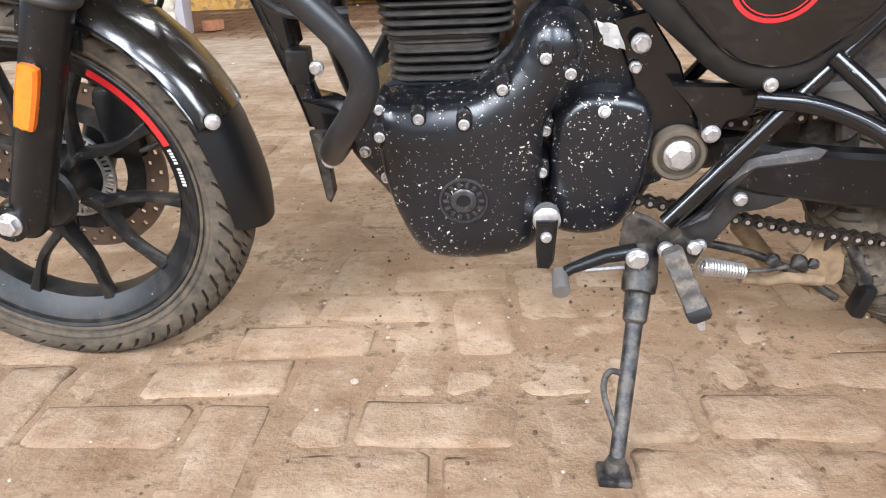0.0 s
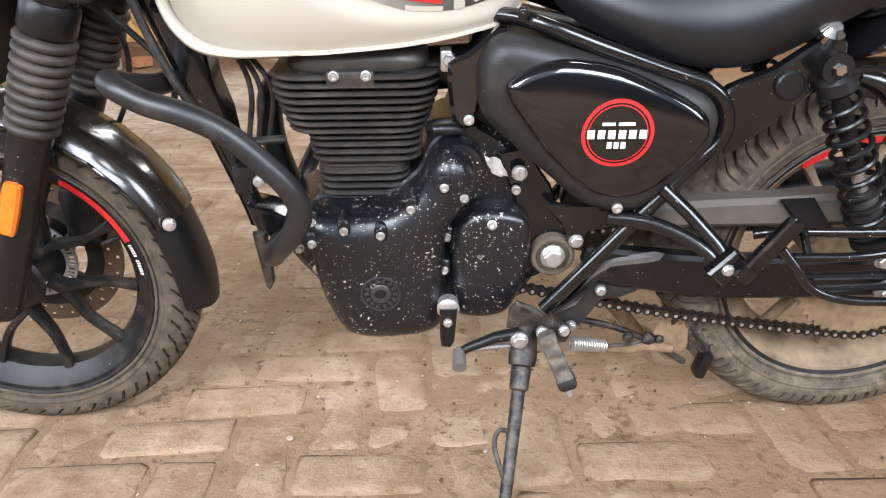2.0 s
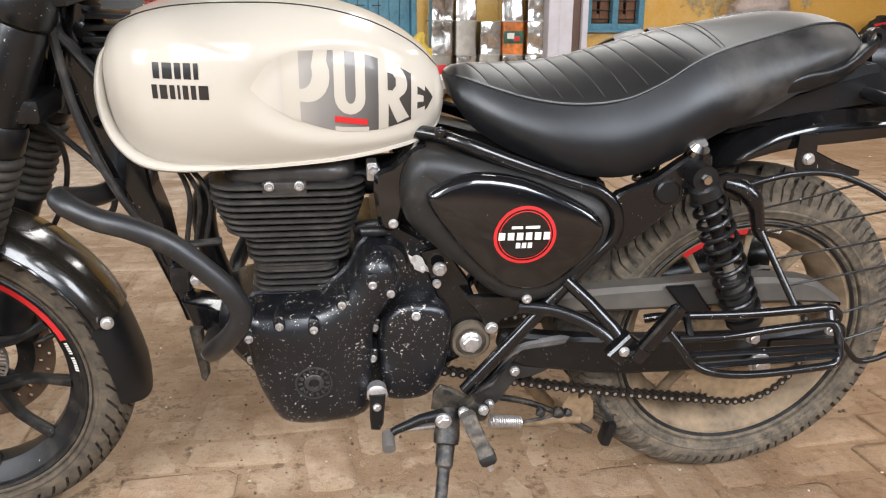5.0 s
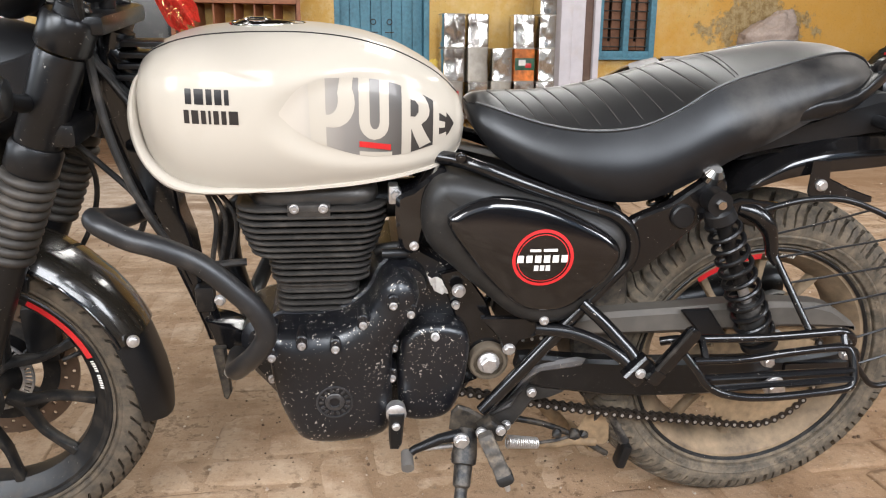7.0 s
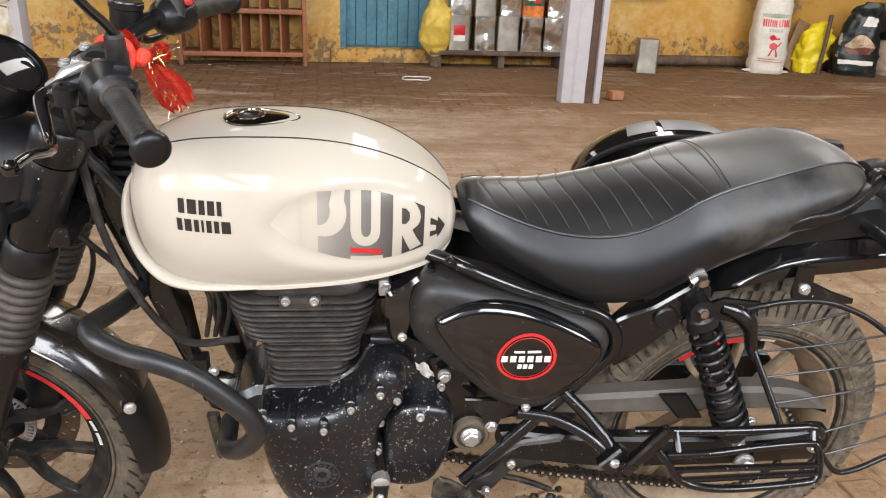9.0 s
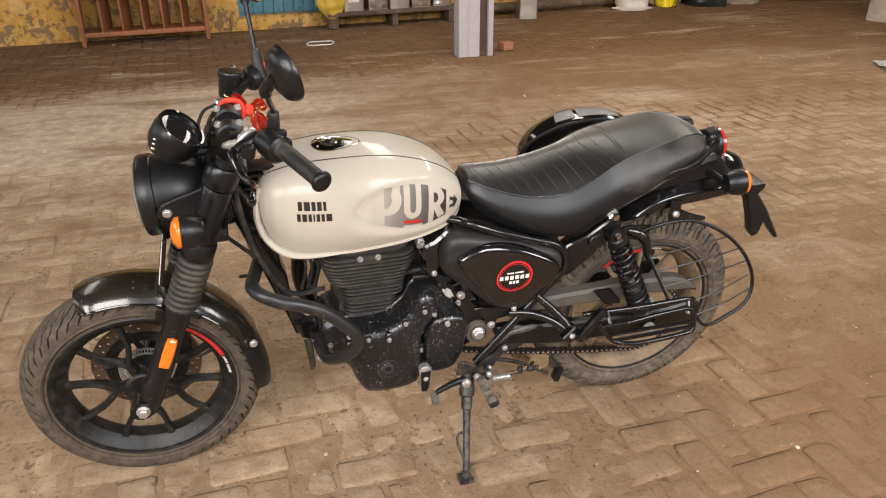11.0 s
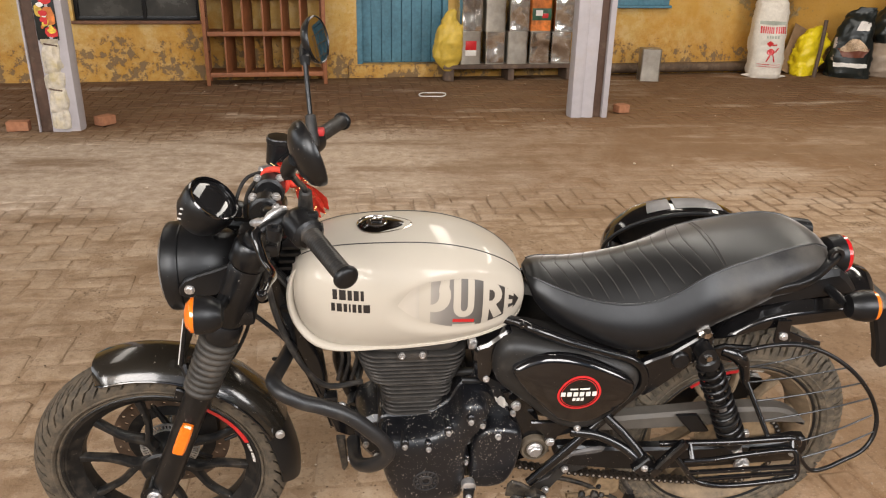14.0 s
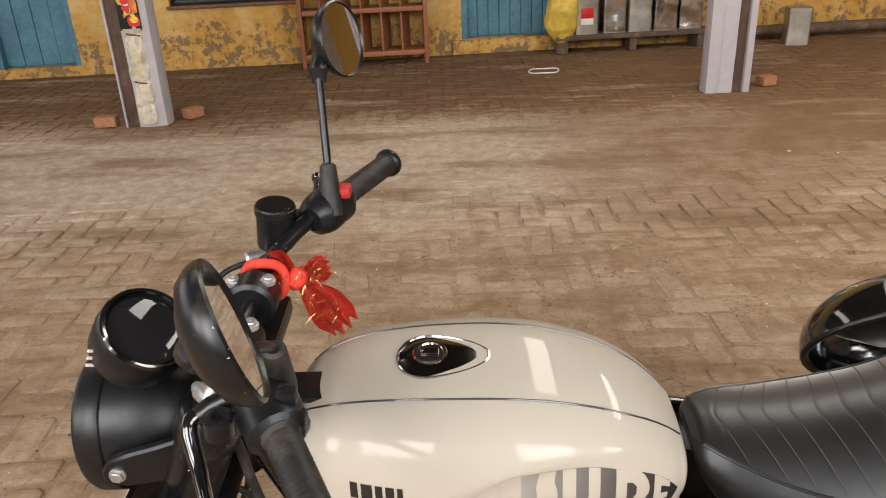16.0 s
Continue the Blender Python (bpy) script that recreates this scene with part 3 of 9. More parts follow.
def ground_material(m, is_brick):
    """Dusty worn brick, or the packed dust between and over it: stains and pale scuffs that run across the joints."""
    nt, p = nodes_of(m)
    geo = nt.nodes.new("ShaderNodeNewGeometry")
    pos = geo.outputs["Position"]
    big, mid, fine = noise_tex(nt, pos, 0.55, 5.0, 0.6), noise_tex(nt, pos, 4.5, 8.0, 0.68), noise_tex(nt, pos, 48.0, 7.0, 0.65)
    blot, grit = noise_tex(nt, pos, 12.0, 8.0, 0.7), noise_tex(nt, pos, 260.0, 3.0)
    sandy, brown = (0.385, 0.283, 0.19), (0.225, 0.145, 0.086)
    patchy = arith(nt, "ADD", arith(nt, "MULTIPLY", mid, 0.55), arith(nt, "MULTIPLY", blot, 0.45))
    col = mix(nt, ramp(nt, patchy, ((0.40, 0.0), (0.57, 1.0))), brown, sandy)
    if is_brick:
        info = nt.nodes.new("ShaderNodeObjectInfo")
        rnd = arith(nt, "FRACT", arith(nt, "ADD", info.outputs["Random"], geo.outputs["Random Per Island"]))
        tone = ramp(nt, rnd, ((0.0, (0.345, 0.255, 0.178)), (0.25, (0.39, 0.296, 0.212)), (0.5, (0.36, 0.268, 0.188)), (0.78, (0.425, 0.333, 0.245)), (1.0, (0.37, 0.276, 0.194))))
        worn = ramp(nt, arith(nt, "ADD", arith(nt, "MULTIPLY", mid, 0.35), arith(nt, "MULTIPLY", blot, 0.65)), ((0.42, 1.0), (0.60, 0.15)))
        dirt = col
        col = mix(nt, worn, tone, col)
        pale = noise_tex(nt, pos, 20.0, 6.0, 0.7)
        col = mix(nt, ramp(nt, arith(nt, "ADD", arith(nt, "MULTIPLY", pale, 0.6), arith(nt, "MULTIPLY", blot, 0.4)), ((0.52, 0.0), (0.64, 0.60))), col, (0.52, 0.42, 0.315))
        soil_at = nt.nodes.new("ShaderNodeAttribute")
        soil_at.attribute_name = "soil"
        caught = arith(nt, "ADD", soil_at.outputs["Fac"], arith(nt, "MULTIPLY", arith(nt, "SUBTRACT", blot, 0.5), 2.4))
        col = mix(nt, ramp(nt, caught, ((0.35, 0.0), (0.95, 0.9))), col, mix(nt, 0.6, dirt, (0.115, 0.070, 0.040)))
    else:
        crumbs = arith(nt, "ADD", arith(nt, "MULTIPLY", mid, 0.5), arith(nt, "MULTIPLY", fine, 0.5))
        col = mix(nt, ramp(nt, crumbs, ((0.53, 0.0), (0.60, 0.85))), mix(nt, 0.30, col, (0.190, 0.124, 0.075)), (0.110, 0.070, 0.041))
    # dust trodden over bricks and joints alike, in wide patches
    smear = noise_tex(nt, pos, 1.6, 6.0, 0.7)
    over = mix(nt, ramp(nt, patchy, ((0.40, 0.0), (0.60, 1.0))), (0.235, 0.163, 0.104), (0.40, 0.308, 0.222))
    xyz = nt.nodes.new("ShaderNodeSeparateXYZ")
    nt.links.new(pos, xyz.inputs[0])
    west = ramp(nt, arith(nt, "ADD", arith(nt, "MULTIPLY", xyz.outputs[0], 0.25), 0.5), ((0.40, 1.0), (0.80, 0.22)))
    west = arith(nt, "MULTIPLY", west, ramp(nt, arith(nt, "MULTIPLY", xyz.outputs[1], 0.5), ((0.15, 0.30), (0.75, 1.0))))
    col = mix(nt, arith(nt, "MULTIPLY", west, ramp(nt, smear, ((0.42, 0.10), (0.60, 0.85 if is_brick else 0.75)))), col, over)
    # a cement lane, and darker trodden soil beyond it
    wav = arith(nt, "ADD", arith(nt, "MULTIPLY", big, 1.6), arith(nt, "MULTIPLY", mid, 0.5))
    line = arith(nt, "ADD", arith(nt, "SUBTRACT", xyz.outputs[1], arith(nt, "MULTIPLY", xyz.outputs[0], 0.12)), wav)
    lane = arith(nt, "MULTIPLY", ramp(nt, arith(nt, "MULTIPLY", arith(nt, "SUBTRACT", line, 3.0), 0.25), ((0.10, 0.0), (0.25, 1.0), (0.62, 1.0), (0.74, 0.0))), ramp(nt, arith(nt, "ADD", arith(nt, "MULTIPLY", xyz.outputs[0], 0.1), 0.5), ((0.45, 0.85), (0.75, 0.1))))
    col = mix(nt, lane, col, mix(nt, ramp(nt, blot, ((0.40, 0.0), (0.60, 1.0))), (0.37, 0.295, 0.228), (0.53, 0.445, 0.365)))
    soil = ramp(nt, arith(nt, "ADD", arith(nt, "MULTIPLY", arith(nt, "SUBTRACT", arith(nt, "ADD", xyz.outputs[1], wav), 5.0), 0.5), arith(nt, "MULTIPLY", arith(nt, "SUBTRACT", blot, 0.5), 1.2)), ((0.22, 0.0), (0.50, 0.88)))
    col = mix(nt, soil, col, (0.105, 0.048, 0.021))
    # brown dirt eastwards; the far band also stands in for weaker light there
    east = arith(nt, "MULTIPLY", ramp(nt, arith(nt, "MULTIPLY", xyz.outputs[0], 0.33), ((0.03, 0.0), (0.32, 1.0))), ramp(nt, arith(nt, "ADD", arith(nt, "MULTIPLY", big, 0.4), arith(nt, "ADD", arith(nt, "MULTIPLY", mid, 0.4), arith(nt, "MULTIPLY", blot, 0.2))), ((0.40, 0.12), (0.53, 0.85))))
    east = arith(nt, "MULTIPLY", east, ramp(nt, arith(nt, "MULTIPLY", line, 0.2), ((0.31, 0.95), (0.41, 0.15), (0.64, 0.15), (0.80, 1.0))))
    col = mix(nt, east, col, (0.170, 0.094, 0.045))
    # trodden damp streaks along the way through the shed
    flow = nt.nodes.new("ShaderNodeVectorMath")
    flow.operation = "MULTIPLY"
    flow.inputs[1].default_value = (0.42, 1.5, 1.0)
    nt.links.new(pos, flow.inputs[0])
    streak = noise_tex(nt, flow.outputs[0], 1.5, 7.0, 0.66)
    trod = ramp(nt, xyz.outputs[1], ((0.0, 0.0), (1.0, 1.0)))
    col = mix(nt, arith(nt, "MULTIPLY", trod, ramp(nt, streak, ((0.50, 0.0), (0.63, 0.75)))), col, (0.175, 0.108, 0.060))
    col = mix(nt, arith(nt, "MULTIPLY", trod, ramp(nt, streak, ((0.33, 0.55), (0.45, 0.0)))), col, (0.47, 0.385, 0.30))
    col = mix(nt, ramp(nt, fine, ((0.51, 0.0), (0.66, 0.55))), col, (0.14, 0.09, 0.052))
    col = mix(nt, ramp(nt, grit, ((0.62, 0.0), (0.72, 0.55))), col, (0.46, 0.385, 0.30))
    nt.links.new(col, p.inputs["Base Color"])
    p.inputs["Roughness"].default_value = 0.9
    p.inputs["Specular IOR Level"].default_value = 0.25
    bump(nt, p, arith(nt, "ADD", arith(nt, "ADD", blot, arith(nt, "MULTIPLY", fine, 0.35)), arith(nt, "MULTIPLY", grit, 0.15)), 0.58, 0.011)


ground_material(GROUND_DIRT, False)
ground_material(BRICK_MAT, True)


def dust_level(x, y):
    """Height of the dust against the brick tops (metres)."""
    n = noise.noise((x * 1.3, y * 1.3, 0.3)) + 0.5 * noise.noise((x * 5, y * 5, 1.7))
    lane = math.exp(-((y - 3.75 - 0.12 * x) / 0.55) ** 2) * (1.0 if x < 0.6 else math.exp(-((x - 0.6) / 1.6) ** 2) * 0.6 + 0.4)
    fine = noise.noise((x * 11, y * 11, 4.1)) + 0.7 * noise.noise((x * 27, y * 27, 6.3))
    swept = min(1.0, max(0.0, (y + 0.40 + 0.25 * noise.noise((x * 2, y * 2, 8.0))) / 0.75))
    open_joints = min(1.0, max(0.0, (y - 1.7 - 0.1 * x) / 0.6))
    gaps = math.exp(-((y - 2.62 - 0.05 * x) / 0.26) ** 2) * max(0.0, 0.45 + noise.noise((x * 0.9, y * 0.9, 5.5)))
    return -0.0005 - 0.0010 * swept - 0.0016 * open_joints - 0.0210 * gaps + 0.0034 * n + 0.0030 * fine + 0.0095 * lane - 0.003 * min(1.0, max(0.0, (y - 4.6 - 0.12 * x) / 0.6))


gx = np.concatenate([[-60, -30, -14, -9], np.arange(-6.5, -2.4, 0.07), np.arange(-2.4, 2.6, 0.023), np.arange(2.6, 11.0, 0.08), [13, 20, 40, 70]])
gy = np.concatenate([[-60, -30, -14, -8, -4, -2], np.arange(-1.3, 2.6, 0.023), np.arange(2.6, 9.4, 0.06), [11, 20, 40, 70]])
gv = [(x, y, dust_level(x, y) if abs(x) < 12 and -2 < y < 10 else -0.004) for y in gy for x in gx]
nxg = len(gx)
gf = [(j * nxg + i, j * nxg + i + 1, (j + 1) * nxg + i + 1, (j + 1) * nxg + i) for j in range(len(gy) - 1) for i in range(nxg - 1)]
me = bpy.data.meshes.new("ground")
me.from_pydata(gv, [], gf)
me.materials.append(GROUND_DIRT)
finish(me, 80)
ground = tagged(new("ground", me), "packed dust over herringbone brick paving", "ground", kind="structure")
# ---- motorcycle: u towards the tail, v towards its right side, w up ----
from mathutils.bvhtree import BVHTree

BIKE = pose(0, 0.0325, 0, 7.2, 0, 1.05)
bike = empty("motorcycle", pose(0, 0.0325, 0) @ pose(0, 0, 0, 0, 0, 1.05) @ pose(0, 0, 0, 7.2, 0, 0), "cream and black classic motorcycle leaning on its side stand", "motorcycle")


def along(xs, ys, x):
    """Smooth values between given ones."""
    xs, ys = np.asarray(xs, float), np.asarray(ys, float)
    d = np.gradient(ys, xs)
    i = np.clip(np.searchsorted(xs, x) - 1, 0, len(xs) - 2)
    h = xs[i + 1] - xs[i]
    t = np.clip((x - xs[i]) / h, 0, 1)
    return ((2 * t ** 3 - 3 * t ** 2 + 1) * ys[i] + (t ** 3 - 2 * t ** 2 + t) * h * d[i] + (3 * t ** 2 - 2 * t ** 3) * ys[i + 1] + (t ** 3 - t ** 2) * h * d[i + 1])


def rrect2(a, b, r):
    """A square with rounded corners."""
    return [(sx * (a - r) + r * math.cos(radians(t)), sy * (b - r) + r * math.sin(radians(t))) for sx, sy, t0 in ((1, 1, 0), (-1, 1, 90), (-1, -1, 180), (1, -1, 270)) for t in (t0, t0 + 45, t0 + 90)]


def rot2(o, deg, c):
    """An outline turned by degrees and set down at c."""
    k, q = math.cos(radians(deg)), math.sin(radians(deg))
    return [(c[0] + a * k - b * q, c[1] + a * q + b * k) for a, b in o]


# -- wheels --
def tyre_mesh(R, rim_r, width, pitches, slant, depth, sipe):
    """Round-shouldered tyre about v: slanting grooves cut along the mesh lines, rings on the sidewalls."""
    half, deep_ = width / 2, (R - rim_r) * 0.60
    side = [(rim_r - 0.004, 0.36, 9), (rim_r + 0.004, 0.400, 9), (rim_r + 0.009, 0.430, 9), (rim_r + 0.011, 0.446, 9), (rim_r + 0.0135, 0.446, 9), (rim_r + 0.0142, 0.418, 9), (rim_r + 0.0166, 0.420, 9), (rim_r + 0.0175, 0.462, 9), (rim_r + 0.019, 0.474, 9),
            (R - deep_ - 0.010, 0.488, 9), (R - deep_ - 0.008, 0.500, 9), (R - deep_ - 0.006, 0.500, 9), (R - deep_ - 0.004, 0.490, 9)]
    full = [(r, -v * width, -9) for r, v, _ in side]
    cuts = [-1.0, -0.93, -0.86, -0.80, -0.78, -0.72, -0.66, -0.64, -0.56, -0.48, -0.42, -0.40, -0.32, -0.24, -0.16, -0.09, -0.07, 0.0]
    for a in cuts + [-c for c in cuts[-2::-1]]:
        t = a * math.pi / 2
        full.append((R - deep_ * (1 - max(math.cos(t), 0) ** 0.8), half * math.sin(t), a))
    full += [(r, v * width, 9) for r, v, _ in side[::-1]]
    nrm = []
    for k in range(len(full)):
        a, b = full[max(k - 1, 0)], full[min(k + 1, len(full) - 1)]
        q = math.hypot(b[0] - a[0], b[1] - a[1])
        nrm.append(((b[1] - a[1]) / q, -(b[0] - a[0]) / q))
    steps = [0.0, 0.015, 0.205, 0.22, 0.34, 0.46, 0.50, 0.515, 0.585, 0.60, 0.74, 0.88]
    rings = []
    for j in range(pitches):
        for k, f in enumerate(steps):
            ring = []
            for (r, y, a), (nr, ny) in zip(full, nrm):
                b = min(abs(a), 1)
                t = (j + f + slant(b)) / pitches * 2 * math.pi
                cut = 0.0
                if k in (1, 2) and 0.07 < abs(a) < 0.87:
                    cut = depth
                if k in (7, 8) and sipe[0] < abs(a) < sipe[1]:
                    cut = depth * 0.8
                ring.append(V((r - cut * nr) * math.cos(t), y - cut * ny, (r - cut * nr) * math.sin(t)))
            rings.append(ring)
    bm = bmesh.new()
    vs = [[bm.verts.new(p) for p in r] for r in rings]
    for a, b in zip(vs, vs[1:] + vs[:1]):
        for i in range(len(a) - 1):
            bm.faces.new((a[i], a[i + 1], b[i + 1], b[i]))
    return bm


def front_slant(b):
    return 2.3 * b + (0.22 if b > 0.41 else 0) + (0.22 if b > 0.65 else 0)


def rear_slant(b):
    return 1.6 * min(b, 0.65) + (0.2 if b > 0.41 else 0) + 0.3 * max(0, b - 0.65)


FRONT_TREAD = (52, front_slant, 0.0075, (0.2, 0.41))
REAR_TREAD = (46, rear_slant, 0.0085, (0.47, 0.87))


def raised_marks(bm, r0, r1, v, spans):
    """Blocks of moulded lettering on a sidewall, each a small raised plate; spans in degrees."""
    for a0, a1 in spans:
        n = max(2, int((a1 - a0) / 1.5))
        o = [(r * math.cos(radians(a)), r * math.sin(radians(a))) for r, seq in ((r1, np.linspace(a0, a1, n + 1)), (r0, np.linspace(a1, a0, n + 1))) for a in seq]
        skin(bm, [to3(o, v), to3(inset2(o, 0.0006), v - 0.0016)])
    return bm


def wheel(name, centre, R, rim_r, width, rim_w, tread, rim_mat, tyre_mat, phase, hub_w, turn=0.0):
    hub = lathe([(0.018, -hub_w / 2), (0.045, -hub_w / 2), (0.05, -hub_w / 2 + 0.006), (0.034, -0.02), (0.034, 0.02), (0.05, hub_w / 2 - 0.006), (0.045, hub_w / 2), (0.018, hub_w / 2)], seg=40)
    w = part(name, hub, rim_mat, bike, at=pose(*centre) @ pose(0, 0, 0, 0, turn, 0))
    h = rim_w / 2
    rim = [(rim_r + 0.008, -h), (rim_r + 0.010, -h + 0.004), (rim_r - 0.004, -h + 0.010), (rim_r - 0.010, -h + 0.02), (rim_r - 0.022, -h * 0.45), (rim_r - 0.022, h * 0.45), (rim_r - 0.010, h - 0.02),
           (rim_r - 0.004, h - 0.01), (rim_r + 0.010, h - 0.004), (rim_r + 0.008, h), (rim_r - 0.004, h - 0.002), (rim_r - 0.016, h - 0.016), (rim_r - 0.030, h * 0.42), (rim_r - 0.034, 0), (rim_r - 0.030, -h * 0.42), (rim_r - 0.016, -h + 0.016), (rim_r - 0.004, -h + 0.002)]
    part("rim", lathe(rim, seg=96, closed=True), rim_mat, w)
    part("tyre", tyre_mesh(R, rim_r, width, *tread), tyre_mat, w, "dusty black tyre with cut tread", angle=30)
    for k in range(5):
        b = radians(phase + 72 * k)
        near = V(0, -0.014, 0)
        for s in (-1, 1):
            a1 = b + s * radians(18)
            path = [V(0.042 * math.cos(b), 0, 0.042 * math.sin(b)), V(0.070 * math.cos(b + s * radians(3)), 0, 0.070 * math.sin(b + s * radians(3))),
                    V(0.098 * math.cos(b + s * radians(13)), 0, 0.098 * math.sin(b + s * radians(13))), V(0.13 * math.cos(a1), 0, 0.13 * math.sin(a1)), V((rim_r - 0.027) * math.cos(a1), 0, (rim_r - 0.027) * math.sin(a1))]
            pts = [q_ + near * (0.35 + 0.65 * i_ / 16) for i_, q_ in enumerate(curve_pts(path, 4))]
            rings = []
            for i, p in enumerate(pts):
                d = (pts[min(i + 1, len(pts) - 1)] - pts[max(i - 1, 0)]).normalized()
                n = V(-d.z, 0, d.x)
                f = i / (len(pts) - 1)
                tw, tv = 0.0088 - 0.0030 * f + 0.004 * max(0, f - 0.85) / 0.15, 0.017 - 0.006 * f
                rings.append([p + n * tw * math.copysign(abs(math.cos(q)) ** 0.6, math.cos(q)) + V(0, 1, 0) * tv * math.copysign(abs(math.sin(q)) ** 0.6, math.sin(q)) for q in np.linspace(0, 2 * math.pi, 12, endpoint=False)])
            part("spoke", loft(rings), rim_mat, w)
    return w


def rim_lip(w, rim_r, v, mat):
    part("rim_lip", lathe([(rim_r + 0.002, v + 0.004), (rim_r + 0.008, v + 0.002), (rim_r + 0.0095, v - 0.001), (rim_r + 0.006, v - 0.0035), (rim_r + 0.001, v - 0.001)], seg=96, closed=True), mat, w)


FW, RW = (-0.688, 0.0, 0.288), (0.685, 0.0, 0.312)
fw = wheel("front_wheel", FW, 0.292, 0.217, 0.112, 0.092, FRONT_TREAD, RIM, TYRE_F, -25.5 , 0.10)
rw = wheel("rear_wheel", RW, 0.313, 0.217, 0.142, 0.116, REAR_TREAD, RIM_R, TYRE_R, 34.0, 0.13)


rim_lip(fw, 0.217, -0.046, RIM)
rim_lip(rw, 0.217, -0.058, RIM)
for wh, mat, r0, r1, v, spans in ((fw, TYRE_F, 0.2385, 0.2465, -0.0535, (20, 24, 60, 66, 150, 154, 200, 206, 262, 268, 310)), (rw, TYRE_R, 0.2405, 0.2520, -0.0685, (25, 66, 140, 215, 226, 237, 290, 300, 310, 322))):
    for a in spans:
        for q in range(3):
            part("sidewall_mark", raised_marks(bmesh.new(), r0, r1, v, [(a + 2.6 * q, a + 2.6 * q + 1.5)]), mat, wh)
part("valve_stem", tube([V(0.185 * math.cos(0.35), -0.004, 0.185 * math.sin(0.35)), V(0.150 * math.cos(0.35), -0.010, 0.150 * math.sin(0.35))], [0.005, 0.0035], 10), RUBBER, fw)


def arc_band(c, r0, r1, v, a0, a1, lift=0.0006, n=24):
    bm = bmesh.new()
    rows = []
    for k in range(n + 1):
        t = radians(a0 + (a1 - a0) * k / n)
        rows.append([bm.verts.new((c[0] + r * math.cos(t), v + dv, c[2] + r * math.sin(t))) for r, dv in ((r0, 0), (r1, -0.003))])
    for a, b in zip(rows, rows[1:]):
        bm.faces.new((a[0], a[1], b[1], b[0]))
    return bm


Z0 = (0, 0, 0)
part("rim_stripe", arc_band(Z0, 0.2055, 0.2165, -0.0435, 20, 57), RED, fw, "red rim stripe")
bm = bmesh.new()
for k in range(12):
    if k == 5:
        continue
    a = 18.5 - k * 1.3
    rows = arc_band(Z0, 0.2075, 0.2145, -0.0436, a, a - 0.85, n=2)
    tmp = bpy.data.meshes.new("tmp")
    rows.to_mesh(tmp)
    rows.free()
    bm.from_mesh(tmp)
    bpy.data.meshes.remove(tmp)
part("rim_print", bm, WHITEINK, fw, "white print marks on the rim")
part("rim_stripe", arc_band(Z0, 0.203, 0.2145, -0.0555, 95, 128), RED, rw, "red rim stripe")
bm = bmesh.new()
for k in range(12):
    if k == 5:
        continue
    a = 93 - k * 1.3
    rows = arc_band(Z0, 0.2055, 0.2125, -0.0556, a, a - 0.85, n=2)
    tmp = bpy.data.meshes.new("tmp")
    rows.to_mesh(tmp)
    rows.free()
    bm.from_mesh(tmp)
    bpy.data.meshes.remove(tmp)
part("rim_print", bm, WHITEINK, rw, "white print marks on the rim")


def disc_mesh(r0, r1, v, holes=24, t=0.005):
    """A drilled brake disc."""
    bm = bmesh.new()
    seg = holes * 4
    for v_ in (v - t / 2, v + t / 2):
        rows = [[bm.verts.new((r * math.cos(a), v_, r * math.sin(a))) for a in np.linspace(0, 2 * math.pi, seg, endpoint=False)] for r in np.linspace(r0, r1, 6)]
        for k in range(5):
            for i in range(seg):
                if k in (1, 3) and i % 4 == (0 if k == 1 else 2):
                    continue
                bm.faces.new((rows[k][i], rows[k][(i + 1) % seg], rows[k + 1][(i + 1) % seg], rows[k + 1][i]))
    lathe([(r1, v - t / 2), (r1, v + t / 2)], seg=seg, bm=bm, cap=False)
    lathe([(r0, v - t / 2), (r0, v + t / 2)], seg=seg, bm=bm, cap=False)
    return bm


part("brake_disc", disc_mesh(0.103, 0.138, 0.062), DISC, fw, "drilled rusty brake disc")
for k in range(5):
    b = radians(20 + 72 * k)
    part("disc_carrier", tube([(0.04 * math.cos(b), 0.058, 0.04 * math.sin(b)), (0.110 * math.cos(b + 0.25), 0.062, 0.110 * math.sin(b + 0.25))], 0.008, 8), RIM, fw)
part("disc_ring", lathe([(0.076, 0.058), (0.105, 0.058), (0.105, 0.066), (0.076, 0.066)], seg=48, closed=True), RIM, fw)
bm = bmesh.new()
for k in range(50):
    a = 2 * math.pi * k / 50
    box(0, 0, 0, 0.016, 0.003, 0.0035, 0, bm, Matrix.Translation((0.060 * math.cos(a), 0.034, 0.060 * math.sin(a))) @ Matrix.Rotation(-a, 4, "Y"))
lathe([(0.050, 0.032), (0.054, 0.032), (0.054, 0.036), (0.050, 0.036)], seg=50, bm=bm, closed=True)
lathe([(0.066, 0.032), (0.070, 0.032), (0.070, 0.036), (0.066, 0.036)], seg=50, bm=bm, closed=True)
part("abs_ring", bm, STEEL, fw, "slotted steel sensor ring")
caliper = box(-0.60, 0.075, 0.36, 0.06, 0.07, 0.11, 0.014)
part("brake_caliper", caliper, PLASTIC, bike)

# -- front fork --
FD = V(0.26, 0, 0.636).normalized()


def on_fork(w, v=-0.1):
    """Point on the fork leg at height w."""
    return V(-0.688 + 0.012 + (w - 0.286) * FD.x / FD.z, v, w)


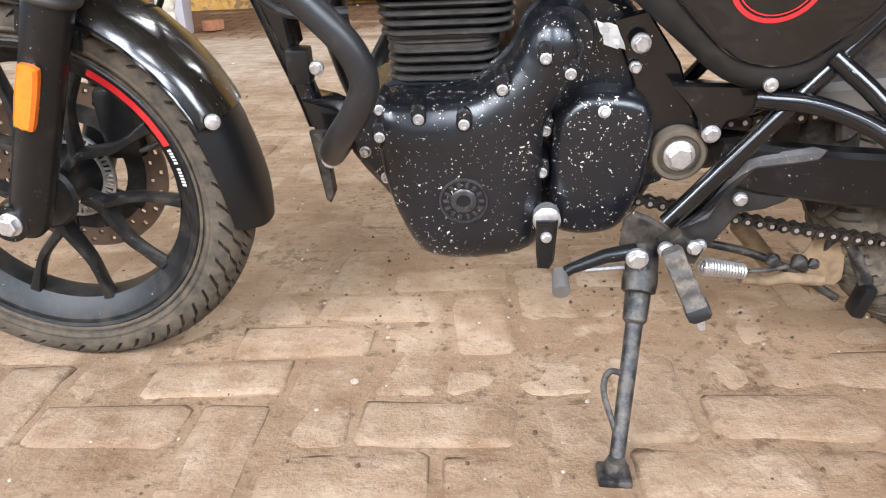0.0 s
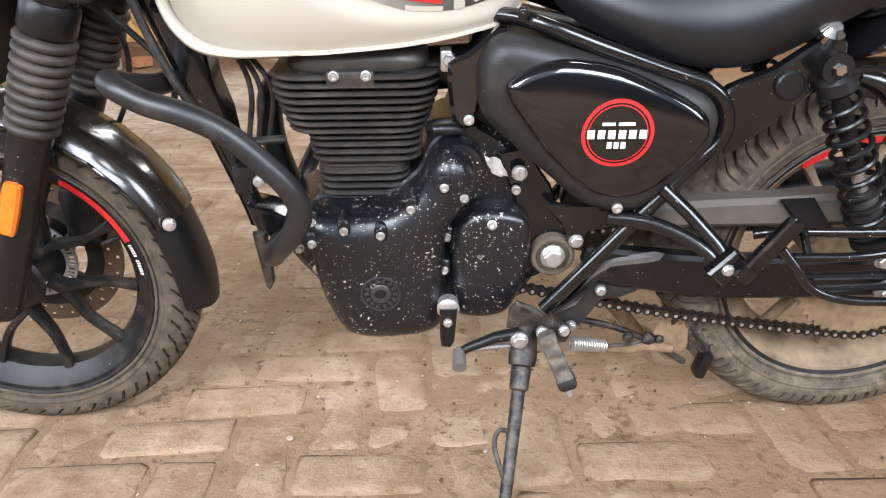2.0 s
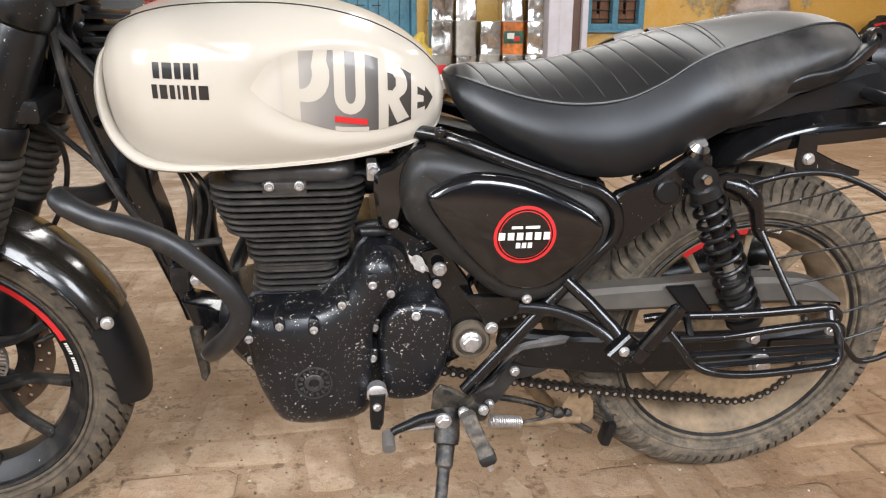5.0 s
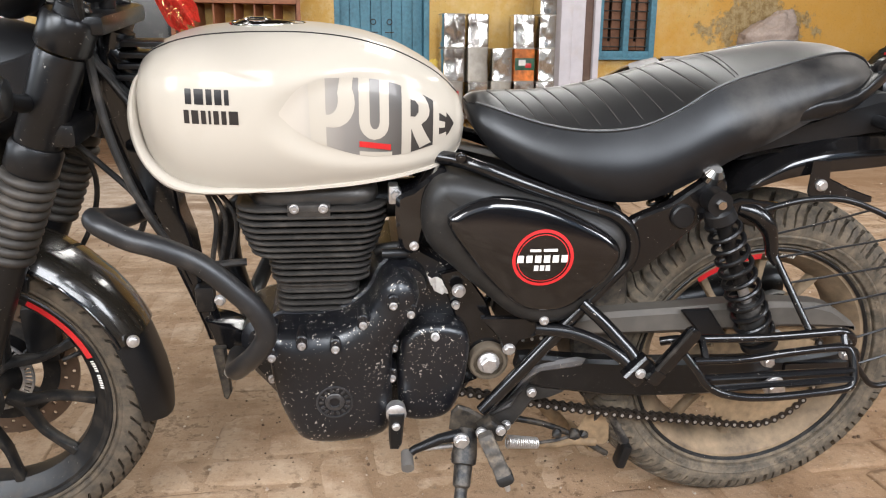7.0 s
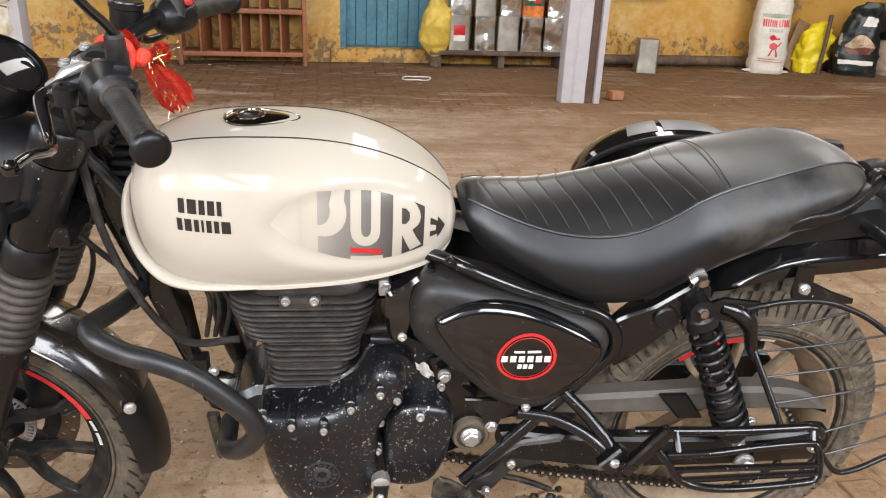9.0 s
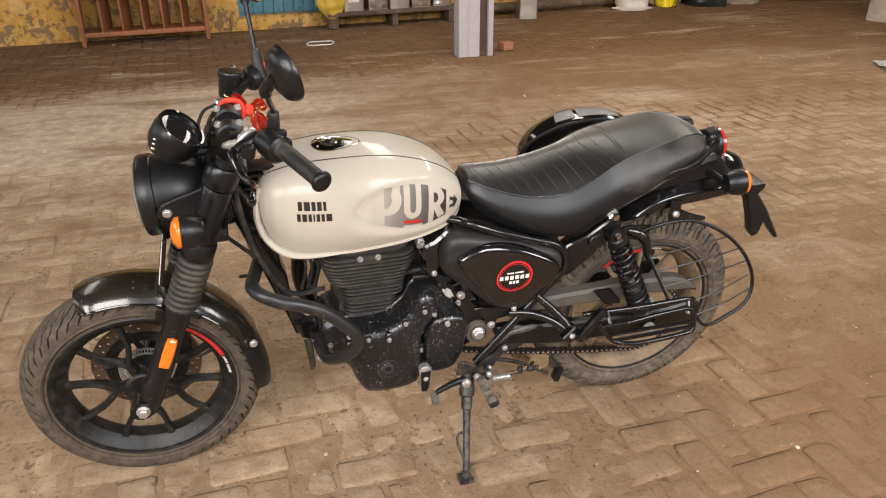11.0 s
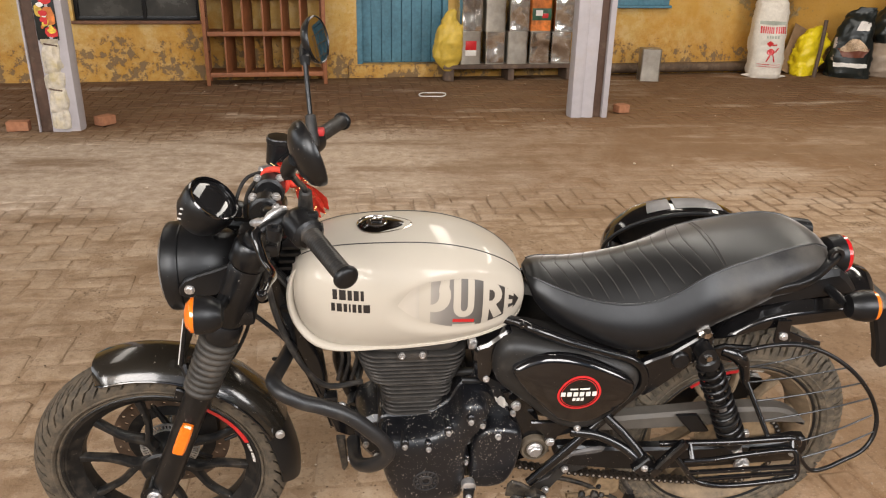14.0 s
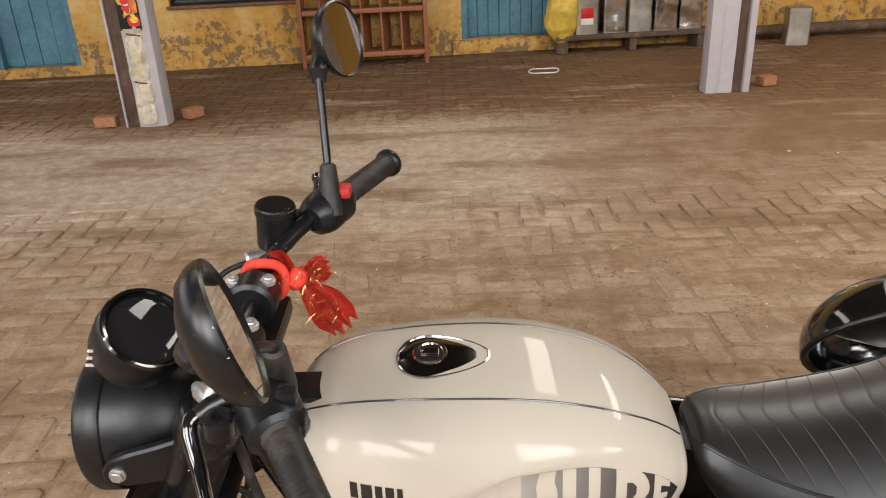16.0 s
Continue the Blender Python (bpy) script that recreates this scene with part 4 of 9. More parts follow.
for v in (-0.1, 0.1):
    s = -1 if v < 0 else 1
    leg = part("fork_slider", tube([on_fork(0.262, v), on_fork(0.275, v), on_fork(0.32, v), on_fork(0.52, v), on_fork(0.565, v), on_fork(0.585, v)], [0.018, 0.026, 0.0285, 0.0285, 0.030, 0.027], 24), SATIN, bike)
    pts, rr = [], []
    for k in range(73):
        pts.append(on_fork(0.566 + 0.132 * k / 72, v))
        rr.append(0.0300 + 0.0070 * abs(math.sin(k * math.pi / 8)) ** 0.6 + 0.0040 * k / 72)
    part("fork_gaiter", tube(pts, rr, 28), GAITER, bike, "ribbed black rubber fork gaiter", angle=70)
    part("gaiter_collar", tube([on_fork(0.70, v), on_fork(0.705, v), on_fork(0.735, v), on_fork(0.742, v)], [0.034, 0.0375, 0.0375, 0.034], 24), PLASTIC, bike)
    part("fork_shroud", tube([on_fork(0.735, v), on_fork(0.75, v), on_fork(0.80, v), on_fork(0.86, v), on_fork(0.868, v)], [0.031, 0.0325, 0.0325, 0.034, 0.032], 24), SATIN, bike)
    part("fork_clamp", tube([on_fork(0.872, v), on_fork(0.876, v), on_fork(0.912, v), on_fork(0.918, v)], [0.035, 0.038, 0.038, 0.034], 24), SATIN, bike)
    part("fork_cap", tube([on_fork(0.916, v), on_fork(0.930, v), on_fork(0.934, v)], [0.024, 0.024, 0.020], 20), PLASTIC, bike)
    bm = bmesh.new()
    o = []
    for a, b in ((-0.0130, 0.012), (-0.0130, 0.076), (-0.008, 0.086), (0.008, 0.086), (0.0130, 0.076), (0.0130, 0.012), (0.008, 0.002), (-0.008, 0.002)):
        o.append((a, b))
    turn = Matrix.Translation(on_fork(0.42, v + s * 0.026)) @ Matrix.Rotation(math.atan2(FD.x, FD.z), 4, "Y")
    plate(smooth2(o, 2), 0, s * 0.016, 0.004, bm)
    bm.transform(turn)
    part("side_reflector", bm, AMBER, bike, "amber side reflector")
    part("axle_lug", tube([V(-0.694, v * 0.86, 0.286), V(-0.694, v + s * 0.026, 0.286)], 0.027, 20), SATIN, bike)
part("axle_nut", bolt((-0.690, -0.128, 0.286), r=0.0145, h=0.012), STEEL, bike, "plated axle nut")
part("axle", tube([V(-0.688, -0.11, 0.287), V(-0.688, 0.125, 0.287)], 0.010, 12), STEEL, bike)
part("lower_yoke", box(-0.468, 0, 0.755, 0.075, 0.24, 0.035, 0.010, m=None), SATIN, bike)
part("upper_yoke", box(-0.415, 0, 0.905, 0.085, 0.235, 0.028, 0.010), SATIN, bike)
part("steering_head", tube([V(-0.440, 0, 0.735), V(-0.392, 0, 0.890)], 0.030, 20), FRAME, bike)
part("ignition_barrel", lathe([(0.018, 0), (0.018, 0.024), (0.015, 0.027), (0.012, 0.027)], (-0.405, 0.0, 0.915), (0.1, 0, 1), 20), PLASTIC, bike)

# -- front fender --
def fender_strip(c, r_mid, a_list, half, side_drop, t=0.003, crown=0.012, n=24):
    """A curved guard round an axle: a_list of (angle, half width factor)."""
    rings = []
    for a, f, dr in a_list:
        t0 = radians(a)
        e = V(math.cos(t0), 0, math.sin(t0))
        base = V(*c)
        outer, inner = [], []
        for k in range(n + 1):
            q = -1 + 2 * k / n
            r = r_mid + dr + crown * (1 - q * q) - side_drop * abs(q) ** 4
            outer.append(base + e * r + V(0, q * half * f, 0))
            inner.append(base + e * (r - t) + V(0, q * (half * f - t), 0))
        rings.append(outer + inner[::-1])
    return loft(rings)


fa = [(a, 0.72 + 0.28 * min(1, (111.3 - a) / 5) ** 0.55, 0.004 * (a - 60) / 50) for a in (111, 110.2, 109, 107, 104, 101, 97, 92, 86, 78, 70, 60, 50, 40, 32, 25, 21.5)]
front_fender = part("front_fender", fender_strip(FW, 0.302, fa, 0.072, 0.022), FENDER, bike, "glossy black front mudguard with dust and splashes")
for q in (-1, 1):
    pts = []
    for a, f, dr in fa:
        r = 0.302 + dr - 0.022
        pts.append(V(FW[0] + r * math.cos(radians(a)), q * 0.072 * f, FW[2] + r * math.sin(radians(a))))
    part("rolled_edge", tube(pts, 0.0032, 8), GLOSS, front_fender)
fb = [(a, 0.98 - 0.18 * max(0, (-2 - a) / 8), -0.010 + 0.010 * max(0, (10 - a)) / 18) for a in (24, 22, 18, 12, 6, 0, -4, -8, -10.5, -11)]
part("mud_flap", fender_strip(FW, 0.304, fb, 0.068, 0.026), PLASTIC, bike, "dull black plastic mud flap")
part("fender_bolt", bolt((-0.409, -0.069, 0.401), (0.2, -1, 0.1), 0.009, 0.005), STEEL, bike)
part("fender_stay", tube([V(-0.57, -0.085, 0.53), V(-0.585, -0.075, 0.56), V(-0.60, -0.05, 0.597)], 0.009, 8), SATIN, bike)
part("fender_stay", plate([(-0.625, 0.53), (-0.55, 0.50), (-0.545, 0.525), (-0.615, 0.56)], -0.088, -0.076, 0.003), SATIN, bike)
# number plate ahead of the fork
np_holder = part("number_plate", plate(rot2(rrect2(0.004, 0.062, 0.0035), -12, (-0.580, 0.690)), -0.105, 0.105, 0.002), PLASTIC, bike, "white number plate on a black holder")
part("plate_face", plate(rot2(rrect2(0.0012, 0.057, 0.001), -12, (-0.586, 0.689)), -0.100, 0.100, 0.0006), WHITEINK, np_holder, "white face with dark bars")
for k in range(6):
    part("plate_bar", plate(rot2(rrect2(0.0012, 0.022, 0.001), -12, (-0.5878, 0.6885)), -0.080 + 0.028 * k, -0.065 + 0.028 * k, 0.0006), INK, np_holder)
part("plate_stay", tube([V(-0.575, 0, 0.70), V(-0.53, 0, 0.735), V(-0.48, 0, 0.755)], 0.008, 10), SATIN, bike)
# brake line and cable from the fork
part("brake_hose", tube([V(-0.50, -0.02, 0.74), V(-0.47, 0.05, 0.66), V(-0.50, 0.09, 0.55), V(-0.58, 0.085, 0.42)], 0.0045, 8, 6), RUBBER, bike)
part("sensor_wire", tube([V(-0.48, -0.03, 0.74), V(-0.43, -0.03, 0.69), V(-0.38, -0.03, 0.63), V(-0.385, -0.02, 0.58), V(-0.42, 0.02, 0.55)], 0.005, 8, 6), RUBBER, bike)

# -- headlight, dial, indicators --
hl = part("headlight", lathe([(0.080, -0.004), (0.0900, 0.0), (0.0925, 0.005), (0.0930, 0.030), (0.0915, 0.033), (0.0895, 0.034), (0.0892, 0.037), (0.087, 0.070), (0.075, 0.110), (0.058, 0.140), (0.046, 0.150), (0.03, 0.155)], (-0.606, 0, 0.813), (0.99, 0, 0.05), 48), PLASTIC, bike, "matt black round headlight shell")
# pale grey base of the lens stands in for a reflection on the glass
part("lens", lathe([(0.081, 0.0), (0.075, -0.008), (0.05, -0.015), (0.02, -0.018)], (-0.606, 0, 0.813), (0.99, 0, 0.05), 40), surface("grey_reflection_glass", (0.30, 0.31, 0.32), 0.08, 0.4, vary=0.2, scale=60, dust=0.2, coat=0.5), hl, "headlight glass with a grey reflection put into its colour")
for s in (-1, 1):
    part("headlight_bracket", plate(smooth2([(-0.572, 0.808), (-0.560, 0.838), (-0.50, 0.860), (-0.455, 0.872), (-0.455, 0.83), (-0.49, 0.808), (-0.545, 0.798)], 2), s * 0.092, s * 0.106, 0.003), PLASTIC, bike)
    part("bracket_bolt", bolt((-0.551, s * 0.107, 0.819), (0, s, 0), 0.009, 0.006), STEEL, bike)
    th = part("indicator", lathe([(0.012, 0.0), (0.024, 0.004), (0.033, 0.018), (0.036, 0.036), (0.036, 0.050), (0.033, 0.052)], (-0.472, s * 0.203, 0.824), (-1, s * 0.10, 0.06), 28), PLASTIC, bike, "black bullet indicator with an amber lens")
    part("lens", lathe([(0.034, 0.050), (0.033, 0.058), (0.024, 0.066), (0.010, 0.070)], (-0.472, s * 0.203, 0.824), (-1, s * 0.10, 0.06), 28), AMBER, th)
    part("indicator_stalk", tube([V(-0.485, s * 0.09, 0.80), V(-0.487, s * 0.14, 0.805), V(-0.487, s * 0.19, 0.822)], [0.015, 0.012, 0.010], 12), PLASTIC, bike)
dn = V(0.62, -0.22, 0.75).normalized()
pod = part("speedometer", lathe([(0.020, -0.078), (0.040, -0.070), (0.051, -0.050), (0.0545, -0.020), (0.0530, -0.004), (0.0505, 0.0), (0.047, -0.002), (0.045, -0.008)], (-0.496, -0.043, 0.985), dn, 40), PLASTIC, bike, "round black instrument pod with a dark glass")
part("glass", lathe([(0.0455, -0.008), (0.044, -0.004), (0.03, -0.0005), (0.002, 0.0)], (-0.496, -0.043, 0.985), dn, 40), DIAL, pod)
part("bezel", lathe([(0.0510, -0.003), (0.0530, 0.0), (0.0510, 0.003), (0.0475, 0.002), (0.047, -0.002)], (-0.496, -0.043, 0.985), dn, 40, closed=True), GLOSS, pod)
for k in range(3):
    part("slot_mark", box(0, 0, 0, 0.020, 0.002, 0.0035, 0.0005, m=Matrix.Translation(V(-0.548 - 0.004 * k, -0.07, 0.975 - 0.010 * k)) @ Euler((0.3, 0.6, 0.9)).to_matrix().to_4x4()), WHITEINK, pod)
part("pod_bracket", tube([V(-0.53, -0.02, 0.925), V(-0.47, -0.01, 0.915), V(-0.41, 0, 0.905)], 0.012, 8), PLASTIC, bike)

# -- handlebar and controls --
bar = part("handlebar", tube([V(-0.245, -0.325, 0.978), V(-0.30, -0.235, 1.003), V(-0.345, -0.165, 1.005), V(-0.385, -0.105, 0.985), V(-0.40, -0.045, 0.965), V(-0.40, 0.045, 0.965), V(-0.385, 0.105, 0.985), V(-0.345, 0.165, 1.005), V(-0.305, 0.235, 1.005), V(-0.265, 0.312, 1.001)], 0.011, 14, 5), SATIN, bike, "black handlebar")
for s in (-1, 1):
    a, b = (V(-0.2405, -0.343, 0.979), V(-0.305, -0.228, 1.003)) if s < 0 else (V(-0.253, 0.345, 1.003), V(-0.312, 0.218, 1.008))
    d = (a - b)
    part("grip", tube([b, b + d * 0.03, b + d * 0.06] + [b + d * (0.07 + 0.83 * k / 60) for k in range(61)] + [b + d * 0.93], [0.017, 0.020, 0.0165] + [0.0170 - 0.0004 * (k % 3 == 0) for k in range(61)] + [0.018], 20), RUBBER, bike, "ribbed black rubber grip")
    part("bar_end", tube([b + d * 0.92, b + d * 0.935, b + d * 0.96, b + d * 1.0, b + d * 1.03, b + d * 1.045, b + d * 1.04], [0.018, 0.0205, 0.022, 0.0215, 0.0185, 0.012, 0.008], 22), PLASTIC, bike, "black bar-end weight")
    c = b + V(-0.012, -s * 0.022, -0.002)
    sw = part("switchgear", tube([c + d * 0.22, c + d * 0.16, c - d * 0.10, c - d * 0.22, c - d * 0.30], [0.022, 0.030, 0.031, 0.027, 0.016], 18), PLASTIC, bike, "black switch housing")
    part("switch", box(c.x + 0.018, c.y - s * 0.0, c.z + 0.025, 0.032 if s > 0 else 0.02, 0.024 if s > 0 else 0.016, 0.016, 0.006), PLASTIC if s < 0 else surface("dusty_red_plastic", (0.36, 0.020, 0.022), 0.42, vary=0.3, scale=90, dust=0.4, dust_scale=40, dust_col=(0.42, 0.20, 0.18), bumpy=0.05), sw)
    part("switch", box(c.x + 0.030, c.y + s * 0.01, c.z + 0.008, 0.012, 0.016, 0.012, 0.004), PLASTIC, sw)
    cl = part("bar_clamp", lathe([(0.026, -0.020), (0.031, -0.016), (0.031, 0.016), (0.026, 0.020)], (-0.40, s * 0.045, 0.962), (0, 1, 0), 24), PLASTIC, bike)
    for du in (-0.022, 0.022):
        part("clamp_bolt", cap_bolt((-0.40 + du, s * 0.045, 0.988), (0.1, 0, 1), 0.007, 0.006), STEEL, cl, "plated socket bolt")
    # mirror
    base = V(-0.316, s * 0.178, 1.018)
    joint = V(-0.327, -0.297, 1.150) if s < 0 else V(-0.329, 0.268, 1.172)
    mc = V(-0.291, -0.325, 1.189) if s < 0 else V(-0.306, 0.328, 1.199)
    foot = V(-0.315, -0.166, 0.994) if s < 0 else base - (joint - base) * 0.08
    neck = V(-0.311, -0.181, 1.060) if s < 0 else base + (joint - base) * 0.30
    mir = part("mirror", tube([foot, neck, neck + (joint - neck) * 0.5, joint], 0.0055, 10, 4), SATIN, bike, "round black mirror on a thin stem")
    part("stem_boot", tube([foot, foot + (neck - foot) * 0.2, neck, neck + (neck - foot) * 0.05], [0.0135, 0.0150, 0.0115, 0.008], 14), RUBBER, mir)
    n = V(0.885, 0.325, 0.255).normalized() if s < 0 else V(0.90, -0.36, 0.22).normalized()
    part("shell", lathe([(0.010, -0.026), (0.027, -0.0235), (0.045, -0.0145), (0.0515, -0.005), (0.0530, 0.001), (0.0528, 0.005), (0.0505, 0.007), (0.0485, 0.0045)], mc, n, 44), SATIN, mir)
    part("mirror_glass", lathe([(0.049, 0.0030), (0.0485, 0.0045), (0.03, 0.0047), (0.001, 0.0048)], mc, n, 44), MIRROR, mir, "silver mirror glass")
    part("mirror_joint", tube([joint - V(0, 0, 0.012), joint, joint + (mc - n * 0.028 - joint) * 0.6, mc - n * 0.024], [0.010, 0.0125, 0.0125, 0.010], 14), PLASTIC, mir)
    # lever
    lv = part("lever", tube([V(-0.385, s * 0.185, 0.992), V(-0.40, s * 0.20, 0.985), V(-0.385, s * 0.235, 0.955), V(-0.365, s * 0.285, 0.955), V(-0.368, s * 0.335, 0.968), V(-0.373, s * 0.365, 0.968)], [0.010, 0.0095, 0.0075, 0.0065, 0.006, 0.006], 12, 5), GLOSS if s < 0 else PLASTIC, bike, "black lever with a ball end")
    part("ball_end", lathe([(0.002, -0.0095), (0.007, -0.007), (0.0095, 0), (0.007, 0.007), (0.002, 0.0095)], (-0.374, s * 0.370, 0.968), (0, 1, 0), 16), GLOSS, lv)
    part("lever_perch", tube([V(-0.345, s * 0.17, 1.005), V(-0.38, s * 0.185, 0.995), V(-0.392, s * 0.192, 0.99)], [0.015, 0.012, 0.010], 14), SATIN, bike)
part("perch_clamp", tube([V(-0.352, -0.150, 1.012), V(-0.362, -0.160, 1.016), V(-0.378, -0.172, 1.010), V(-0.386, -0.178, 1.000)], [0.007, 0.008, 0.007, 0.006], 10), STEEL, bike, "bright lever perch clamp")
part("clamp_bolt", cap_bolt((-0.366, -0.158, 1.020), (0.1, -0.3, 1), 0.006, 0.006), STEEL, bike)
part("cable_adjuster", tube([V(-0.384, -0.176, 0.996), V(-0.392, -0.166, 0.993), V(-0.396, -0.160, 0.990), V(-0.400, -0.155, 0.987), V(-0.414, -0.136, 0.978)], [0.008, 0.0105, 0.008, 0.0105, 0.006], 10), STEEL, bike, "knurled cable adjuster")
part("pivot_screw", lathe([(0.014, -0.012), (0.014, 0.01), (0.010, 0.012), (0.006, 0.012), (0.005, 0.008)], (-0.367, -0.210, 0.996), (0.15, -0.1, 1), 18), PLASTIC, bike)
resv = part("brake_reservoir", lathe([(0.022, -0.05), (0.025, -0.046), (0.025, 0.0), (0.027, 0.002), (0.027, 0.010), (0.024, 0.012)], (-0.386, 0.15, 1.024), (0.12, 0, 1), 28), PLASTIC, bike, "round black brake fluid reservoir")
part("lid", lathe([(0.0255, 0.011), (0.0245, 0.0135), (0.004, 0.0138)], (-0.386, 0.15, 1.024), (0.12, 0, 1), 28), SATIN, resv)
part("banjo", lathe([(0.010, -0.014), (0.010, 0.012), (0.007, 0.015)], (-0.415, 0.125, 0.972), (-0.7, -0.5, 0.1), 14), STEEL, bike)
part("brake_hose", tube([V(-0.415, 0.12, 0.972), V(-0.455, 0.09, 0.965), V(-0.475, 0.05, 0.92), V(-0.47, 0.02, 0.86), V(-0.45, 0.0, 0.78)], 0.004, 8, 6), RUBBER, bike)
part("clutch_cable", tube([V(-0.385, -0.165, 0.985), V(-0.40, -0.12, 0.93), V(-0.405, -0.095, 0.86), V(-0.39, -0.095, 0.74), V(-0.35, -0.09, 0.62), V(-0.30, -0.07, 0.54), V(-0.22, -0.05, 0.53)], 0.0065, 8, 6), RUBBER, bike)
part("throttle_cable", tube([V(-0.36, 0.15, 0.99), V(-0.44, 0.06, 0.96), V(-0.44, -0.02, 0.90), V(-0.38, -0.05, 0.80), V(-0.30, -0.03, 0.71)], 0.005, 8, 6), RUBBER, bike)
for k, off in enumerate((0.0, 0.014, 0.03)):
    part("loom", tube([V(-0.42, -0.055 + off, 0.86), V(-0.36, -0.06 + off, 0.78), V(-0.285, -0.065 + off, 0.68), V(-0.262 + off, -0.05, 0.61), V(-0.275 + off, -0.04, 0.53)], 0.0042, 8, 6), RUBBER, bike)

# red cloth tied to the bar, with tinsel threads
random.seed(4)
bow = empty("red_cloth", BIKE, "red gauze cloth with gold tinsel knotted round the handlebar", "cloth")
bow.matrix_basis = bike.matrix_basis.copy()


def petal(a, b, wide, waves, seed):
    d = (b - a)
    side = d.cross(V(-0.1, 0.85, -0.5)).normalized()
    up = side.cross(d).normalized()
    bm, rows = bmesh.new(), []
    for i in range(19):
        f = i / 18
        w = wide * (0.16 + 0.84 * math.sin(min(1, f * 1.35) * math.pi / 2)) * (1 - 0.3 * max(0, f - 0.8) / 0.2)
        row = []
        for k in range(17):
            q = -1 + k / 8
            ruck = 0.0045 * math.sin(q * waves * 2.3 + seed + 2 * f) * (0.4 + f) + 0.005 * math.sin(f * 11 + seed + q * 2)
            fray = 1 + 0.05 * math.sin(k * 5.1 + seed) * (f > 0.97)
            row.append(bm.verts.new(a + d * f * fray + side * q * w + up * (ruck + 0.012 * (1 - q * q) * math.sin(f * 3.1))))
        rows.append(row)
    for r, s in zip(rows, rows[1:]):
        for k in range(16):
            bm.faces.new((r[k], r[k + 1], s[k + 1], s[k]))
    bmesh.ops.solidify(bm, geom=bm.faces[:], thickness=0.0014)
    return bm


K = V(-0.3530, 0.0850, 0.9640)
TAILS = [(K + V(0.002, 0, 0), V(-0.2990, 0.0850, 0.8870), 0.027), (K, V(-0.3130, 0.0950, 0.9760), 0.017), (K, V(-0.3910, 0.0850, 0.9910), 0.022)]
part("knot", lathe([(0.002, -0.017), (0.010, -0.012), (0.014, 0.0), (0.011, 0.010), (0.002, 0.016)], K, (0.4, 0.5, 0.6), 14), REDCLOTH, bow)
for k, (a, b, wide) in enumerate(TAILS):
    part("tail" if k < 2 else "loop", petal(a, b, wide, 4.0 + 0.7 * k, 0.4 + 1.3 * k), REDCLOTH, bow)
part("loop", tube([V(-0.392 + 0.026 * math.cos(t), 0.075 + 0.004 * math.sin(3 * t), 0.968 + 0.028 * math.sin(t)) for t in np.linspace(0, 6.283, 24, endpoint=False)], 0.0065, 10, 0, True), REDCLOTH, bow)
bm = bmesh.new()
for k in range(170):
    a, b, wide = TAILS[random.choice((0, 0, 1, 2))]
    f = random.random()
    root = a + (b - a) * f + V(random.gauss(0, wide * 0.5), random.gauss(0, 0.008), random.gauss(0, wide * 0.4))
    tip = root + V(random.gauss(0, 1), random.gauss(-0.3, 0.7), random.gauss(-0.1, 0.9)).normalized() * random.uniform(0.010, 0.024)
    tube([root, (root + tip) / 2 + V(0, 0, 0.002), tip], 0.00028, 3, 0, bm=bm)
part("tinsel", bm, TINSEL, bow, "gold tinsel threads")

# -- fuel tank --
TU = [-0.362, -0.358, -0.350, -0.336, -0.31, -0.27, -0.22, -0.16, -0.10, -0.02, 0.05, 0.09, 0.112, 0.125, 0.132]
T_TOP = [0.812, 0.832, 0.850, 0.866, 0.881, 0.8935, 0.900, 0.9025, 0.9015, 0.889, 0.862, 0.836, 0.814, 0.794, 0.770]
T_BOT = [0.768, 0.746, 0.726, 0.706, 0.688, 0.677, 0.675, 0.675, 0.679, 0.686, 0.697, 0.706, 0.717, 0.735, 0.752]
T_HALF = [0.030, 0.058, 0.080, 0.099, 0.117, 0.131, 0.141, 0.147, 0.148, 0.142, 0.126, 0.106, 0.088, 0.070, 0.040]


def tank_ring(u, n=26):
    top, bot, h = along(TU, T_TOP, u), along(TU, T_BOT, u), along(TU, T_HALF, u)
    mid = bot + (top - bot) * 0.46
    half = []
    for k in range(n + 1):
        a = math.pi / 2 * (1 - k / n)
        half.append([h * math.cos(a) ** 0.74, mid + (top - mid) * math.sin(a) ** 0.80])
    m = 12
    for k in range(1, m + 1):
        f = k / m
        half.append([h * (1 - 0.20 * f ** 2.2), mid - (mid - bot) * f])
    for p in half:
        rr = math.hypot((u + 0.010) / 0.168, (p[1] - 0.781 + 0.10 * (u + 0.01) * (u > -0.01)) / 0.074)
        if rr < 1:
            k = min(1.0, (1 - rr) / 0.30)
            p[0] -= 0.0085 * k * k * (3 - 2 * k) * min(1, max(0, (0.125 - u) / 0.05))
    e = half[-1]
    half += [[e[0] + 0.004, e[1] - 0.001], [e[0] + 0.004, e[1] - 0.005], [e[0] - 0.004, e[1] - 0.006], [0.02, e[1] - 0.002]]
    return [V(u, -a, b) for a, b in half] + [V(u, a, b) for a, b in half[:0:-1]]


us = [-0.362 + 0.494 * (0.5 - 0.5 * math.cos(math.pi * k / 120)) for k in range(121)]
tank = part("fuel_tank", loft([tank_ring(u) for u in us]), CREAM, bike, "glossy cream teardrop fuel tank", angle=50)
tbm = bmesh.new()
tbm.from_mesh(tank.data)
TANK_BVH = BVHTree.FromBMesh(tbm)
tbm.free()


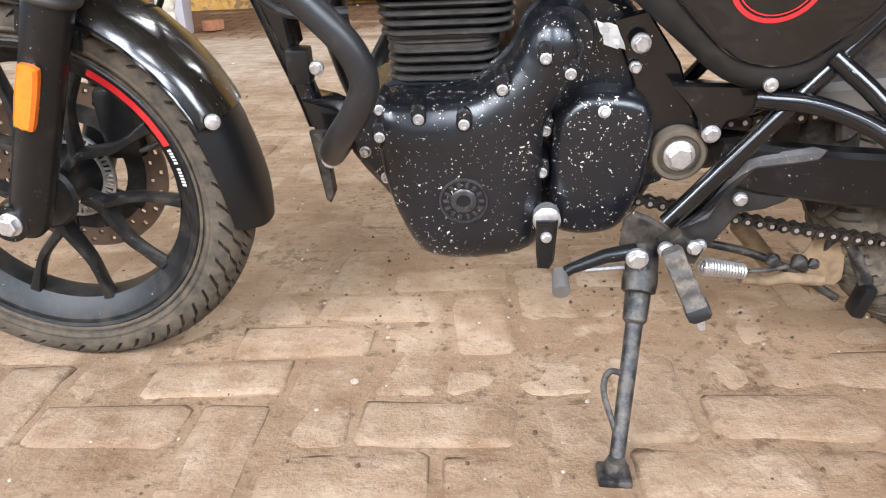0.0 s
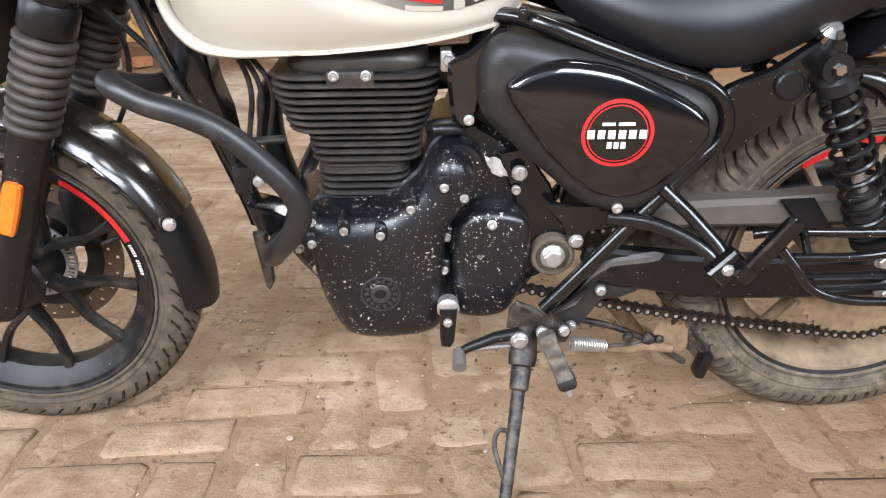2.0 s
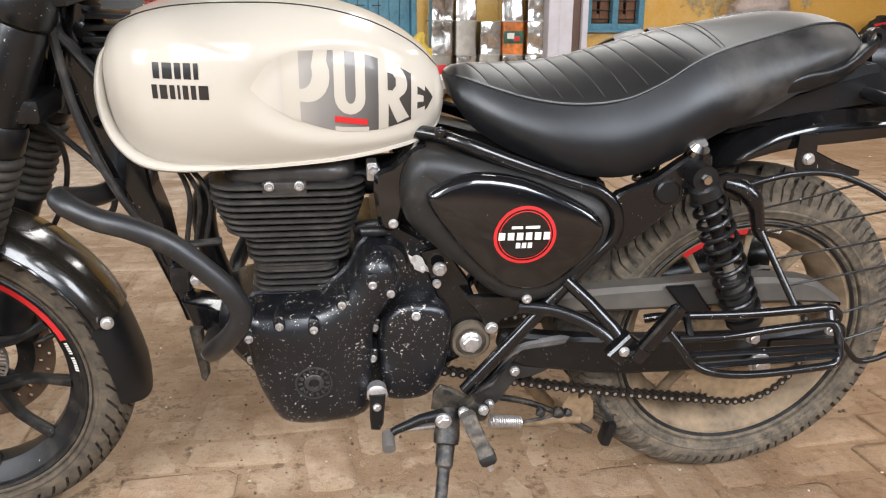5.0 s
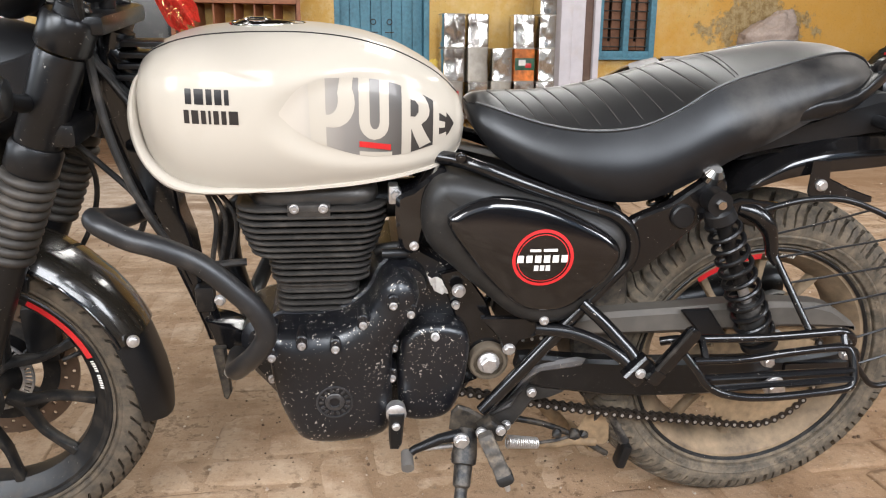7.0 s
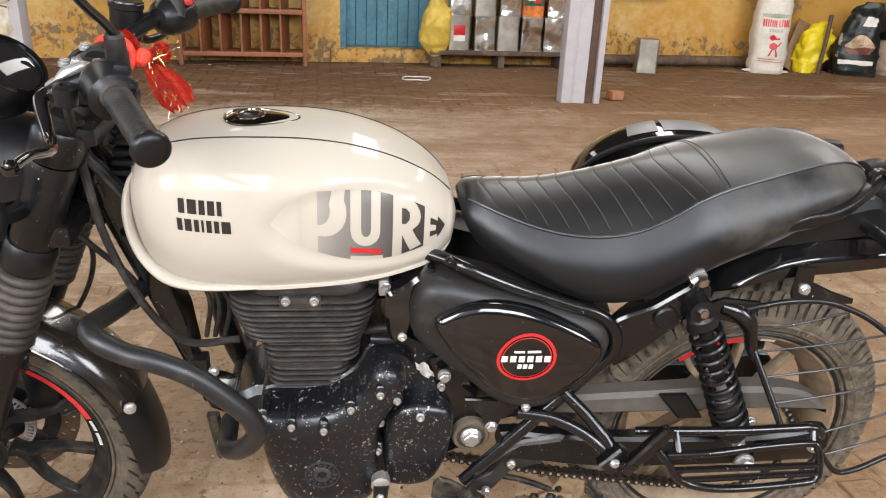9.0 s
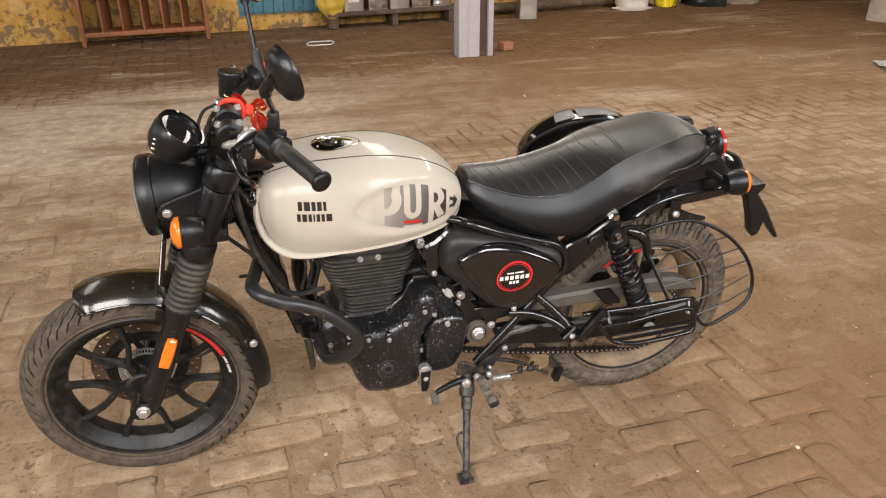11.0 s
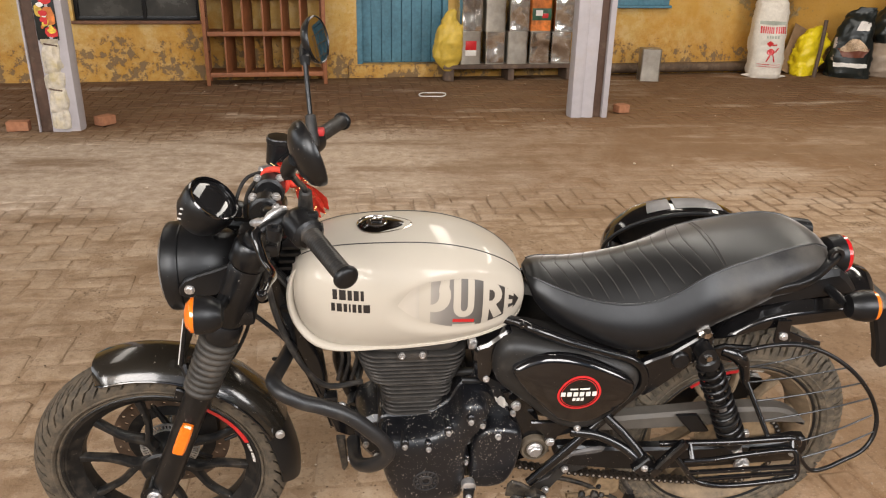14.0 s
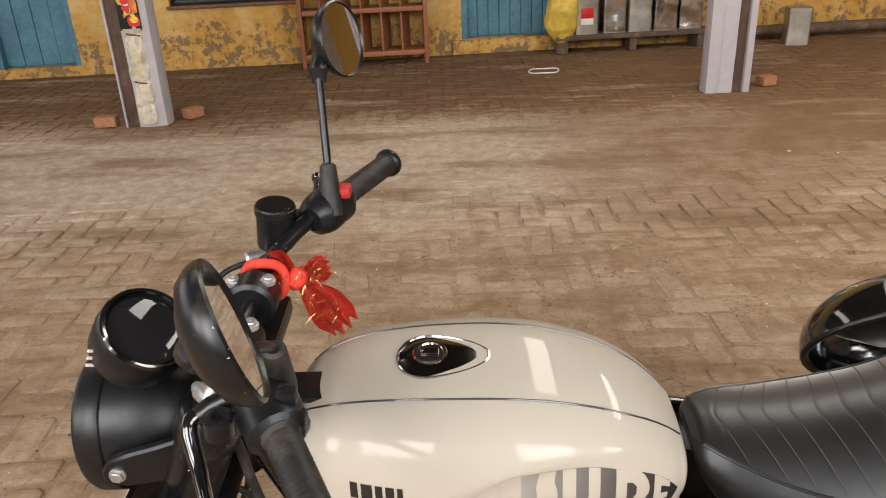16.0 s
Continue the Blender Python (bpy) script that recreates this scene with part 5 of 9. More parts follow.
def drape(o, bvh, lift, step=0.006, start=-0.6, way=1):
    """A flat outline in (u, w) cut fine and laid on a curved side."""
    bm = bmesh.new()
    bm.faces.new([bm.verts.new((a, 0, b)) for a, b in o])
    us_, ws_ = [a for a, _ in o], [b for _, b in o]
    for lo, hi, no in ((min(us_), max(us_), (1, 0, 0)), (min(ws_), max(ws_), (0, 0, 1))):
        x = lo + step
        while x < hi:
            bmesh.ops.bisect_plane(bm, geom=bm.verts[:] + bm.edges[:] + bm.faces[:], plane_co=V(*[c * x for c in no]), plane_no=V(*no), dist=1e-6)
            x += step
    bmesh.ops.triangulate(bm, faces=[f for f in bm.faces if len(f.verts) > 4])
    for v in bm.verts:
        hit, n, _, _ = bvh.ray_cast(V(v.co.x, start, v.co.z), V(0, way, 0))
        if hit is None:
            hit, n, _, _ = bvh.find_nearest(V(v.co.x, -0.1 * way, v.co.z))
        v.co = V(v.co.x, hit.y - way * lift, v.co.z)
    return bm


# folded seam round the front and the foot of the tank
SEAM = [(-0.346, 0.060, 0.838), (-0.356, 0.062, 0.820), (-0.363, 0.062, 0.788), (-0.362, 0.066, 0.748), (-0.350, 0.076, 0.714), (-0.328, 0.090, 0.690), (-0.302, 0.102, 0.677), (-0.27, 0.110, 0.6715), (-0.23, 0.1145, 0.6705), (-0.18, 0.1165, 0.6715), (-0.13, 0.116, 0.675)]
for s in (-1, 1):
    rings = []
    q = curve_pts([V(a, s * b, c) for a, b, c in SEAM], 5)
    for i, p_ in enumerate(q):
        d = (q[min(i + 1, len(q) - 1)] - q[max(i - 1, 0)]).normalized()
        out = d.cross(V(0, 1, 0)).normalized()
        f = min(1, i / 12, (len(q) - 1 - i) / 22) * 0.85 + 0.15
        rings.append([p_ + out * 0.0085 * f * math.cos(t) + V(0, 0.016 * f * math.sin(t), 0) for t in np.linspace(0, 2 * math.pi, 14, endpoint=False)])
    part("seam_flange", loft(rings), CREAM, tank)
# pinstripe, filler cap, tank graphics
stripe = []
for k in range(41):
    u = -0.335 + (0.118 + 0.335) * k / 40
    top, h = along(TU, T_TOP, u), along(TU, T_HALF, u)
    bot = along(TU, T_BOT, u)
    mid = bot + (top - bot) * 0.46
    fr = 0.47
    stripe.append((u, h * fr, mid + (top - mid) * math.sqrt(max(0, 1 - fr ** 2)) + 0.0006))
for s in (-1, 1):
    pts = []
    for u, v, w in stripe:
        hit, n, _, _ = TANK_BVH.find_nearest(V(u, s * v, w))
        pts.append(hit + n * 0.0001)
    part("pinstripe", tube(pts, 0.0014, 6), INK, tank, "black pinstripe")
capc = V(-0.165, 0.0, 0.899)
o = smooth2([(-0.060, 0.0), (-0.050, 0.025), (-0.028, 0.036), (0.0, 0.034), (0.032, 0.024), (0.052, 0.011), (0.056, 0.0), (0.052, -0.011), (0.032, -0.024), (0.0, -0.034), (-0.028, -0.036), (-0.050, -0.025)], 4)
def cap_rings(steps):
    return loft([[capc + V(a * f - (1 - f) * 0.018, b * f * 1.12, h) for a, b in o] for f, h in steps])


cap = part("filler_cap", cap_rings(((1.0, -0.006), (1.0, 0.0015), (0.985, 0.0035), (0.96, 0.0040), (0.93, 0.0028), (0.91, 0.0005))), CHROME, tank, "chrome-rimmed teardrop filler cap")
# dark metal base stands in for the dark roof mirrored in the chrome
part("cap_face", cap_rings(((0.93, 0.0), (0.91, 0.0016), (0.80, 0.0030), (0.62, 0.0060), (0.3, 0.0075), (0.05, 0.0077))), surface("dark_reflection_chrome", (0.10, 0.10, 0.105), 0.14, 1.0, vary=0.15, bumpy=0.0), cap, "glossy chrome cap face, dark reflection put into its colour")
part("flap", lathe([(0.0215, 0.0), (0.0215, 0.003), (0.0195, 0.0048), (0.0165, 0.0048), (0.0155, 0.0032), (0.003, 0.0036)], capc + V(-0.018, 0, 0.0050), (0, 0, 1), 28), CHROME, cap)
part("slot_cover", box(capc.x - 0.018, 0, capc.z + 0.0098, 0.022, 0.010, 0.003, 0.001), GLOSS, cap)

E_TOP = ([-0.147, -0.125, -0.10, -0.06, -0.02, 0.015, 0.04, 0.065, 0.088, 0.100, 0.109], [0.792, 0.820, 0.836, 0.840, 0.838, 0.831, 0.821, 0.809, 0.793, 0.780, 0.767])
E_BOT = ([-0.147, -0.125, -0.10, -0.07, -0.03, 0.0, 0.03, 0.065, 0.085, 0.100, 0.109], [0.790, 0.768, 0.752, 0.739, 0.727, 0.7245, 0.7255, 0.733, 0.739, 0.750, 0.765])


def env(u, b):
    lo, hi = along(*E_BOT, u), along(*E_TOP, u)
    return (u, lo + (hi - lo) * b)


o = [env(u, 0) for u in np.linspace(-0.146, 0.109, 34)] + [env(u, 1) for u in np.linspace(0.109, -0.146, 34)]
part("fade_panel", drape(o, TANK_BVH, 0.0005), GREYDECAL, tank, "grey fading graphic panel")


def letter(u0, u1, shape, lift=0.0010):
    pts = []
    for (a, b), (c, d) in zip(shape, shape[1:] + shape[:1]):
        for k in range(4):
            f = k / 4
            pts.append(env(u0 + (a + (c - a) * f) * (u1 - u0), b + (d - b) * f))
    part("letter", drape(pts, TANK_BVH, lift), CREAM, tank)


def arc2(cx, cy, rx, ry, a0, a1, n=8):
    return [(cx + rx * math.cos(radians(a0 + (a1 - a0) * k / n)), cy + ry * math.sin(radians(a0 + (a1 - a0) * k / n))) for k in range(n + 1)]


letter(-0.112, -0.038, [(0.12, 0.0), (0.42, -0.02), (0.42, 0.30)] + arc2(0.42, 0.70, 0.56, 0.40, -90, 25) + [(0.95, 1.0), (0.70, 1.0)] + arc2(0.42, 0.72, 0.24, 0.24, 20, -90) + [(0.42, 1.0), (0.10, 1.0)])
letter(-0.034, 0.011, [(0.0, 1.0), (0.0, 0.45)] + arc2(0.48, 0.45, 0.48, 0.22, 180, 360) + [(0.96, 1.0), (0.66, 1.0), (0.66, 0.47)] + arc2(0.5, 0.47, 0.16, 0.10, 0, -180, 5) + [(0.34, 1.0)])
letter(-0.034, 0.016, [(0.0, 0.0), (0.96, 0.0), (0.96, 0.06), (0.0, 0.06)])
letter(0.024, 0.072, [(0.08, 0.0), (0.38, 0.0), (0.38, 0.40), (0.66, 0.03), (1.02, 0.08), (0.70, 0.47)] + arc2(0.62, 0.75, 0.34, 0.27, -70, 78, 6) + [(0.08, 1.0)])
part("letter", drape([env(0.041, 0.60), env(0.048, 0.60), env(0.053, 0.68), env(0.053, 0.80), env(0.048, 0.86), env(0.041, 0.86)], TANK_BVH, 0.0015), GREYDECAL, tank)
letter(0.076, 0.098, [(0.0, 0.0), (0.95, 0.0), (0.95, 0.22), (0.42, 0.22), (0.42, 0.40), (0.85, 0.40), (0.85, 0.60), (0.42, 0.60), (0.42, 0.80), (0.95, 0.80), (0.95, 1.0), (0.0, 1.0)])
part("red_bar", drape([(-0.034, 0.7500), (0.012, 0.7425), (0.012, 0.7335), (-0.034, 0.7410)], TANK_BVH, 0.0014), RED, tank, "red underline bar")
# maker's mark, as plain dark blocks
for wa, wb, cuts in ((0.803, 0.824, [(-0.2745, -0.2655), (-0.2615, -0.2485), (-0.2450, -0.2365), (-0.2330, -0.2230), (-0.2195, -0.2130)]), (0.776, 0.795, [(-0.2780, -0.2705), (-0.2670, -0.2570), (-0.2535, -0.2465), (-0.2430, -0.2395), (-0.2360, -0.2285), (-0.2250, -0.2180), (-0.2145, -0.2015)])):
    for k, (a, b) in enumerate(cuts):
        part("mark", drape(smooth2([(a, wa), (b, wa), (b, wb), (a, wb)], 1), TANK_BVH, 0.0007), INK, tank)

# -- seat --
SU = [0.138, 0.146, 0.165, 0.20, 0.25, 0.30, 0.35, 0.40, 0.45, 0.50, 0.55, 0.60, 0.66, 0.71, 0.755, 0.788, 0.806, 0.814]
S_TOP = [0.786, 0.793, 0.798, 0.800, 0.801, 0.806, 0.816, 0.829, 0.842, 0.853, 0.861, 0.868, 0.8755, 0.878, 0.874, 0.860, 0.844, 0.826]
S_SEAM = [0.784, 0.787, 0.785, 0.776, 0.764, 0.758, 0.759, 0.768, 0.790, 0.819, 0.838, 0.851, 0.865, 0.872, 0.868, 0.853, 0.838, 0.822]
S_BOT = [0.774, 0.752, 0.724, 0.698, 0.676, 0.660, 0.650, 0.650, 0.665, 0.690, 0.717, 0.738, 0.766, 0.790, 0.806, 0.814, 0.816, 0.818]
S_HALF = [0.030, 0.050, 0.070, 0.092, 0.114, 0.131, 0.141, 0.146, 0.147, 0.145, 0.141, 0.136, 0.128, 0.117, 0.100, 0.078, 0.054, 0.026]
S_PANEL = [0.022, 0.036, 0.053, 0.072, 0.091, 0.106, 0.115, 0.119, 0.118, 0.112, 0.105, 0.099, 0.090, 0.080, 0.066, 0.050, 0.034, 0.018]
uu = np.linspace(0.138, 0.814, 110)
rings = []
for u in uu:
    h, seam, bot = along(SU, S_HALF, u), along(SU, S_SEAM, u) - 0.001, along(SU, S_BOT, u)
    pw = along(SU, S_PANEL, u)
    half = [((pw + (h * 1.03 - pw) * math.sin(min(1, f / 0.6) * math.pi / 2)) * (1 - 0.12 * (max(0, f - 0.6) / 0.4) ** 2), seam - (seam - bot) * f) for f in np.linspace(0, 1, 17)]
    rings.append([V(u, -a, b) for a, b in half] + [V(u, a, b) for a, b in half[::-1]])
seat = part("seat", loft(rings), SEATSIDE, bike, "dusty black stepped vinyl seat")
rows = []
pleats = [0.172 + 0.0315 * k for k in range(11)]
uu2 = np.linspace(0.138, 0.814, 330)
for u in uu2:
    row = []
    for k in range(27):
        q = -1 + 2 * k / 26
        u2 = min(0.8135, max(0.1385, u + 0.040 * abs(q) ** 1.3 * min(1, (u - 0.138) / 0.05) * min(1, max(0, (0.56 - u) / 0.1))))
        h, top, seam = along(SU, S_PANEL, u2) + 0.0010, along(SU, S_TOP, u2), along(SU, S_SEAM, u2)
        w = seam + (top - seam) * (1 - abs(q) ** 1.75)
        dip = max((math.exp(-((u - pu) / 0.0016) ** 2) for pu in pleats)) if u < 0.52 else math.exp(-((u - 0.535) / 0.003) ** 2) * 1.2
        row.append(V(u2, q * h, w - 0.0005 * dip * min(1, (1 - abs(q)) * 8)))
    rows.append(row)
bm = bmesh.new()
vs = [[bm.verts.new(p) for p in r] for r in rows]
for a, b in zip(vs, vs[1:]):
    for k in range(26):
        bm.faces.new((a[k], a[k + 1], b[k + 1], b[k]))
cushion = part("cushion", bm, SEAT, seat, "black vinyl cushion with stitched cross pleats", angle=60)
for s in (-1, 1):
    part("piping", tube([V(u, s * (along(SU, S_PANEL, u) + 0.001), along(SU, S_SEAM, u)) for u in np.linspace(0.15, 0.808, 70)], 0.0024, 8), SEAT, seat)
bm = bmesh.new()
for pu in pleats + [0.530, 0.540]:
    i = int(np.argmin(abs(uu2 - pu)))
    tube([p + V(0, 0, 0.0003) for p in rows[i][1:-1]], 0.0007, 4, bm=bm)
part("stitching", bm, THREAD, seat, "grey thread along the pleats")

# -- engine --
def rrect(a, b, r, c=(0, 0), n=5):
    out = []
    for sx, sy, a0 in ((1, 1, 0), (-1, 1, 90), (-1, -1, 180), (1, -1, 270)):
        for k in range(n):
            t = radians(a0 + 90 * k / (n - 1))
            out.append((c[0] + sx * (a - r) + r * math.cos(t), c[1] + sy * (b - r) + r * math.sin(t)))
    return out


CC = smooth2([(-0.181, 0.436), (-0.184, 0.395), (-0.174, 0.322), (-0.148, 0.258), (-0.118, 0.238), (-0.06, 0.236), (-0.012, 0.245), (0.010, 0.268), (0.012, 0.34), (0.015, 0.41), (0.040, 0.455), (0.056, 0.495), (0.047, 0.525), (0.022, 0.539), (-0.002, 0.527), (-0.022, 0.487), (-0.062, 0.455), (-0.10, 0.446), (-0.145, 0.445), (-0.168, 0.446)], 3)
def swelled(o, v_edge, v_base, deep, r, step=0.005):
    """A cast cover: the outline's wall from v_base to v_edge, then a face that swells by deep over a shoulder of width r."""
    bm = bmesh.new()
    bm.faces.new([bm.verts.new((a, 0, b)) for a, b in o])
    for axis, vals in ((V(1, 0, 0), [a for a, _ in o]), (V(0, 0, 1), [b for _, b in o])):
        x = min(vals) + step
        while x < max(vals):
            bmesh.ops.bisect_plane(bm, geom=bm.verts[:] + bm.edges[:] + bm.faces[:], plane_co=axis * x, plane_no=axis, dist=1e-6)
            x += step
    bmesh.ops.triangulate(bm, faces=[f for f in bm.faces if len(f.verts) > 4])
    a = np.array(o)
    b = np.roll(a, -1, axis=0)
    ab = b - a
    for v in bm.verts:
        q = np.array((v.co.x, v.co.z))
        t = np.clip(((q - a) * ab).sum(1) / (ab * ab).sum(1), 0, 1)
        d = np.hypot(*((a + ab * t[:, None]) - q).T)
        d = float((np.exp(-d / 0.006) @ d) / np.exp(-d / 0.006).sum()) if d.min() > 0.004 else float(d.min())
        k = max(0.0, 1 - d / r)
        v.co.y = v_edge - deep * math.sqrt(max(0.0, 1 - k * k))
    rim = [e for e in bm.edges if e.is_boundary]
    for v in {w for e in bmesh.ops.extrude_edge_only(bm, edges=rim)["geom"] if isinstance(e, bmesh.types.BMVert) for w in (e,)}:
        v.co.y = v_base
    return bm


crank = part("crankcase_cover", swelled(CC, -0.128, -0.06, 0.034, 0.052), ENGINE, bike, "matt black crankcase cover speckled with dried splashes", angle=60)
cbm = bmesh.new()
cbm.from_mesh(crank.data)
crank_bvh = BVHTree.FromBMesh(cbm)
cbm.free()
part("crankcase", plate(inset2(CC, -0.004), -0.075, 0.11, 0.004), ENGINE, bike)
bm = lathe([(0.0300, 0.008), (0.0296, -0.003), (0.0288, -0.0045), (0.0272, -0.0045), (0.0264, -0.003), (0.0260, 0.002), (0.0160, 0.002), (0.0156, -0.003), (0.0136, -0.0045), (0.0088, -0.0045), (0.0078, -0.001), (0.003, 0.0)], (-0.082, -0.1605, 0.328), (0, 1, 0), 40)
BADGE = surface("rubbed_engine_badge", (0.022, 0.023, 0.026), 0.34, vary=0.4, scale=90, dust=0.2, dust_scale=70, dust_col=(0.14, 0.13, 0.115), bumpy=0.05, spec=0.7)
emb = part("round_badge", bm, BADGE, crank, "embossed round badge with a ring of marks")
for k in range(14):
    a = 2 * math.pi * k / 14
    part("badge_mark", box(0, 0, 0, 0.0072, 0.005, 0.0040, 0.0008, m=Matrix.Translation((-0.082 + 0.0212 * math.cos(a), -0.1618, 0.328 + 0.0212 * math.sin(a))) @ Matrix.Rotation(-a, 4, "Y")), BADGE, emb)
for u, w, v in ((-0.177, 0.437, -0.11), (-0.178, 0.407, -0.112), (-0.130, 0.430, -0.118), (-0.078, 0.424, -0.118), (-0.034, 0.461, -0.118), (0.013, 0.497, -0.122), (0.041, 0.476, -0.112), (0.017, 0.395, -0.110), (0.012, 0.35, -0.108)):
    hit = crank_bvh.ray_cast(V(u, -0.5, w), V(0, 1, 0))[0]
    v = hit.y - 0.002 if hit else v
    bs = part("screw_boss", plate(rrect(0.0088, 0.0135, 0.0087, (u, w + 0.004)), v + 0.04, v - 0.003, 0.002), ENGINE, crank)
    part("screw", cap_bolt((u, v - 0.003, w), r=0.0050, h=0.006), STEEL, bs, "plated hexagon flange screw")
SC = smooth2([(0.026, 0.40), (0.036, 0.424), (0.060, 0.442), (0.095, 0.443), (0.128, 0.434), (0.141, 0.408), (0.138, 0.36), (0.130, 0.315), (0.112, 0.276), (0.085, 0.262), (0.048, 0.262), (0.027, 0.276), (0.022, 0.33)], 3)
spr = part("sprocket_cover", dome(SC, -0.05, -0.138, 0.016, 6, 0.004), ENGINE, bike, "matt black sprocket cover speckled with dried splashes")
part("screw", cap_bolt((0.082, -0.137, 0.426), (0, -0.95, 0.25), 0.0055, 0.008), STEEL, spr)
part("gearbox", plate(smooth2([(-0.02, 0.27), (0.02, 0.55), (0.07, 0.56), (0.14, 0.50), (0.17, 0.42), (0.15, 0.30), (0.10, 0.265)], 3), -0.085, 0.11, 0.01), ENGINE, bike)
part("starter_hump", lathe([(0.035, -0.11), (0.040, -0.09), (0.040, 0.02)], (0.033, 0.0, 0.505), (0, 1, 0), 28), ENGINE, bike)
part("sump", plate(smooth2([(-0.24, 0.37), (-0.20, 0.30), (-0.14, 0.245), (0.0, 0.24), (0.12, 0.245), (0.14, 0.29), (0.0, 0.42), (-0.2, 0.43)], 3), -0.06, 0.09, 0.012), ENGINE, bike)
for u, w in ((-0.215, 0.352), (-0.19, 0.315), (-0.13, 0.250), (0.06, 0.248), (0.10, 0.25)):
    part("screw", cap_bolt((u, -0.060, w), r=0.006, h=0.008), STEEL, bike)
# cylinder: stacked fins, wider at the head
head_c, foot_c = V(-0.110, 0, 0.64), V(-0.110, 0, 0.43)
nf = 17
for k in range(nf):
    f = k / (nf - 1)
    w = 0.452 + 0.181 * f
    if w > 0.553:
        au, bv_, cu = 0.101 + 0.018 * min(1, (w - 0.553) / 0.055), 0.094 + 0.010 * min(1, (w - 0.553) / 0.055), -0.110
    elif w > 0.508:
        au, bv_, cu = 0.080 + 0.13 * (w - 0.508), 0.086, -0.100
    else:
        au, bv_, cu = 0.069, 0.078, -0.106
    o = rrect(au, bv_, 0.046 if w > 0.553 else 0.03, (cu, 0.0), 6)
    zt = 0.0031
    rings = [[V(a, b, w + z) for a, b in inset2(o, d)] for d, z in ((0.010, -zt), (0.0022, -zt * 0.9), (0.0, -zt * 0.3), (0.0, zt * 0.3), (0.0022, zt * 0.9), (0.010, zt))]
    part("cooling_fin", loft(rings), FINS, bike)
part("cylinder", loft([[V(a, b, z) for a, b in rrect(x, y, 0.03, (-0.106, 0), 6)] for x, y, z in ((0.056, 0.064, 0.41), (0.056, 0.064, 0.500), (0.066, 0.072, 0.512), (0.066, 0.072, 0.548), (0.086, 0.080, 0.560), (0.096, 0.086, 0.645))]), FINS, bike)
part("barrel_band", loft([[V(a, b, z) for a, b in rrect(0.066, 0.074, 0.02, (-0.106, 0), 6)] for z in (0.489, 0.491, 0.508, 0.510)]), FINS, bike)
hc = [(0.098, 0.092, 0.640), (0.101, 0.095, 0.645), (0.101, 0.095, 0.652), (0.097, 0.091, 0.664), (0.088, 0.082, 0.671), (0.04, 0.04, 0.673)]
rc = part("rocker_cover", loft([[V(a, b, z) for a, b in rrect(x, y, min(x, y) * 0.45, (-0.106, 0), 6)] for x, y, z in hc]), FINS, bike, "black rocker cover")
part("inspection_cover", box(-0.113, -0.0945, 0.632, 0.066, 0.018, 0.022, 0.004), FINS, rc)
for u in (-0.135, -0.091):
    part("screw", cap_bolt((u, -0.104, 0.637), r=0.0058, h=0.006), STEEL, rc)
part("sensor", tube([V(0.0, -0.09, 0.555), V(0.025, -0.095, 0.557), V(0.04, -0.095, 0.557)], [0.008, 0.0085, 0.007], 12), PLASTIC, bike)
part("breather_hose", tube([V(-0.01, -0.05, 0.545), V(0.02, -0.06, 0.555), V(0.05, -0.06, 0.55), (0.06, -0.05, 0.52)], 0.009, 10, 5), RUBBER, bike)
part("throttle_body", tube([V(-0.01, -0.02, 0.625), V(0.07, -0.02, 0.63)], 0.032, 20), PLASTIC, bike)
part("throttle_body_screw", bolt((0.02, -0.09, 0.655), r=0.008, h=0.012), STEEL, bike)
part("throttle_linkage", box(0.018, -0.075, 0.652, 0.016, 0.03, 0.03, 0.004), STEEL, bike)
ex = part("exhaust_header", tube([V(-0.17, 0.03, 0.60), V(-0.225, 0.05, 0.60), V(-0.265, 0.08, 0.55), V(-0.265, 0.10, 0.45), V(-0.22, 0.115, 0.33), V(-0.10, 0.125, 0.265), V(0.10, 0.14, 0.25), V(0.25, 0.15, 0.26)], 0.021, 16, 6), SATIN, bike, "black exhaust pipe")
part("silencer", tube([V(0.23, 0.15, 0.26), V(0.27, 0.155, 0.265), V(0.33, 0.165, 0.275), V(0.82, 0.185, 0.36), V(0.85, 0.186, 0.365)], [0.022, 0.038, 0.044, 0.046, 0.040], 24), SATIN, bike, "black silencer")

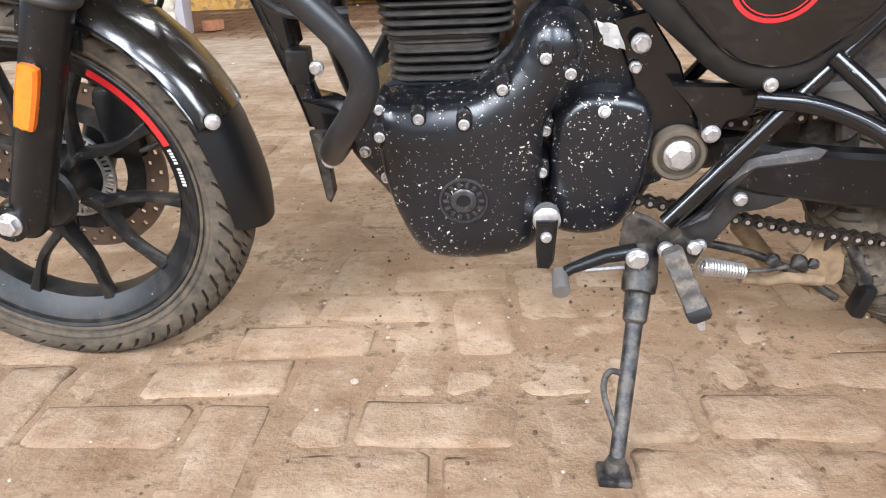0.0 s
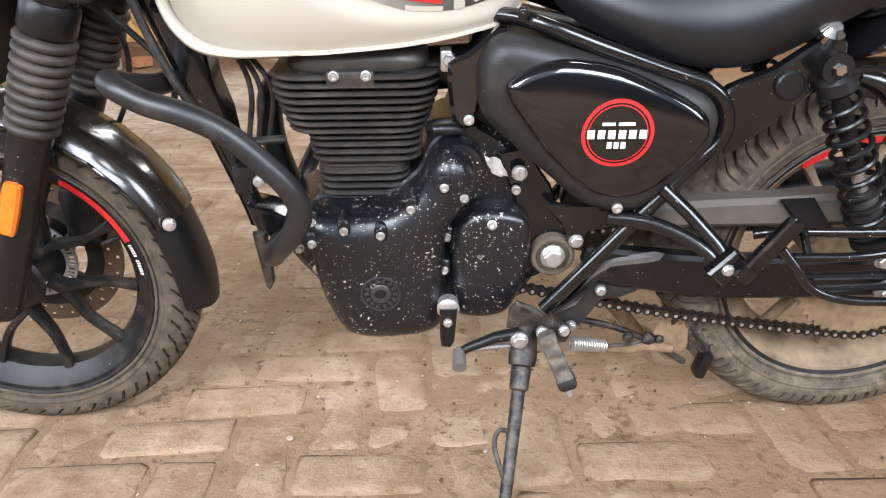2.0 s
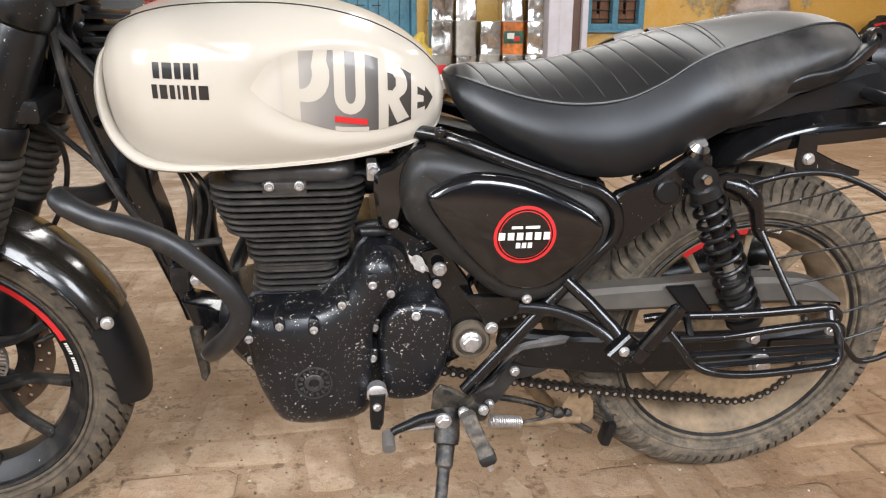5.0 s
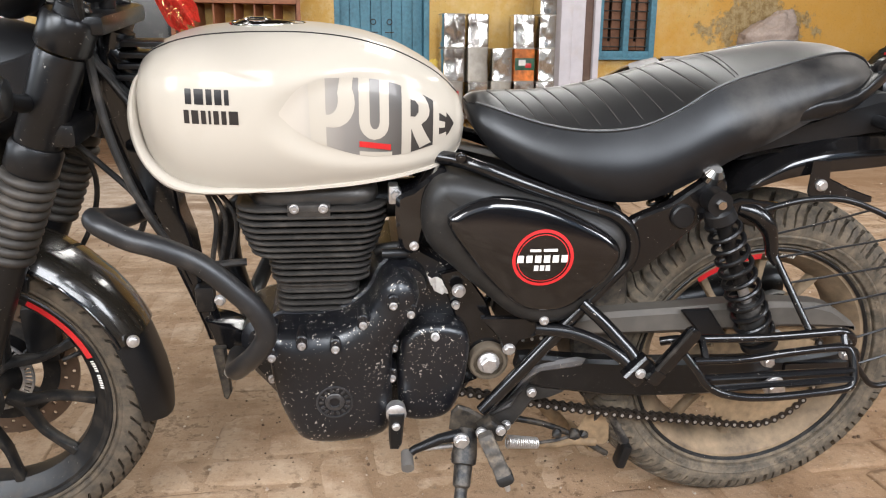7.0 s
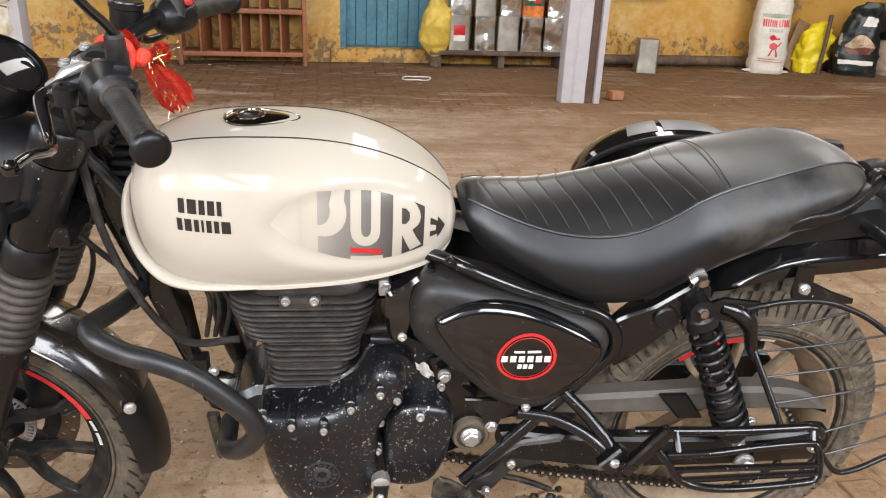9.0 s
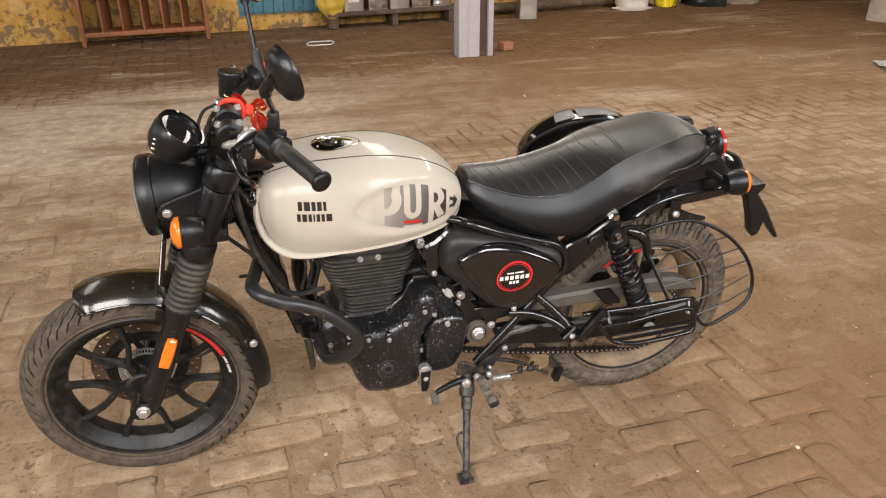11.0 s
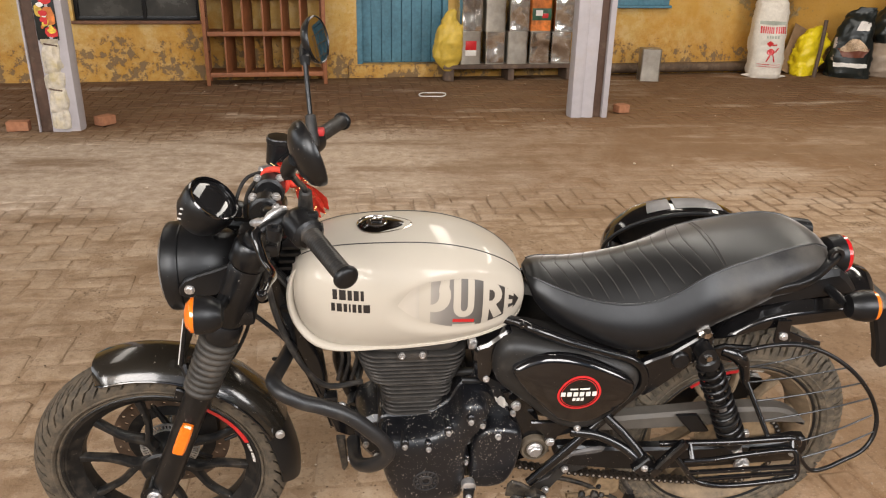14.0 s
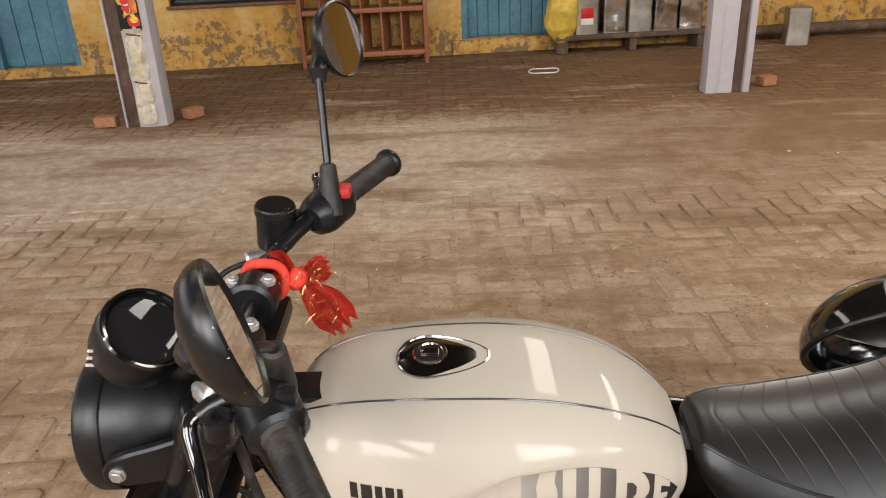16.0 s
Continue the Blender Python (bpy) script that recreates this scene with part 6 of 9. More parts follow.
# -- frame --
for s in (-1, 1):
    part("frame_rail", tube([V(0.05, s * 0.06, 0.712), V(0.11, s * 0.10, 0.712), V(0.150, s * 0.122, 0.704), V(0.216, s * 0.132, 0.680), V(0.30, s * 0.134, 0.650), V(0.362, s * 0.135, 0.628), V(0.392, s * 0.137, 0.598), V(0.394, s * 0.138, 0.556), V(0.362, s * 0.139, 0.518), V(0.300, s * 0.141, 0.447), V(0.23, s * 0.143, 0.365), V(0.163, s * 0.143, 0.285)], 0.0112, 14, 5), FRAME, bike)
    gus = smooth2([(0.382, 0.612), (0.41, 0.632), (0.45, 0.648), (0.50, 0.684), (0.528, 0.690), (0.538, 0.665), (0.51, 0.625), (0.47, 0.585), (0.43, 0.548), (0.40, 0.530), (0.388, 0.56)], 2)
    part("gusset", plate(gus, s * 0.118, s * 0.142, 0.004), FRAME, bike)
    part("frame_plug", lathe([(0.0195, 0.0), (0.0195, 0.006), (0.017, 0.0085), (0.004, 0.009)], (0.469, s * 0.141, 0.628), (0, s, 0), 24), PLASTIC, bike)
    part("subframe_rail", tube([V(0.36, s * 0.09, 0.650), V(0.50, s * 0.08, 0.705), V(0.60, s * 0.065, 0.738), V(0.66, s * 0.05, 0.750)], 0.012, 12, 4), FRAME, bike)
    part("footrest_tube", tube([V(0.318, s * 0.150, 0.486), V(0.353, s * 0.168, 0.456), V(0.389, s * 0.190, 0.420), V(0.403, s * 0.205, 0.402)], 0.0105, 14), FRAME, bike)
    part("footrest_tube", tube([V(0.245, s * 0.146, 0.440), V(0.299, s * 0.155, 0.436), V(0.346, s * 0.172, 0.423), V(0.381, s * 0.192, 0.404), V(0.400, s * 0.205, 0.380)], 0.0108, 14, 5), FRAME, bike)
    pk = part("pillion_footrest", plate(rot2([(-0.024, -0.016), (0.020, -0.018), (0.026, -0.008), (0.024, 0.016), (-0.024, 0.016)], 48, (0.400, 0.396)), s * 0.202, s * 0.226, 0.004), FRAME, bike, "black pillion footrest folded up")
    part("peg", loft([[V(0.412, s * 0.232, 0.384) + V(0.064, 0, 0.090) * f + V(a * 0.82, b, -a * 0.58) for a, b in rrect2(0.0115 * k, 0.0085 * k, 0.003)] for f, k in ((0.0, 0.8), (0.04, 1.0), (0.22, 1.0), (0.23, 0.82), (0.27, 0.82), (0.28, 1.0), (0.94, 0.95), (1.0, 0.7))]), FRAME, pk)
    part("peg_rib", loft([[V(0.408, s * 0.242, 0.398) + V(0.056, 0, 0.079) * f + V(a * 0.82, b, -a * 0.58) for a, b in rrect2(0.0025, 0.0025, 0.001)] for f in (0.15, 1.0)]), RUBBER, pk)
    part("peg_pin", bolt((0.398, s * 0.226, 0.396), (0, s, 0), 0.0075, 0.006), STEEL, pk)
part("frame_tube", tube([V(-0.415, -0.005, 0.80), V(-0.36, -0.005, 0.62), V(-0.30, -0.005, 0.43), V(-0.285, -0.005, 0.375)], [0.026, 0.019, 0.016, 0.016], 20, 4), FRAME, bike)
part("frame_tube", tube([V(-0.40, 0, 0.86), V(-0.25, 0, 0.72), V(-0.05, 0, 0.70), V(0.10, 0, 0.70)], 0.03, 16, 4), FRAME, bike)
for s in (-1, 1):
    part("frame_brace", tube([V(-0.385, s * 0.02, 0.72), V(-0.31, s * 0.05, 0.715), V(-0.20, s * 0.05, 0.69)], 0.013, 12, 4), FRAME, bike)
part("head_gusset", plate([(-0.425, 0.80), (-0.39, 0.69), (-0.355, 0.625), (-0.30, 0.695), (-0.33, 0.80), (-0.37, 0.85)], -0.022, 0.022, 0.003), FRAME, bike)
part("frame_gusset", plate([(-0.417, 0.832), (-0.408, 0.769), (-0.391, 0.703), (-0.369, 0.629), (-0.341, 0.552), (-0.316, 0.480), (-0.300, 0.480), (-0.308, 0.560), (-0.321, 0.609), (-0.325, 0.661), (-0.358, 0.698), (-0.363, 0.773), (-0.360, 0.823)], -0.030, 0.030, 0.004), FRAME, bike)
part("head_bolt", bolt((-0.362, -0.045, 0.798), r=0.008, h=0.006), STEEL, bike)
for k in range(4):
    part("ribbed_duct", box(-0.345 + 0.004 * k, -0.02, 0.825 + 0.016 * k, 0.085, 0.05, 0.008, 0.002), PLASTIC, bike)
part("front_mount", plate([(-0.300, 0.415), (-0.262, 0.405), (-0.225, 0.385), (-0.215, 0.345), (-0.245, 0.345), (-0.285, 0.365)], -0.030, 0.030, 0.004), FRAME, bike)
part("mount_clip", box(-0.293, -0.032, 0.462, 0.03, 0.03, 0.045, 0.005), SATIN, bike)
part("mount_bolt", bolt((-0.268, -0.050, 0.462), r=0.008, h=0.006), STEEL, bike)
part("front_skid", plate([(-0.283, 0.385), (-0.262, 0.385), (-0.258, 0.30), (-0.266, 0.285), (-0.272, 0.29)], -0.075, -0.060, 0.003), ROADDIRT, bike)

# crash guard
for s in (-1, 1):
    part("crash_guard", tube([V(-0.372, s * 0.012, 0.612), V(-0.385, s * 0.09, 0.625), V(-0.394, s * 0.165, 0.648), V(-0.392, s * 0.21, 0.664), V(-0.374, s * 0.24, 0.664), V(-0.338, s * 0.25, 0.648), V(-0.297, s * 0.254, 0.636), V(-0.25, s * 0.255, 0.612), V(-0.21, s * 0.255, 0.574), V(-0.180, s * 0.252, 0.536), V(-0.171, s * 0.246, 0.500), V(-0.186, s * 0.235, 0.466), V(-0.213, s * 0.205, 0.428), V(-0.236, s * 0.15, 0.388), V(-0.245, s * 0.06, 0.365)], 0.0155, 16, 5), GUARD, bike, "bent black tube crash guard")
part("guard_bolt", bolt((-0.247, -0.122, 0.368), r=0.010, h=0.008), STEEL, bike, "plated hexagon bolt")

# -- side covers --
SIDECOVER = surface("dull_dusty_plastic", (0.016, 0.0155, 0.0150), 0.46, vary=0.25, scale=200, dust=0.3, dust_scale=14, dust_col=(0.075, 0.066, 0.056), specks=0.3, speck_scale=230, bumpy=0.1, spec=0.45)
SPO = smooth2([(0.066, 0.590), (0.058, 0.64), (0.070, 0.680), (0.10, 0.697), (0.17, 0.682), (0.25, 0.660), (0.33, 0.634), (0.372, 0.612), (0.388, 0.575), (0.374, 0.525), (0.34, 0.485), (0.300, 0.452), (0.262, 0.443), (0.21, 0.458), (0.16, 0.50), (0.11, 0.545)], 3)
SP = smooth2([(0.094, 0.630), (0.112, 0.654), (0.165, 0.669), (0.24, 0.657), (0.312, 0.627), (0.355, 0.600), (0.366, 0.572), (0.350, 0.533), (0.318, 0.500), (0.290, 0.481), (0.255, 0.476), (0.215, 0.485), (0.178, 0.515), (0.135, 0.566)], 3)
for s in (-1, 1):
    airbox = part("side_cover", dome(SPO, s * 0.05, s * 0.158, 0.030, 6, 0.002), SIDECOVER, bike, "dull black plastic side cover")
    pbm = dome(SP, s * 0.146, s * 0.168, 0.014, 6, 0.003)
    for v in pbm.verts:
        tent = max(0.0, 1 - abs(v.co.z - 0.625 + 0.20 * (v.co.x - 0.10)) / 0.085)
        v.co.y += s * 0.012 * (tent + 0.15 * math.sin(math.pi * tent)) * (abs(v.co.y) > 0.15)
    panel = part("badge_panel", pbm, GLOSS, airbox, "glossy black panel with a red ring mark")
    part("screw", cap_bolt((0.256, s * 0.155, 0.458), (0, s, 0), 0.006, 0.005), STEEL, airbox)
    pbm = bmesh.new()
    pbm.from_mesh(panel.data)
    pv = BVHTree.FromBMesh(pbm)
    pbm.free()
    cu, cw = 0.240, 0.576
    for r0, r1 in ((0.0425, 0.0475), (0.0385, 0.0400)):
        for h in range(8):
            o = [(cu + r1 * math.cos(t), cw + r1 * math.sin(t)) for t in np.linspace(h * math.pi / 4, (h + 1) * math.pi / 4, 8)] + [(cu + r0 * math.cos(t), cw + r0 * math.sin(t)) for t in np.linspace((h + 1) * math.pi / 4, h * math.pi / 4, 8)]
            part("ring_mark", drape(o, pv, 0.0008, start=s * 0.6, way=-s), RED, panel)
    for k in range(6):
        a = cu - 0.0400 + k * 0.0136
        part("mark", drape([(a, cw - 0.0060), (a + 0.0098, cw - 0.0060), (a + 0.0098, cw + 0.0065), (a, cw + 0.0065)], pv, 0.0016, start=s * 0.6, way=-s), WHITEINK, panel)
    for a, b, wa, wb in ((-0.0215, -0.0045, 0.0125, 0.0170), (-0.0005, 0.0215, 0.0125, 0.0170), (-0.0130, -0.0062, -0.0200, -0.0105), (-0.0040, 0.0028, -0.0200, -0.0105), (0.0050, 0.0118, -0.0200, -0.0105)):
        part("mark", drape([(cu + a, cw + wa), (cu + b, cw + wa), (cu + b, cw + wb), (cu + a, cw + wb)], pv, 0.0016, start=s * 0.6, way=-s), WHITEINK, panel)
part("intake_cover", plate(smooth2([(0.022, 0.60), (0.020, 0.655), (0.045, 0.668), (0.085, 0.70), (0.10, 0.692), (0.085, 0.655), (0.068, 0.62), (0.055, 0.567), (0.03, 0.570)], 2), -0.06, -0.118, 0.006), GLOSS, bike)
part("screw", cap_bolt((0.048, -0.119, 0.578), r=0.0058, h=0.005), STEEL, bike)
part("screw", bolt((0.116, -0.128, 0.722), r=0.007, h=0.004), FRAME, bike)

# paper tag, pivot and lower brackets
random.seed(11)
bm = bmesh.new()
rows = [[bm.verts.new((0.070 + 0.022 * i / 4 + 0.012 * j / 5 + 0.002 * random.random(), -0.112 - 0.006 * math.sin(i * 1.7 + j), 0.522 - 0.028 * j / 5 - 0.006 * i / 4 + 0.003 * random.random())) for i in range(5)] for j in range(6)]
for a, b in zip(rows, rows[1:]):
    for k in range(4):
        bm.faces.new((a[k], a[k + 1], b[k + 1], b[k]))
bmesh.ops.solidify(bm, geom=bm.faces[:], thickness=0.0008)
part("paper_tag", bm, PAPER, bike, "crumpled white paper tag")
part("engine_bolt", bolt((0.121, -0.118, 0.498), r=0.0098, h=0.009), STEEL, bike)
part("engine_bolt", bolt((0.118, -0.108, 0.468), r=0.006, h=0.008), STEEL, bike)
part("engine_mount", plate([(0.09, 0.52), (0.13, 0.53), (0.17, 0.47), (0.20, 0.39), (0.16, 0.32), (0.13, 0.31), (0.12, 0.44)], -0.085, -0.100, 0.003), FRAME, bike)
part("pivot_bracket", plate([(0.158, 0.452), (0.275, 0.447), (0.30, 0.430), (0.252, 0.412), (0.225, 0.405), (0.214, 0.380), (0.200, 0.383), (0.190, 0.412)], -0.113, -0.124, 0.003), FRAME, bike)
part("bracket_bolt", bolt((0.208, -0.124, 0.391), r=0.0095, h=0.007), STEEL, bike)
part("pivot_boss", lathe([(0.034, 0.05), (0.034, -0.004), (0.031, -0.008), (0.026, -0.008), (0.025, 0.0)], (0.176, -0.108, 0.361), (0, 1, 0), 32), surface("dusty_brown_boss", (0.10, 0.082, 0.06), 0.6, vary=0.3, dust=0.3), bike)
part("pivot_nut", bolt((0.176, -0.116, 0.361), r=0.0165, h=0.012), STEEL, bike, "large plated pivot nut")
HP = [(0.171, 0.254), (0.204, 0.290), (0.233, 0.329), (0.256, 0.357), (0.272, 0.362), (0.332, 0.369), (0.350, 0.362), (0.349, 0.345), (0.326, 0.319), (0.307, 0.300), (0.283, 0.290), (0.255, 0.286), (0.225, 0.240), (0.205, 0.232), (0.180, 0.240)]
part("heel_plate", plate(HP, -0.108, -0.124, 0.004), SIDECOVER, bike, "black heel guard plate")
part("heel_ridge", plate([(0.169, 0.262), (0.187, 0.278), (0.211, 0.297), (0.231, 0.331), (0.252, 0.361), (0.268, 0.366), (0.325, 0.374), (0.341, 0.370), (0.334, 0.357), (0.315, 0.353), (0.264, 0.348), (0.248, 0.338), (0.227, 0.307), (0.216, 0.282), (0.192, 0.270)], -0.122, -0.134, 0.005), surface("dusty_grey_plastic", (0.075, 0.076, 0.080), 0.42, vary=0.25, scale=60, dust=0.4, dust_scale=30, specks=0.5, speck_scale=200), bike)
for u, w in ((0.25, 0.31), (0.209, 0.246)):
    part("plate_bolt", bolt((u, -0.133, w), r=0.0075, h=0.006), STEEL, bike)
part("stand_mount", plate([(0.106, 0.262), (0.109, 0.296), (0.120, 0.308), (0.140, 0.300), (0.172, 0.278), (0.176, 0.258), (0.150, 0.252)], -0.150, -0.162, 0.004), ROADDIRT, bike, "dirty black stand bracket")
part("stand_mount", plate([(0.150, 0.278), (0.172, 0.292), (0.200, 0.268), (0.192, 0.250), (0.160, 0.250)], -0.160, -0.186, 0.004), ROADDIRT, bike)
part("plate_bolt", bolt((0.156, -0.188, 0.272), (0, -1, 0.1), 0.0085, 0.007), STEEL, bike)
part("plate_bolt", bolt((0.188, -0.187, 0.274), (0, -1, 0.1), 0.0075, 0.007), STEEL, bike)
part("plate_bolt", bolt((0.121, -0.200, 0.267), r=0.0115, h=0.008), STEEL, bike, "plated stand bolt")
peg = part("foot_peg", loft([[V(0.157, -0.206, 0.283) + (V(0.191, -0.238, 0.211) - V(0.157, -0.206, 0.283)) * f + V(a, b * 0.8, a * 0.45) for a, b in rrect2(0.0115 * k, 0.0115 * k, 0.004)] for f, k in ((0.0, 0.8), (0.05, 1.0), (0.16, 1.0), (0.17, 0.95), (0.24, 0.95), (0.25, 1.0), (0.38, 1.0), (0.39, 0.95), (0.46, 0.95), (0.47, 1.0), (0.60, 1.0), (0.61, 0.95), (0.68, 0.95), (0.69, 1.0), (0.80, 1.0), (0.81, 1.06), (0.96, 1.06), (1.0, 0.85))]), surface("dusty_grey_rubber", (0.06, 0.057, 0.053), 0.65, vary=0.3, scale=120, dust=0.5, dust_scale=60, bumpy=0.3), bike, "ribbed dusty rubber foot peg")
part("peg_tip", loft([[V(0.1885, -0.2355, 0.2165) + V(0.034, -0.032, -0.072) * f + V(a, b * 0.8, a * 0.45) for a, b in rrect2(0.0128 * k, 0.0128 * k, 0.004)] for f, k in ((-0.10, 0.98), (-0.06, 1.02), (0.04, 0.98), (0.09, 0.75))]), RUBBER, peg, "black rubber peg end")
part("peg_feeler", tube([V(0.190, -0.237, 0.212), V(0.194, -0.241, 0.196)], [0.006, 0.004], 8), STEEL, bike)
# gear lever
part("gear_lever", tube([V(0.122, -0.185, 0.270), V(0.085, -0.19, 0.266), V(0.045, -0.195, 0.252), V(0.032, -0.20, 0.246)], [0.010, 0.009, 0.007, 0.007], 12), SATIN, bike)
part("gear_pedal", tube([V(0.032, -0.195, 0.247), V(0.032, -0.225, 0.238)], [0.0095, 0.0105], 16), surface("grey_worn_rubber", (0.10, 0.095, 0.09), 0.7, vary=0.25, dust=0.3), bike)
part("gear_link", tube([V(0.11, -0.18, 0.245), V(0.04, -0.18, 0.240)], 0.004, 8), STEEL, bike)
gl = part("gear_arm", plate([(0.004, 0.305), (0.030, 0.305), (0.026, 0.250), (0.020, 0.238), (0.006, 0.240), (0.004, 0.262)], -0.165, -0.176, 0.003), SATIN, bike)
part("arm_clamp", lathe([(0.016, 0.012), (0.017, -0.006), (0.010, -0.010)], (0.017, -0.160, 0.302), (0, 1, 0), 16), STEEL, gl)
part("plate_bolt", bolt((0.016, -0.177, 0.285), r=0.006, h=0.005), STEEL, gl)

# side stand
KN, FT = V(0.128, -0.188, 0.225), V(0.094, -0.318, 0.050)
SD = FT - KN
st = part("side_stand", tube([KN + SD * 0.2, KN + SD * 0.24, KN + SD * 0.6, KN + SD * 0.96, FT], [0.0105, 0.0105, 0.0098, 0.0092, 0.010], 16), WORN, bike, "worn grey side stand folded out to the ground")
part("stand_head", tube([KN - SD * 0.22, KN - SD * 0.17, KN - SD * 0.02, KN + SD * 0.04, KN + SD * 0.05], [0.013, 0.0185, 0.0215, 0.0205, 0.017], 18), WORN, st)
part("stand_collar", tube([KN + SD * 0.05, KN + SD * 0.06, KN + SD * 0.20, KN + SD * 0.22], [0.0145, 0.0155, 0.0145, 0.0105], 18), WORN, st)
part("stand_foot", box(0, 0, 0, 0.040, 0.038, 0.011, 0.004, m=Matrix.Translation(FT + V(-0.002, -0.004, -0.006)) @ Matrix.Rotation(radians(-7.2), 4, "X") @ Matrix.Rotation(radians(6), 4, "Y")), WORN, st)
part("stand_foot_collar", tube([FT + V(0, 0, 0.016), FT + V(0, 0, -0.002)], [0.0105, 0.0165], 16), WORN, st)
part("stand_tang", tube([KN + (FT - KN) * 0.50, KN + (FT - KN) * 0.48 + V(-0.022, -0.004, 0.003), KN + (FT - KN) * 0.58 + V(-0.026, -0.004, 0), KN + (FT - KN) * 0.82 + V(-0.004, 0, 0)], 0.0038, 8, 5), WORN, st)
coil, rr = [], []
A0, A1 = V(0.205, -0.165, 0.236), V(0.262, -0.150, 0.219)
for k in range(12 * 14 + 1):
    f = k / (12 * 14)
    t = f * 14 * 2 * math.pi
    a, s_, u_ = frame_of(A1 - A0)
    coil.append(A0 + (A1 - A0) * f + (s_ * math.cos(t) + u_ * math.sin(t)) * (0.0105 - 0.002 * f))
part("stand_spring", tube(coil, 0.0016, 6), STEEL, bike, "bright coil spring")
part("spring_hook", tube([A1, A1 + V(0.035, 0.01, -0.004), A1 + V(0.075, 0.02, -0.002)], 0.003, 8), WORN, bike)

# folded centre stand, caked with mud
cs = part("centre_stand", tube([V(0.235, -0.05, 0.205), V(0.30, -0.055, 0.190), V(0.36, -0.055, 0.160), V(0.425, -0.058, 0.118)], 0.006, 10, 4), ROADDIRT, bike, "mud-caked centre stand folded up under the frame")
part("stand_leg", tube([V(0.312, 0.05, 0.180), V(0.345, 0.05, 0.140), V(0.372, 0.05, 0.105)], 0.014, 12), MUDMETAL, cs)
part("stand_crossbar", tube([V(0.40, -0.05, 0.128), V(0.385, 0.06, 0.105)], 0.010, 10), MUDMETAL, cs)
part("stand_gusset", plate([(0.345, 0.150), (0.360, 0.168), (0.381, 0.213), (0.410, 0.216), (0.424, 0.196), (0.428, 0.150), (0.418, 0.138), (0.380, 0.142)], -0.052, -0.058, 0.002), MUDMETAL, cs, "tan mud-caked stand plate")
part("stand_rod", tube([V(0.285, -0.075, 0.160), V(0.320, -0.068, 0.152), V(0.352, -0.060, 0.154), V(0.40, -0.060, 0.148)], [0.006, 0.007, 0.009, 0.008], 10), MUDMETAL, cs)
part("stand_bolt", bolt((0.372, -0.059, 0.168), r=0.006, h=0.005), WORN, cs)
part("stand_tang", tube([V(0.392, -0.05, 0.185), V(0.402, -0.055, 0.212), V(0.417, -0.06, 0.219), V(0.430, -0.062, 0.198), V(0.455, -0.066, 0.149)], [0.006, 0.008, 0.009, 0.009, 0.010], 10, 4), WORN, cs)
part("tang_pad", box(0, 0, 0, 0.018, 0.030, 0.050, 0.006, m=Matrix.Translation((0.451, -0.072, 0.126)) @ Matrix.Rotation(radians(14), 4, "Y")), PLASTIC, cs)
for u, w, q in ((0.300, 0.226, 0.010), (0.332, 0.222, 0.012), (0.350, 0.220, 0.008)):
    part("mud_clump", lathe([(0.002, -q), (q * 0.8, -q * 0.4), (q, q * 0.2), (q * 0.5, q * 0.8), (0.001, q)], (u, -0.135, w), (0.6, 0.3, 0.2), 7), ROADDIRT, cs)

# -- rear end --
for s in (-1, 1):
    sa = [(0.225, 0.378), (0.30, 0.372), (0.42, 0.36), (0.70, 0.352), (0.815, 0.368), (0.85, 0.352), (0.835, 0.30), (0.70, 0.288), (0.45, 0.288), (0.32, 0.305), (0.235, 0.325)]
    part("swingarm", plate(smooth2(sa, 2), s * 0.098, s * 0.130, 0.006), SATIN, bike, "black box-section swingarm")
    part("axle_adjuster", box(0.76, s * 0.128, 0.325, 0.12, 0.02, 0.045, 0.006), FRAME, bike)
    part("axle_nut", bolt((0.682, s * 0.146, 0.308), (0, s, 0), 0.017, 0.014), STEEL, bike, "large plated axle nut")
    # shock absorber
    T, B = V(0.513, s * 0.156, 0.657), V(0.648, s * 0.148, 0.372)
    d = B - T
    sh = part("shock_absorber", tube([T, T + d * 0.5], 0.012, 14), PLASTIC, bike, "twin rear shock absorber with a black coil spring")
    part("damper_rod", tube([T + d * 0.3, B], [0.009, 0.009], 12), STEEL, sh)
    part("damper_body", tube([T + d * 0.62, T + d * 0.64, T + d * 0.97, B], [0.016, 0.021, 0.021, 0.014], 18), RUBBER, sh)
    part("top_cup", tube([T + d * 0.04, T + d * 0.06, T + d * 0.11, T + d * 0.125], [0.017, 0.0235, 0.0255, 0.022], 22), PLASTIC, sh)
    part("lower_seat", tube([T + d * 0.86, T + d * 0.87, T + d * 0.91, T + d * 0.92], [0.026, 0.031, 0.031, 0.02], 22), PLASTIC, sh)
    a, s_, u_ = frame_of(d)
    coil = [T + d * (0.12 + 0.75 * k / 280) + (s_ * math.cos(k / 280 * 10.5 * 2 * math.pi) + u_ * math.sin(k / 280 * 10.5 * 2 * math.pi)) * (0.0245 + 0.0045 * k / 280) for k in range(281)]
    part("coil_spring", tube(coil, 0.0043, 8), SATIN, sh)
    part("shock_nut", bolt(T + V(0, s * 0.010, 0), (0, s, 0), 0.009, 0.016), CHROME, sh, "chrome domed nut")
    part("shock_eye", lathe([(0.020, -0.018), (0.020, 0.018)], T, (0, 1, 0), 18), PLASTIC, sh)
    part("shock_nut", bolt(B + V(0, s * 0.016, 0), (0, s, 0), 0.010, 0.010), STEEL, sh)
part("seat_lug", lathe([(0.018, 0), (0.018, 0.012), (0.010, 0.02)], (0.512, -0.13, 0.688), (0.1, -0.5, 0.8), 18), CHROME, bike)
